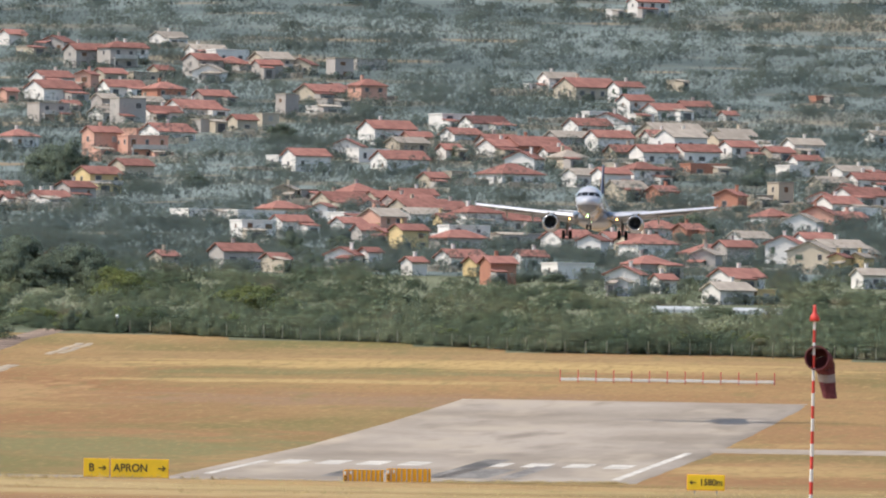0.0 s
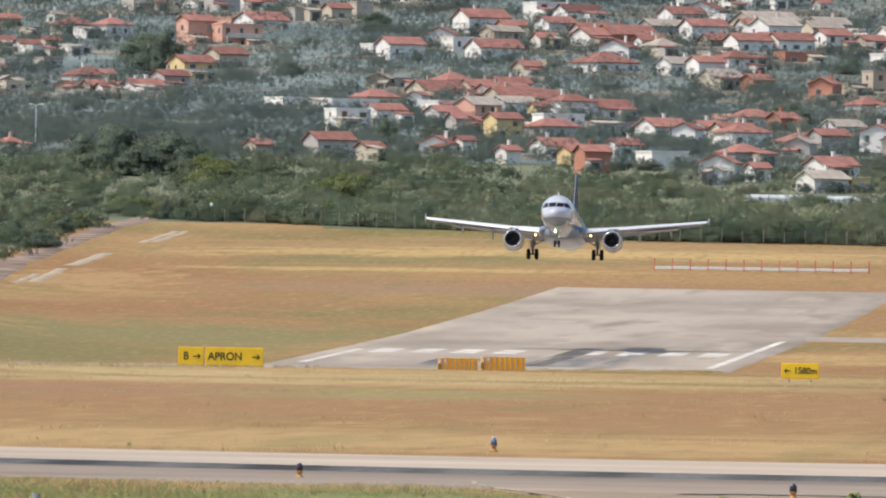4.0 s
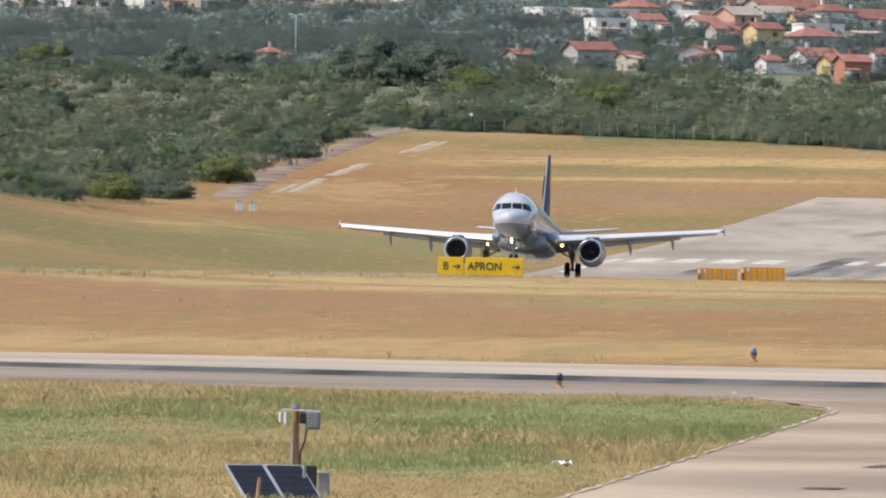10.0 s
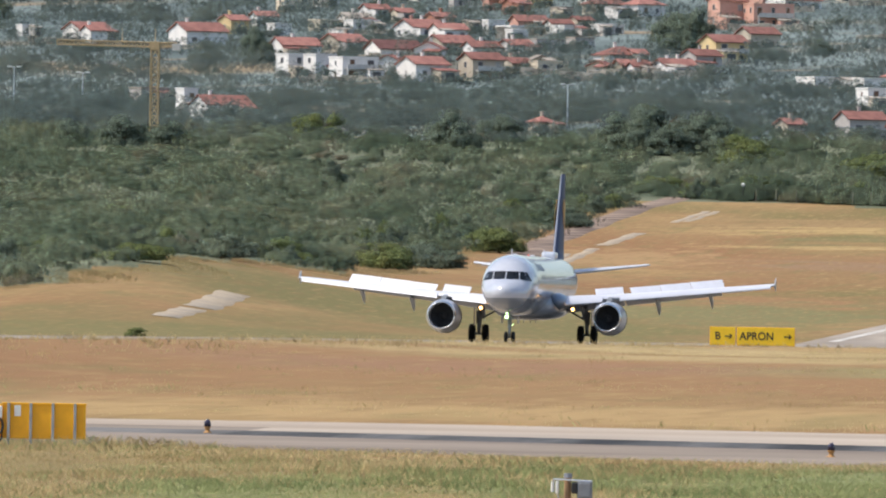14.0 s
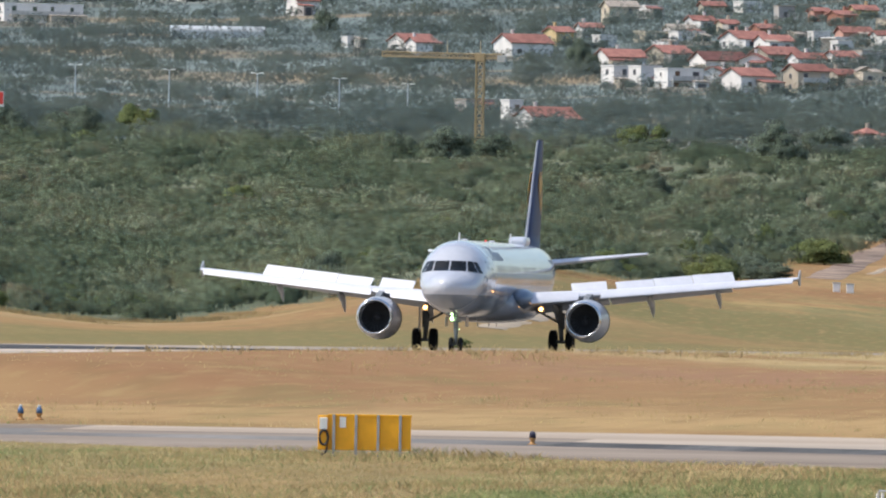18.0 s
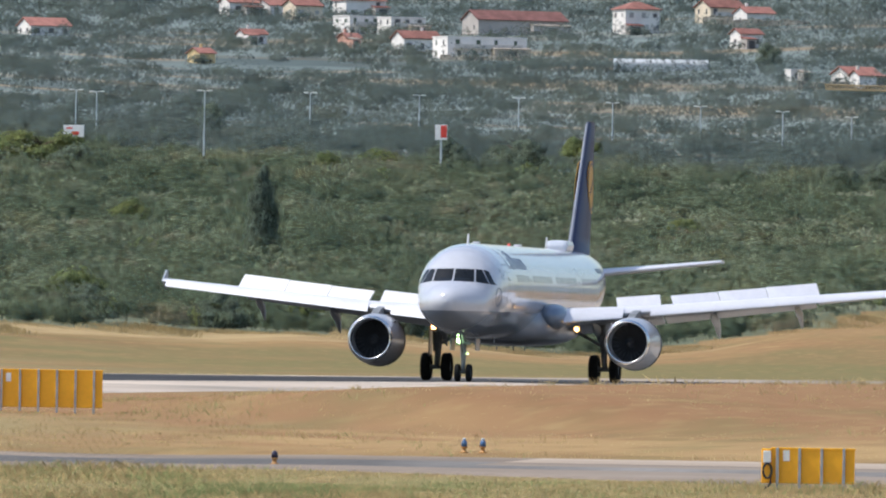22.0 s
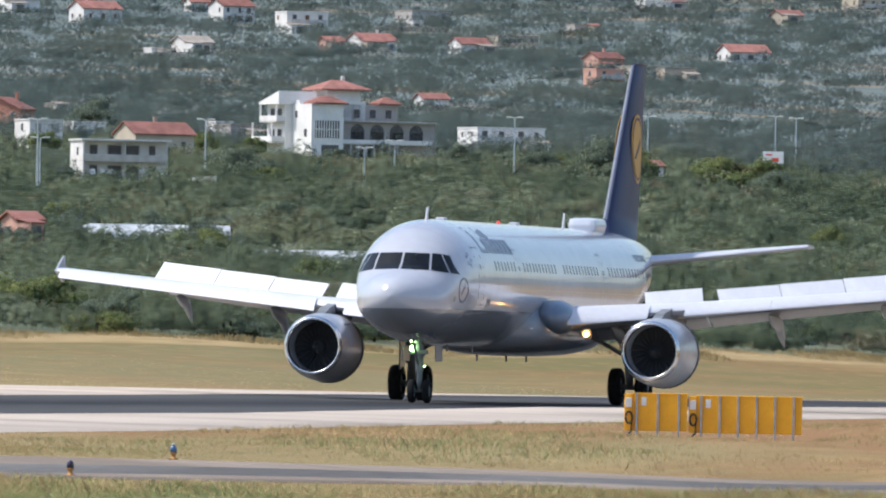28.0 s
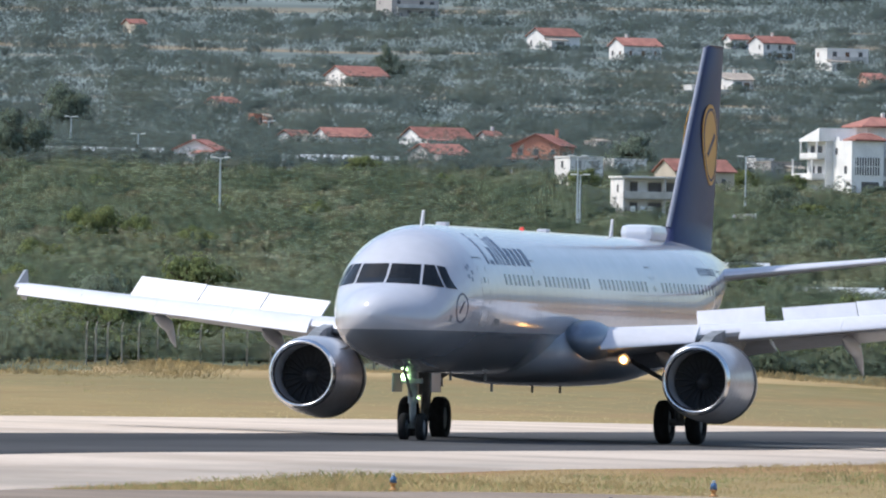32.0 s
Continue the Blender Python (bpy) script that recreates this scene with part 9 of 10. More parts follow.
tree(-442, 2866, 10.0, 7.8, 'dark', 3)
tree(-441, 2947, 12.6, 8.0, 'dark', 0)
tree(-432, 2977, 9.3, 8.7, 'green', 1)
tree(-519, 2376, 14.0, 6.9, 'dark', 2)
tree(-545, 2683, 11.6, 5.8, 'dark', 3)
tree(-521, 2647, 9.3, 6.2, 'dark', 0)
tree(-498, 2607, 13.3, 8.2, 'green', 1)
tree(-507, 2346, 8.3, 4.2, 'green', 2)
tree(-352, 1349, 9.7, 6.4, 'green', 3)
tree(-508, 1897, 8.3, 7.6, 'green', 0)
tree(-447, 1646, 6.6, 5.6, 'green', 1)
tree(-390, 1426, 6.3, 4.0, 'green', 2)
tree(-926, 3756, 8.6, 11.0, 'dark', 3)
tree(-546, 2489, 12.7, 5.6, 'dark', 0)
tree(-788, 3248, 14.1, 7.1, 'dark', 1)
tree(-700, 2816, 10.0, 5.0, 'green', 2)
tree(-668, 2918, 16.1, 9.8, 'dark', 3)
tree(-776, 2836, 14.7, 15.8, 'dark', 0)
tree(-900, 3331, 14.6, 11.9, 'dark', 1)
tree(-298, 3485, 17.5, 9.1, 'dark', 2)
tree(-292, 3448, 13.3, 12.2, 'dark', 3)
tree(-397, 3477, 7.5, 9.2, 'dark', 0)
tree(-491, 3710, 8.6, 7.2, 'dark', 1)
tree(-402, 3507, 8.1, 8.8, 'dark', 2)
tree(-260, 3438, 6.6, 4.0, 'dark', 3)
tree(-253, 3629, 8.4, 6.3, 'dark', 0)
tree(-206, 3560, 5.5, 4.8, 'dark', 1)
tree(-130, 3480, 8.0, 4.7, 'dark', 2)
tree(-209, 3035, 7.0, 6.4, 'dark', 3)
tree(-203, 3083, 5.9, 4.8, 'dark', 0)
tree(-147, 2884, 6.7, 2.2, 'dark', 1)
tree(-134, 3211, 16.1, 6.8, 'dark', 2)
tree(-120, 3314, 11.5, 3.8, 'dark', 3)
tree(-202, 3622, 5.6, 4.9, 'dark', 0)
tree(-287, 1066, 8.5, 3.0, 'green', 1)
tree(-242, 985, 7.0, 1.9, 'green', 2)
tree(-242, 1022, 6.5, 1.8, 'dark', 3)
tree(-226, 884, 6.0, 2.5, 'green', 0)
tree(-203, 889, 5.3, 2.1, 'green', 1)
tree(-200, 914, 5.8, 2.2, 'dark', 2)
tree(-231, 1151, 7.2, 2.7, 'green', 3)
tree(-204, 1748, 10.2, 3.4, 'dark', 3)
tree(-199, 1622, 8.8, 3.1, 'green', 0)
tree(-205, 1993, 9.2, 4.6, 'dark', 1)
tree(-214, 2017, 9.4, 3.5, 'green', 2)
tree(-208, 1846, 8.6, 3.6, 'green', 3)
tree(-201, 1980, 7.7, 3.7, 'dark', 0)
tree(-203, 1927, 8.9, 4.5, 'green', 1)
tree(-208, 2132, 9.9, 4.9, 'green', 2)
tree(-214, 2308, 8.9, 4.0, 'dark', 3)
tree(-220, 2542, 8.8, 3.9, 'green', 0)
tree(-215, 1040, 3.4, 2.7, 'dark', 0)
tree(-217, 802, 3.3, 3.0, 'dark', 1)
tree(-204, 978, 4.1, 3.8, 'green', 2)
tree(-216, 2016, 2.5, 2.6, 'green', 3)
tree(-220, 1772, 3.5, 3.5, 'dark', 0)
tree(-222, 808, 5.1, 4.0, 'green', 1)
tree(-232, 2375, 2.4, 2.6, 'green', 2)
tree(-219, 1873, 4.0, 3.6, 'dark', 3)
tree(-207, 643, 4.7, 3.6, 'dark', 0)
tree(-219, 1937, 3.1, 2.6, 'dark', 1)
tree(-222, 1485, 3.8, 3.1, 'green', 2)
tree(-214, 1736, 3.1, 2.5, 'dark', 3)
tree(-215, 841, 5.0, 4.3, 'green', 0)
tree(-221, 2337, 3.1, 3.0, 'green', 1)
tree(-230, 2283, 2.5, 2.4, 'dark', 2)
tree(-214, 1659, 3.1, 2.5, 'green', 3)
tree(-204, 1298, 4.1, 3.9, 'dark', 0)
tree(-223, 2361, 5.3, 4.2, 'dark', 1)
tree(-222, 841, 2.8, 3.0, 'green', 2)
tree(-223, 1976, 2.2, 2.3, 'green', 3)
tree(-221, 2187, 4.0, 3.3, 'dark', 0)
tree(-224, 1443, 3.6, 3.3, 'dark', 1)
tree(-226, 1380, 3.7, 4.0, 'dark', 2)
tree(-222, 2418, 3.3, 3.3, 'green', 3)
tree(-229, 2299, 3.9, 3.1, 'dark', 0)
tree(-216, 897, 5.0, 4.3, 'green', 1)
tree(-230, 2377, 4.6, 3.9, 'green', 2)
tree(-219, 1110, 3.2, 2.9, 'green', 3)
tree(-216, 1071, 3.7, 3.0, 'green', 0)
tree(-207, 1326, 3.7, 3.7, 'green', 1)
tree(-215, 1076, 3.9, 4.0, 'dark', 2)
tree(-226, 2116, 4.8, 3.9, 'green', 3)
tree(-218, 748, 3.5, 3.5, 'dark', 0)
tree(-204, 692, 3.2, 2.5, 'green', 1)
tree(-216, 1491, 2.5, 2.7, 'green', 2)
tree(-224, 2241, 3.8, 4.0, 'dark', 3)
tree(-218, 1779, 5.2, 4.3, 'dark', 0)
tree(-224, 1976, 2.9, 2.6, 'dark', 1)
tree(-218, 2428, 3.4, 3.1, 'green', 2)
tree(-230, 2262, 3.6, 3.9, 'green', 3)
tree(-215, 882, 2.6, 2.5, 'green', 0)
tree(-209, 1222, 3.9, 3.1, 'green', 1)
tree(-216, 1796, 4.0, 3.6, 'green', 2)
tree(-209, 1336, 2.4, 2.4, 'dark', 3)
tree(-215, 1082, 2.7, 3.0, 'green', 0)
tree(-217, 1780, 4.1, 3.2, 'green', 1)
tree(-223, 2035, 3.2, 2.6, 'dark', 2)
tree(-222, 2116, 4.8, 4.2, 'dark', 3)
tree(-220, 1795, 3.8, 3.9, 'dark', 0)
tree(-226, 2172, 4.7, 3.8, 'dark', 1)
tree(-217, 897, 2.5, 2.6, 'green', 2)
tree(-205, 1830, 3.4, 2.8, 'dark', 3)
tree(-223, 1689, 4.5, 3.5, 'dark', 0)
tree(-225, 1668, 5.0, 3.9, 'green', 1)
tree(-222, 2078, 2.9, 2.7, 'dark', 2)
tree(-203, 695, 5.1, 4.0, 'green', 3)
tree(-228, 2163, 4.5, 3.6, 'green', 0)
tree(-229, 2044, 2.3, 2.4, 'green', 1)
tree(-221, 2090, 4.6, 3.6, 'dark', 2)
tree(-228, 2249, 2.6, 2.7, 'green', 3)
tree(-223, 1699, 4.0, 3.6, 'green', 0)
tree(-218, 1457, 2.1, 2.3, 'green', 1)
tree(-209, 1023, 3.0, 3.0, 'green', 2)
tree(-214, 1789, 2.4, 2.6, 'dark', 3)
tree(-213, 1445, 2.6, 2.8, 'green', 0)
tree(-208, 1566, 2.4, 2.3, 'green', 1)
tree(-212, 1298, 4.0, 3.2, 'green', 2)
tree(-222, 2350, 3.4, 3.5, 'dark', 3)
tree(-204, 1317, 2.5, 2.7, 'green', 0)
tree(-208, 1022, 4.7, 3.9, 'green', 1)
tree(-204, 675, 3.2, 3.4, 'green', 2)
tree(-215, 1062, 4.5, 4.1, 'green', 3)
tree(-227, 2329, 3.6, 3.8, 'dark', 0)
tree(-218, 2396, 4.5, 3.6, 'dark', 1)
tree(-224, 2021, 3.5, 3.2, 'dark', 2)
tree(-213, 1552, 4.1, 3.3, 'green', 3)
tree(-221, 2092, 4.5, 3.9, 'dark', 0)
tree(-217, 768, 3.0, 2.5, 'dark', 1)
tree(-210, 1043, 3.6, 3.6, 'green', 2)
tree(-222, 1065, 5.3, 4.3, 'green', 3)
tree(-221, 2214, 3.7, 3.6, 'dark', 0)
tree(-223, 2341, 3.2, 2.6, 'green', 1)
tree(-205, 951, 3.0, 2.8, 'green', 2)
tree(-215, 1671, 4.1, 3.5, 'green', 3)
tree(-225, 1697, 3.0, 2.5, 'green', 0)
tree(-223, 2271, 3.9, 3.2, 'dark', 1)
tree(-207, 1259, 3.2, 3.5, 'green', 2)
tree(-216, 1164, 2.2, 2.4, 'dark', 3)
tree(-227, 2088, 3.4, 2.7, 'dark', 0)
tree(-221, 1670, 3.4, 2.7, 'green', 1)
tree(-210, 745, 2.4, 2.6, 'dark', 2)
tree(-230, 2182, 3.8, 3.9, 'green', 3)
tree(-206, 1528, 4.6, 3.7, 'dark', 0)
tree(-218, 1073, 5.2, 4.2, 'dark', 1)
tree(-211, 983, 4.0, 3.2, 'green', 2)
tree(-208, 1308, 2.6, 2.4, 'dark', 3)
tree(-215, 1141, 3.9, 4.2, 'green', 0)
tree(-220, 1650, 2.2, 2.4, 'green', 1)
tree(-210, 664, 2.9, 3.0, 'green', 2)
tree(-205, 1207, 4.9, 4.3, 'dark', 3)
tree(-218, 1951, 3.8, 3.3, 'green', 0)
tree(-219, 2236, 2.4, 2.5, 'green', 1)
tree(-214, 1372, 2.6, 2.7, 'green', 2)
tree(-202, 705, 4.0, 3.1, 'dark', 3)
tree(-217, 804, 3.7, 3.9, 'green', 0)
tree(-165, 2474, 5.3, 4.2, 'dark', 0)
tree(-90, 2402, 5.8, 4.9, 'dark', 1)
tree(-192, 2490, 4.0, 3.8, 'dark', 2)
tree(-53, 2388, 5.9, 5.0, 'dark', 3)
tree(-92, 2400, 5.1, 5.4, 'green', 0)
tree(-38, 2388, 3.7, 3.5, 'dark', 1)
tree(-65, 2390, 3.3, 3.6, 'dark', 2)
tree(-112, 2398, 4.8, 4.1, 'green', 3)
tree(-106, 2411, 3.1, 3.0, 'green', 0)
tree(-173, 2481, 4.2, 3.5, 'dark', 1)
tree(-152, 2460, 4.9, 5.3, 'dark', 2)
tree(-209, 2500, 3.7, 3.5, 'green', 3)
tree(-87, 2398, 3.4, 3.6, 'dark', 0)
tree(-163, 2464, 5.5, 4.9, 'dark', 1)
tree(-49, 2395, 6.4, 5.3, 'dark', 2)
tree(-131, 2421, 5.4, 4.8, 'dark', 3)
tree(-23, 2395, 5.7, 5.3, 'dark', 0)
tree(-119, 2412, 4.2, 3.6, 'green', 1)
tree(-197, 2497, 5.8, 5.4, 'green', 2)
tree(-181, 2487, 5.0, 4.6, 'green', 3)
tree(-99, 2410, 5.4, 4.9, 'green', 0)
tree(-120, 2410, 5.2, 4.2, 'dark', 1)
tree(-89, 2395, 6.3, 4.9, 'green', 2)
tree(-208, 2500, 3.8, 4.1, 'dark', 3)
tree(-42, 2393, 4.6, 4.8, 'dark', 0)
tree(-93, 2400, 5.1, 4.7, 'dark', 1)
tree(-191, 2499, 4.7, 3.8, 'dark', 2)
tree(-210, 2494, 3.9, 4.1, 'dark', 3)
tree(-149, 2456, 3.4, 3.3, 'dark', 0)
tree(-40, 2385, 4.4, 4.4, 'green', 1)
tree(-201, 2503, 6.5, 5.3, 'green', 2)
tree(-94, 2407, 4.9, 4.6, 'dark', 3)
tree(-194, 2499, 3.3, 3.0, 'green', 0)
tree(-84, 2404, 4.5, 4.5, 'green', 1)
tree(-135, 2430, 4.3, 3.8, 'dark', 2)
tree(-144, 2441, 4.3, 3.7, 'green', 3)
tree(-176, 2474, 3.1, 3.1, 'dark', 0)
tree(-101, 2397, 5.2, 5.5, 'green', 1)
tree(-160, 2466, 2.8, 3.2, 'green', 2)
tree(-57, 2391, 5.7, 4.6, 'green', 3)
tree(-164, 2472, 5.8, 5.5, 'green', 0)
tree(-109, 2400, 4.8, 3.8, 'green', 1)
tree(-111, 2399, 4.1, 4.0, 'dark', 2)
tree(-144, 2446, 4.8, 3.9, 'green', 3)
tree(-141, 2432, 4.4, 4.3, 'green', 0)
tree(-164, 2468, 6.5, 5.4, 'dark', 1)
tree(-66, 2391, 5.4, 5.0, 'dark', 2)
tree(-90, 2402, 3.5, 3.2, 'dark', 3)
tree(-173, 2472, 4.5, 4.0, 'dark', 0)
tree(-130, 2419, 6.1, 5.1, 'green', 1)
tree(-60, 2395, 3.5, 3.8, 'green', 2)
tree(-211, 2496, 4.5, 3.5, 'green', 3)
tree(-96, 2407, 3.8, 3.4, 'dark', 0)
tree(-189, 2490, 3.4, 3.0, 'green', 1)
tree(-111, 2410, 4.5, 4.5, 'dark', 2)
tree(-152, 2466, 4.9, 4.5, 'green', 3)
tree(-42, 2382, 5.3, 4.9, 'green', 0)
tree(-59, 2386, 5.4, 4.3, 'green', 1)
tree(-117, 2400, 3.4, 3.4, 'green', 2)
tree(-58, 2390, 4.4, 3.7, 'green', 3)
tree(-293, 1172, 3.3, 2.5, 'green', 0)
tree(-273, 1245, 4.4, 3.9, 'green', 1)
tree(-551, 2522, 6.4, 5.3, 'green', 2)
tree(-506, 2345, 4.7, 3.6, 'green', 3)
tree(-324, 2349, 6.3, 4.4, 'green', 0)
tree(-208, 1577, 6.6, 5.1, 'dark', 1)
tree(-319, 1546, 7.1, 4.8, 'green', 2)
tree(-313, 1469, 5.8, 3.6, 'green', 3)
tree(-428, 2766, 5.0, 4.1, 'dark', 0)
tree(-424, 2668, 4.8, 4.1, 'green', 1)
tree(-382, 1727, 6.9, 4.6, 'dark', 2)
tree(-470, 2453, 7.2, 4.4, 'dark', 3)
tree(-629, 2706, 7.5, 5.7, 'green', 0)
tree(-672, 2513, 4.6, 3.6, 'green', 1)
tree(-300, 1101, 4.6, 3.5, 'green', 2)
tree(-453, 2651, 4.2, 3.8, 'dark', 3)
tree(-573, 2708, 5.6, 3.6, 'dark', 0)
tree(-411, 1522, 5.5, 3.3, 'green', 1)
tree(-523, 2672, 5.6, 4.7, 'green', 2)
tree(-284, 1471, 3.4, 2.7, 'green', 3)
tree(-611, 2663, 4.4, 3.6, 'dark', 0)
tree(-553, 2196, 5.1, 4.6, 'green', 1)
tree(-215, 1020, 3.7, 3.2, 'green', 2)
tree(-660, 2762, 4.7, 3.4, 'dark', 3)
tree(-347, 2179, 6.4, 4.2, 'dark', 0)
tree(-371, 2101, 6.2, 5.6, 'green', 1)
tree(-394, 1751, 7.7, 4.8, 'dark', 2)
tree(-600, 2758, 6.8, 4.4, 'green', 3)
tree(-412, 1911, 6.4, 5.7, 'dark', 0)
tree(-486, 1867, 6.9, 4.7, 'green', 1)
tree(-585, 2265, 5.0, 3.7, 'green', 2)
tree(-446, 2736, 6.5, 5.1, 'green', 3)
tree(-373, 1321, 4.3, 3.3, 'dark', 0)
tree(-648, 2674, 4.6, 3.9, 'green', 1)
tree(-317, 1810, 4.8, 3.5, 'green', 2)
tree(-282, 1353, 4.3, 2.6, 'dark', 3)
tree(-435, 1882, 6.1, 3.9, 'green', 0)
tree(-419, 2816, 5.2, 4.2, 'green', 1)
tree(-602, 2727, 6.7, 5.6, 'green', 2)
tree(-501, 1895, 6.1, 5.0, 'green', 3)
tree(-340, 1652, 8.5, 5.4, 'green', 0)
tree(-232, 851, 5.9, 3.7, 'dark', 1)
tree(-654, 2365, 7.3, 4.8, 'dark', 2)
tree(-279, 2555, 6.7, 5.6, 'dark', 3)
tree(-364, 1644, 8.5, 5.4, 'green', 0)
tree(-264, 2134, 5.9, 3.7, 'green', 1)
tree(-122, 995, 1.7, 0.9, 'green', 2)
tree(-213, 795, 8.0, 5.4, 'green', 0)
tree(-218, 815, 9.0, 6.0, 'dark', 2)
tree(-216, 838, 7.0, 4.6, 'green', 3)
tree(-222, 862, 11.0, 6.2, 'green', 1)
tree(-211, 872, 6.0, 3.2, 'green', 2)
tree(-220, 905, 8.0, 4.9, 'dark', 3)
tree(-211, 930, 6.0, 3.4, 'dark', 1)
tree(-224, 960, 9.0, 5.0, 'green', 0)
tree(-213, 1000, 6.5, 3.4, 'green', 3)
tree(-226, 1040, 8.0, 4.6, 'dark', 0)
tree(-214, 1085, 6.0, 3.2, 'green', 1)
tree(-222, 1130, 8.0, 4.4, 'green', 2)
tree(-214, 1190, 7.0, 3.6, 'dark', 2)
tree(-224, 1240, 9.0, 4.8, 'green', 3)
tree(-346, 2800, 11.0, 7.5, 'dark', 1)
tree(-355, 2790, 9.0, 6.5, 'dark', 1)
tree(-338, 2810, 9.0, 6.0, 'dark', 1)
woods()


def grass_tufts(n, near, far, a0, a1, height, mat, name, label, blades, keep_fn, wide=0.007):
    """Tufts of upright blades."""
    global rng
    rng = np.random.RandomState(len(name) + n)
    x, y = polar(rng.uniform(a0, a1, n), near + (far - near) * rng.uniform(0, 1, n))
    ok = keep_fn(x, y)
    x, y = x[ok], y[ok]
    z = ground(x, y)
    k = len(x)
    patch_ = 0.65 + 0.5 * (np.sin(x * 0.33 + 1) * np.sin(y * 0.11) + 0.5 * np.sin(x * 0.9) * np.sin(y * 0.31 + 2))
    hh = np.repeat(np.clip(patch_, 0.35, 1.3) * height, blades) * rng.uniform(0.55, 1.25, k * blades)
    bx = np.repeat(x, blades) + rng.normal(0, 0.11, k * blades)
    by = np.repeat(y, blades) + rng.normal(0, 0.11, k * blades)
    bz = np.repeat(z, blades) - 0.02
    ang = rng.uniform(0, np.pi, k * blades)
    wx, wy = np.cos(ang) * wide, np.sin(ang) * wide
    lean = rng.normal(0, 0.45, (k * blades, 2)) * hh[:, None]
    p0 = np.stack((bx - wx, by - wy, bz), -1)
    p1 = np.stack((bx + wx, by + wy, bz), -1)
    p2 = np.stack((bx + lean[:, 0] * 0.5 + wx * 0.8, by + lean[:, 1] * 0.5 + wy * 0.8, bz + hh * 0.6), -1)
    p3 = np.stack((bx + lean[:, 0], by + lean[:, 1], bz + hh), -1)
    up = np.stack((lean[:, 0] * 0.3, lean[:, 1] * 0.3 - 0.1, np.ones(k * blades)), -1)
    q = np.stack((p0, p1, p2, p3), 1)
    leaf_object(name, np.concatenate((q, np.repeat(up[:, None], 4, 1)), -1), mat, label, "grass")


STRAW = leafy(material("dry_grass_blades", (0.56, 0.43, 0.205), 0.9, scale=0.12, spread=0.12, second=(0.62, 0.50, 0.26), fine=8, bump=0.0, island=0.12), 0.3)
GREEN_BLADE = leafy(material("green_grass_blades", (0.290, 0.362, 0.145), 0.9, scale=0.2, spread=0.12, second=(0.380, 0.410, 0.180), fine=8, bump=0.0, island=0.14), 0.3)


def off_pavement(x, y):
    r = (x > east_edge(y) + 0.3) | (x < -122.5)
    return ~on_taxiway(x, y, 0.3) & r & ~apron(x, y)


def thinned(x, y):
    """The rough grass thins out away from where taxiway and runway meet."""
    return rng.rand(len(x)) < smooth(8.0, 12.5, np.degrees(np.arctan2(-x, y)))


def green_patch(x, y):
    return np.sin(x * 0.31 + 0.8) * np.sin(y * 0.047 + 1.2) + 0.45 * np.sin(x * 0.83 + 2) * np.sin(y * 0.13)


def mostly_dry(x, y):
    return off_pavement(x, y) & (rng.rand(len(x)) > 0.85 * smooth(0.25, 0.85, lush(x, y)))


def mostly_green(x, y):
    return off_pavement(x, y) & (rng.rand(len(x)) < 0.12 + 0.88 * smooth(0.1, 0.6, lush(x, y)))


grass_tufts(90000, 185, 312, 1.6, 15.6, 0.17, STRAW, "dry_grass_tufts", "dry straw-coloured grass along the taxiway", 5, mostly_dry, wide=0.005)
grass_tufts(150000, 185, 312, 1.6, 15.6, 0.18, GREEN_BLADE, "green_grass_tufts", "green grass in patches along the taxiway", 5, mostly_green, wide=0.005)
grass_tufts(32000, 285, 800, 1.0, 16.5, 0.11, STRAW, "dry_verge_grass", "dry grass between taxiway and runway", 3, off_pavement)
grass_tufts(3500, 290, 900, 1.0, 16.5, 0.16, GREEN_BLADE, "green_verge_weeds", "scattered green weeds between taxiway and runway", 4,
            lambda x, y: off_pavement(x, y) & (green_patch(x * 0.6, y * 0.5) > 0.15))

grass_tufts(34000, 262, 430, 6.0, 16.5, 0.15, STRAW, "dry_shoulder_grass", "rough straw-coloured grass between taxiway and runway", 5,
            lambda x, y: off_pavement(x, y) & thinned(x, y))
grass_tufts(18000, 262, 430, 6.0, 16.5, 0.18, GREEN_BLADE, "green_shoulder_grass", "green grass in tufts between taxiway and runway", 5,
            lambda x, y: off_pavement(x, y) & thinned(x, y) & (green_patch(x, y) > 0.0))


def verge(x, y):
    """Beside the runway, where nobody mows."""
    e = east_edge(y)
    return (x > e + 0.2) & (x < e + 5.5 + 1.5 * np.sin(y * 0.05)) & (y > 600) & (rng.rand(len(x)) < smooth(600, 700, y))


grass_tufts(260000, 600, 1500, 2.4, 7.6, 0.34, STRAW, "tall_verge_grass", "tall pale straw grass along the runway's edge", 3, verge, wide=0.02)
grass_tufts(9000, 430, 800, 2.0, 9.0, 0.26, STRAW, "crest_grass", "straw-coloured grass on the low swell", 4,
            lambda x, y: (np.abs(x + 60) < 5) & off_pavement(x, y), wide=0.012)


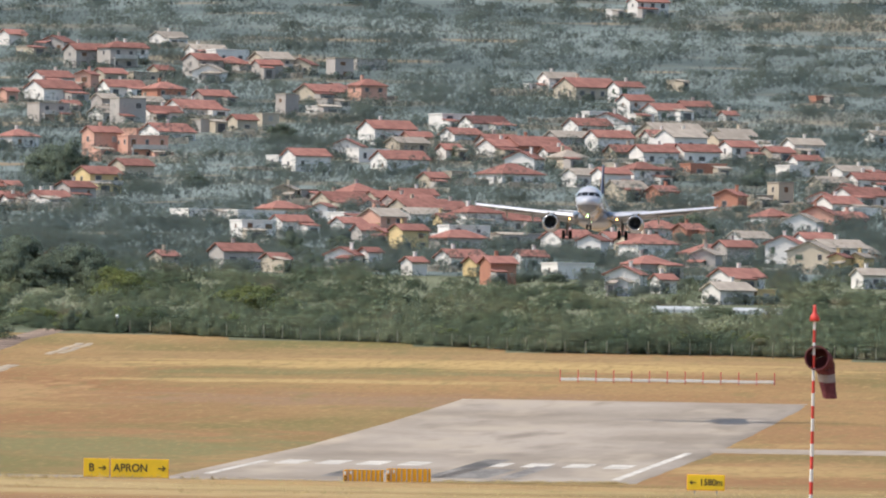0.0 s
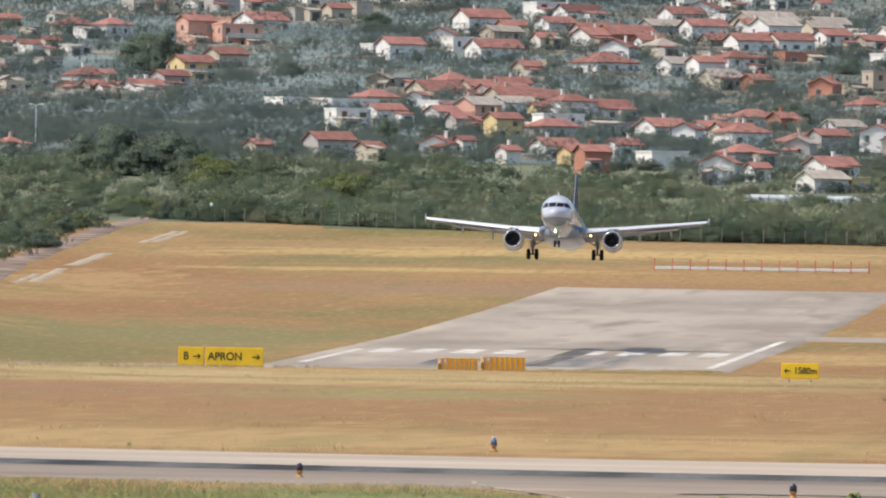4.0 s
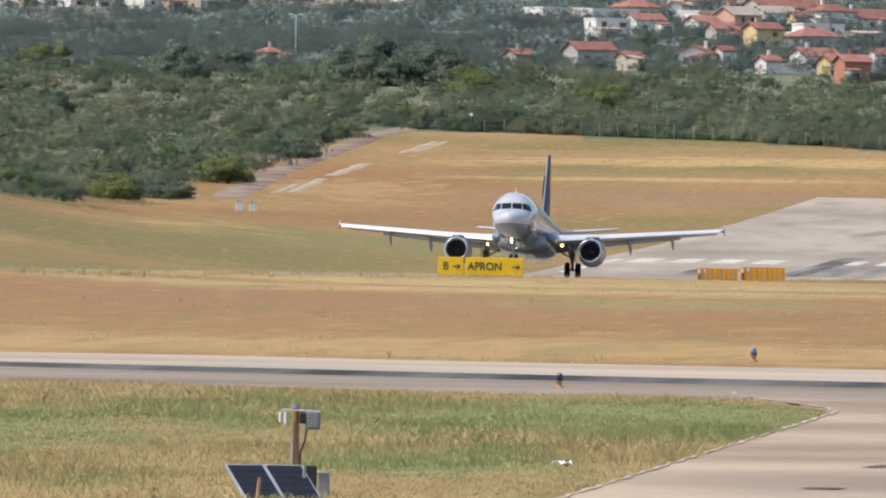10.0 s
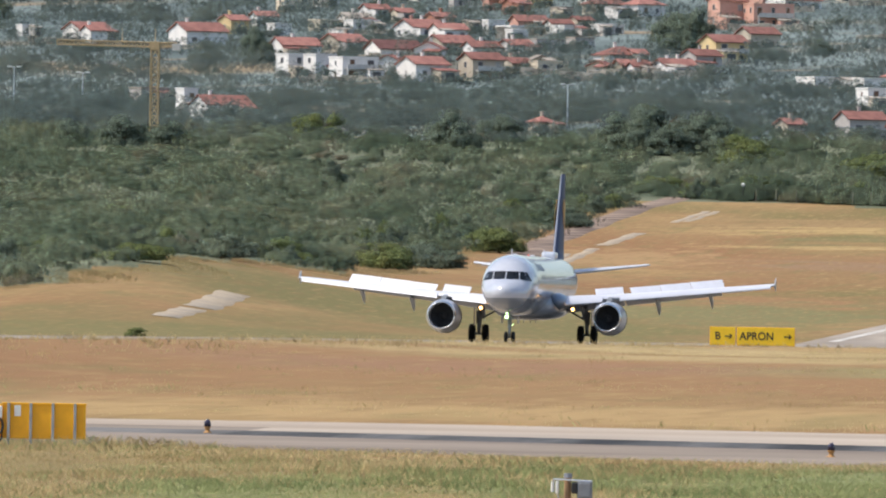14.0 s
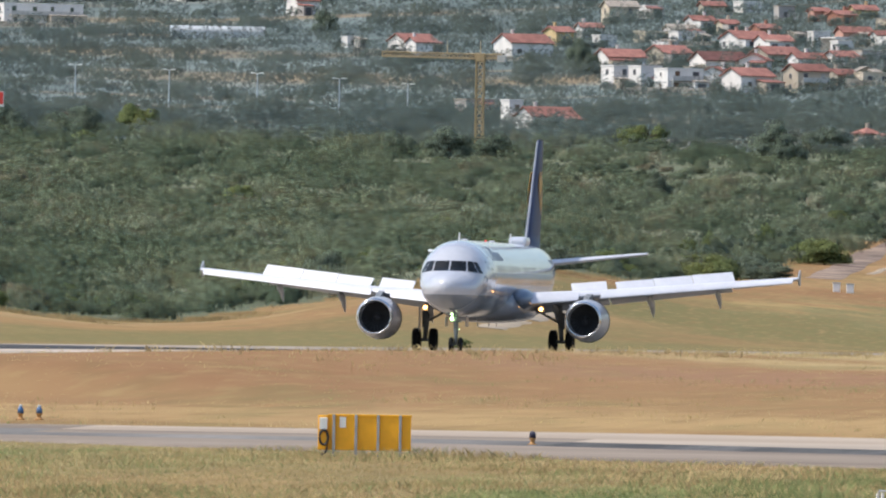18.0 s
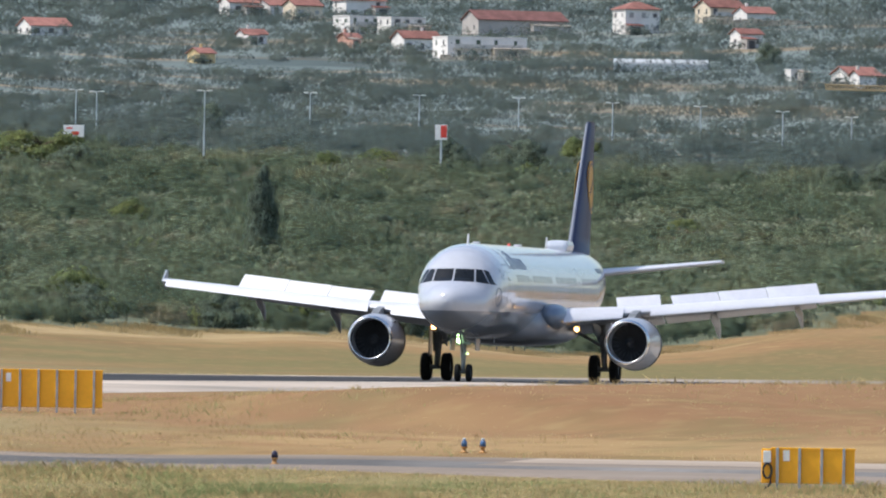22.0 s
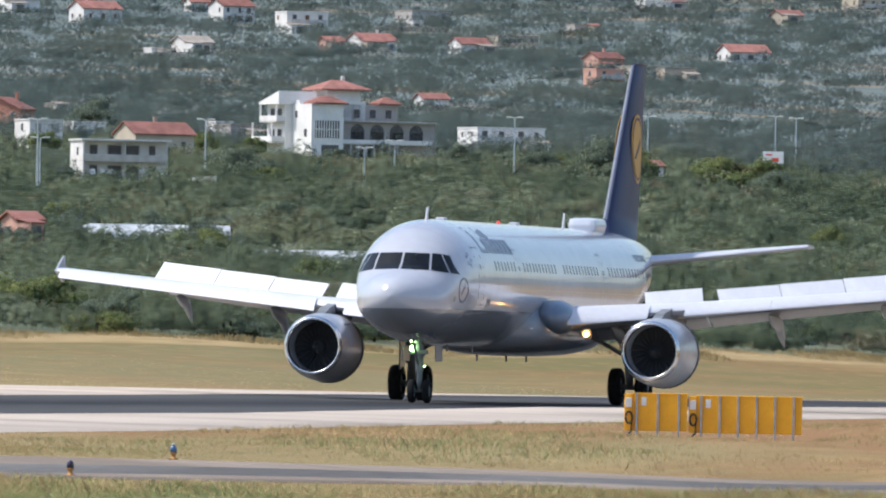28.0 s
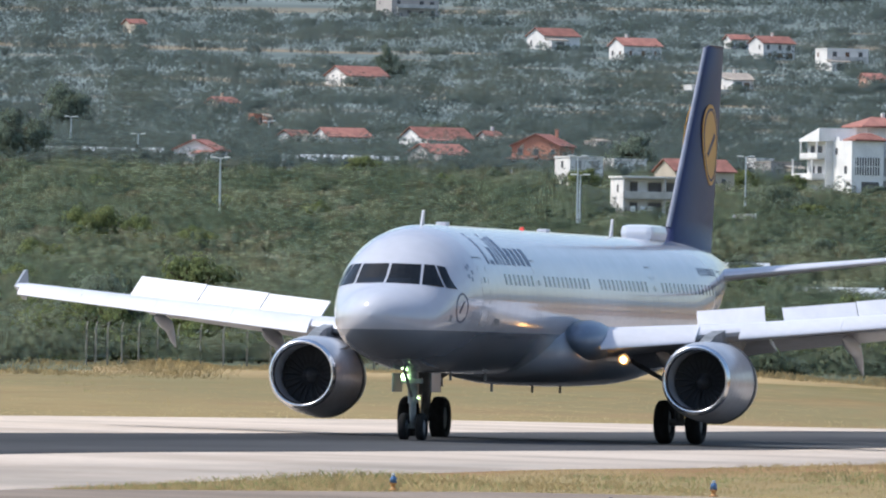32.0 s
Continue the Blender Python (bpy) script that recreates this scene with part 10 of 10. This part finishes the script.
def field_edge():
    """Tall dry grass and low shrubs where the airfield meets the scrub."""
    global rng
    rng = np.random.RandomState(77)
    n = 80000
    y = 620 + 1810 * rng.uniform(0, 1, n) ** 1.4
    x = wood_edge(y) + 8 - np.abs(rng.normal(0, 4.5, n)) + rng.uniform(-2, 3, n)
    thin = (rng.rand(n) < smooth(2100, 1850, y))
    x, y = x[thin], y[thin]
    n = len(x)
    h = rng.uniform(0.15, 0.5, n) * (0.75 + 0.35 * np.sin(y * 0.05)) * (0.7 + 0.3 * np.sin(x * 0.7 + y * 0.21))
    z = ground(x, y)
    a = rng.uniform(0, np.pi, n)
    wx, wy = np.cos(a) * 0.022, np.sin(a) * 0.022
    lx = rng.normal(0, 0.45, n) * h
    q = np.stack((np.stack((x - wx, y - wy, z - 0.1), -1), np.stack((x + wx, y + wy, z - 0.1), -1),
                  np.stack((x + lx + wx * 0.7, y + wy, z + 0.7 * h), -1), np.stack((x + lx, y, z + h), -1)), 1)
    up = np.repeat(np.stack((lx * 0.3, np.full(n, -0.3), np.ones(n)), -1)[:, None], 4, 1)
    leaf_object("tall_dry_grass", np.concatenate((q, up), -1), STRAW, "tall straw-coloured grass along the edge of the scrub", "grass")


field_edge()


def weed(x, y, w, h):
    z = float(ground(x, y)) + 0.03
    q = crowns(np.array([x, x + 0.1]), np.array([y, y + 0.05]), np.array([z, z]), np.array([w / 2, w / 3]), np.array([h, h * 0.7]), 40, 0.09, np.array([0.4, 0.6]))
    leaf_object("weed", q, GREEN_BLADE, "small green weed in a joint of the apron", "weed")


weed(-10.3, 279.5, 0.16, 0.15)
weed(-12.6, 276.0, 0.26, 0.06)


# ---- what moves ----
def flown(y, z, nose_up):
    """The aircraft's pose: its main wheels at y along the runway's middle, z up."""
    return pose(RUNWAY_X + 0.2, y, z, -nose_up, 0, 0)


def motions():
    walk(jet, [
        (0, flown(2001.1, 34.31, 3.6)), (0.5, flown(1968.9, 31.66, 3.7)), (1, flown(1929.3, 28.84, 3.9)), (1.5, flown(1895.1, 26.36, 4.0)),
        (2, flown(1860.0, 23.73, 4.1)), (2.5, flown(1824.5, 21.14, 4.3)), (3, flown(1786.4, 18.62, 4.4)), (3.5, flown(1745.5, 16.34, 4.5)),
        (5.5, flown(1596.9, 7.53, 5.1)), (6, flown(1555.1, 5.81, 5.2)), (6.5, flown(1517.4, 4.32, 5.2)), (7, flown(1476.0, 3.23, 5.2)),
        (7.5, flown(1438.6, 2.25, 5.2)), (8, flown(1397.7, 1.61, 5.2)), (8.5, flown(1361.1, 1.36, 5.2)), (9, flown(1324.6, 1.37, 5.2)),
        (9.5, flown(1293.3, 1.37, 4.8)), (10, flown(1260.0, 1.38, 3.9)), (10.5, flown(1229.3, 1.39, 3.0)), (11, flown(1198.7, 1.40, 2.1)),
        (11.5, flown(1169.7, 1.41, 1.2)), (12, flown(1138.4, 1.41, 0.3)), (12.5, flown(1109.0, 1.42, 0.0)), (13, flown(1077.5, 1.43, 0.0)),
        (13.5, flown(1049.5, 1.44, 0.0)), (14, flown(1017.2, 1.45, 0.0)), (14.5, flown(989.0, 1.45, 0.0)), (16.5, flown(878.9, 1.44, 0.0)),
        (17, flown(852.5, 1.44, 0.0)), (17.5, flown(828.7, 1.43, 0.0)), (18, flown(804.7, 1.43, 0.0)), (18.5, flown(783.4, 1.43, 0.0)),
        (19, flown(761.2, 1.43, 0.0)), (19.5, flown(741.4, 1.42, 0.0)), (20, flown(721.3, 1.42, 0.0)), (20.5, flown(702.6, 1.42, 0.0)),
        (21, flown(683.8, 1.42, 0.0)), (21.5, flown(666.8, 1.42, 0.0)), (22, flown(649.1, 1.41, 0.0)), (22.5, flown(633.9, 1.41, 0.0)),
        (23, flown(617.8, 1.41, 0.0)), (23.5, flown(604.1, 1.41, 0.0)), (24, flown(589.3, 1.41, 0.0)), (24.5, flown(575.8, 1.41, 0.0)),
        (26.5, flown(523.0, 1.40, 0.0)), (27, flown(510.7, 1.40, 0.0)), (27.5, flown(499.8, 1.40, 0.0)), (28, flown(488.3, 1.38, 0.0)),
        (28.5, flown(478.1, 1.36, 0.0)), (29, flown(467.6, 1.34, 0.0)), (29.5, flown(458.4, 1.32, 0.0)), (30, flown(448.6, 1.30, 0.0)),
        (30.5, flown(439.7, 1.28, 0.0)), (31, flown(430.2, 1.26, 0.0)), (31.5, flown(421.6, 1.24, 0.0)), (32, flown(412.9, 1.23, 0.0)),
    ])
    for flap, up in spoilers:
        rest = flap.matrix_basis.copy()
        walk(flap, [(t, rest @ pose(0, 0, 0, a * up, 0, 0)) for t, a in
                    ((0, 0), (9.6, 0), (10.3, 0.35), (11.0, 1), (32, 1))])

    # the limp cloth swings at its hoop
    for band, hub in cloth:
        hang = Vector((0.10, 0, hub))
        walk(band, [(t, Matrix.Translation(hang) @ pose(0, 0, 0, 0, a, 0) @ Matrix.Translation(-hang)) for t, a in
                    ((0, 0), (0.5, 4), (1, 10), (1.5, 12), (2, 10), (2.5, 8), (32, 8))])

    # the wings bend up while they carry the aircraft
    for wing, side in wings:
        root = Vector((side * 2.0, 0, 2.9))
        walk(wing, [(t, Matrix.Translation(root) @ pose(0, 0, 0, 0, -side * a, 0) @ Matrix.Translation(-root)) for t, a in
                    ((0, 2.4), (6.5, 2.3), (7.8, 1.6), (9.0, 0.9), (10.5, 0.2), (12, 0.0), (32, 0.0))])


motions()
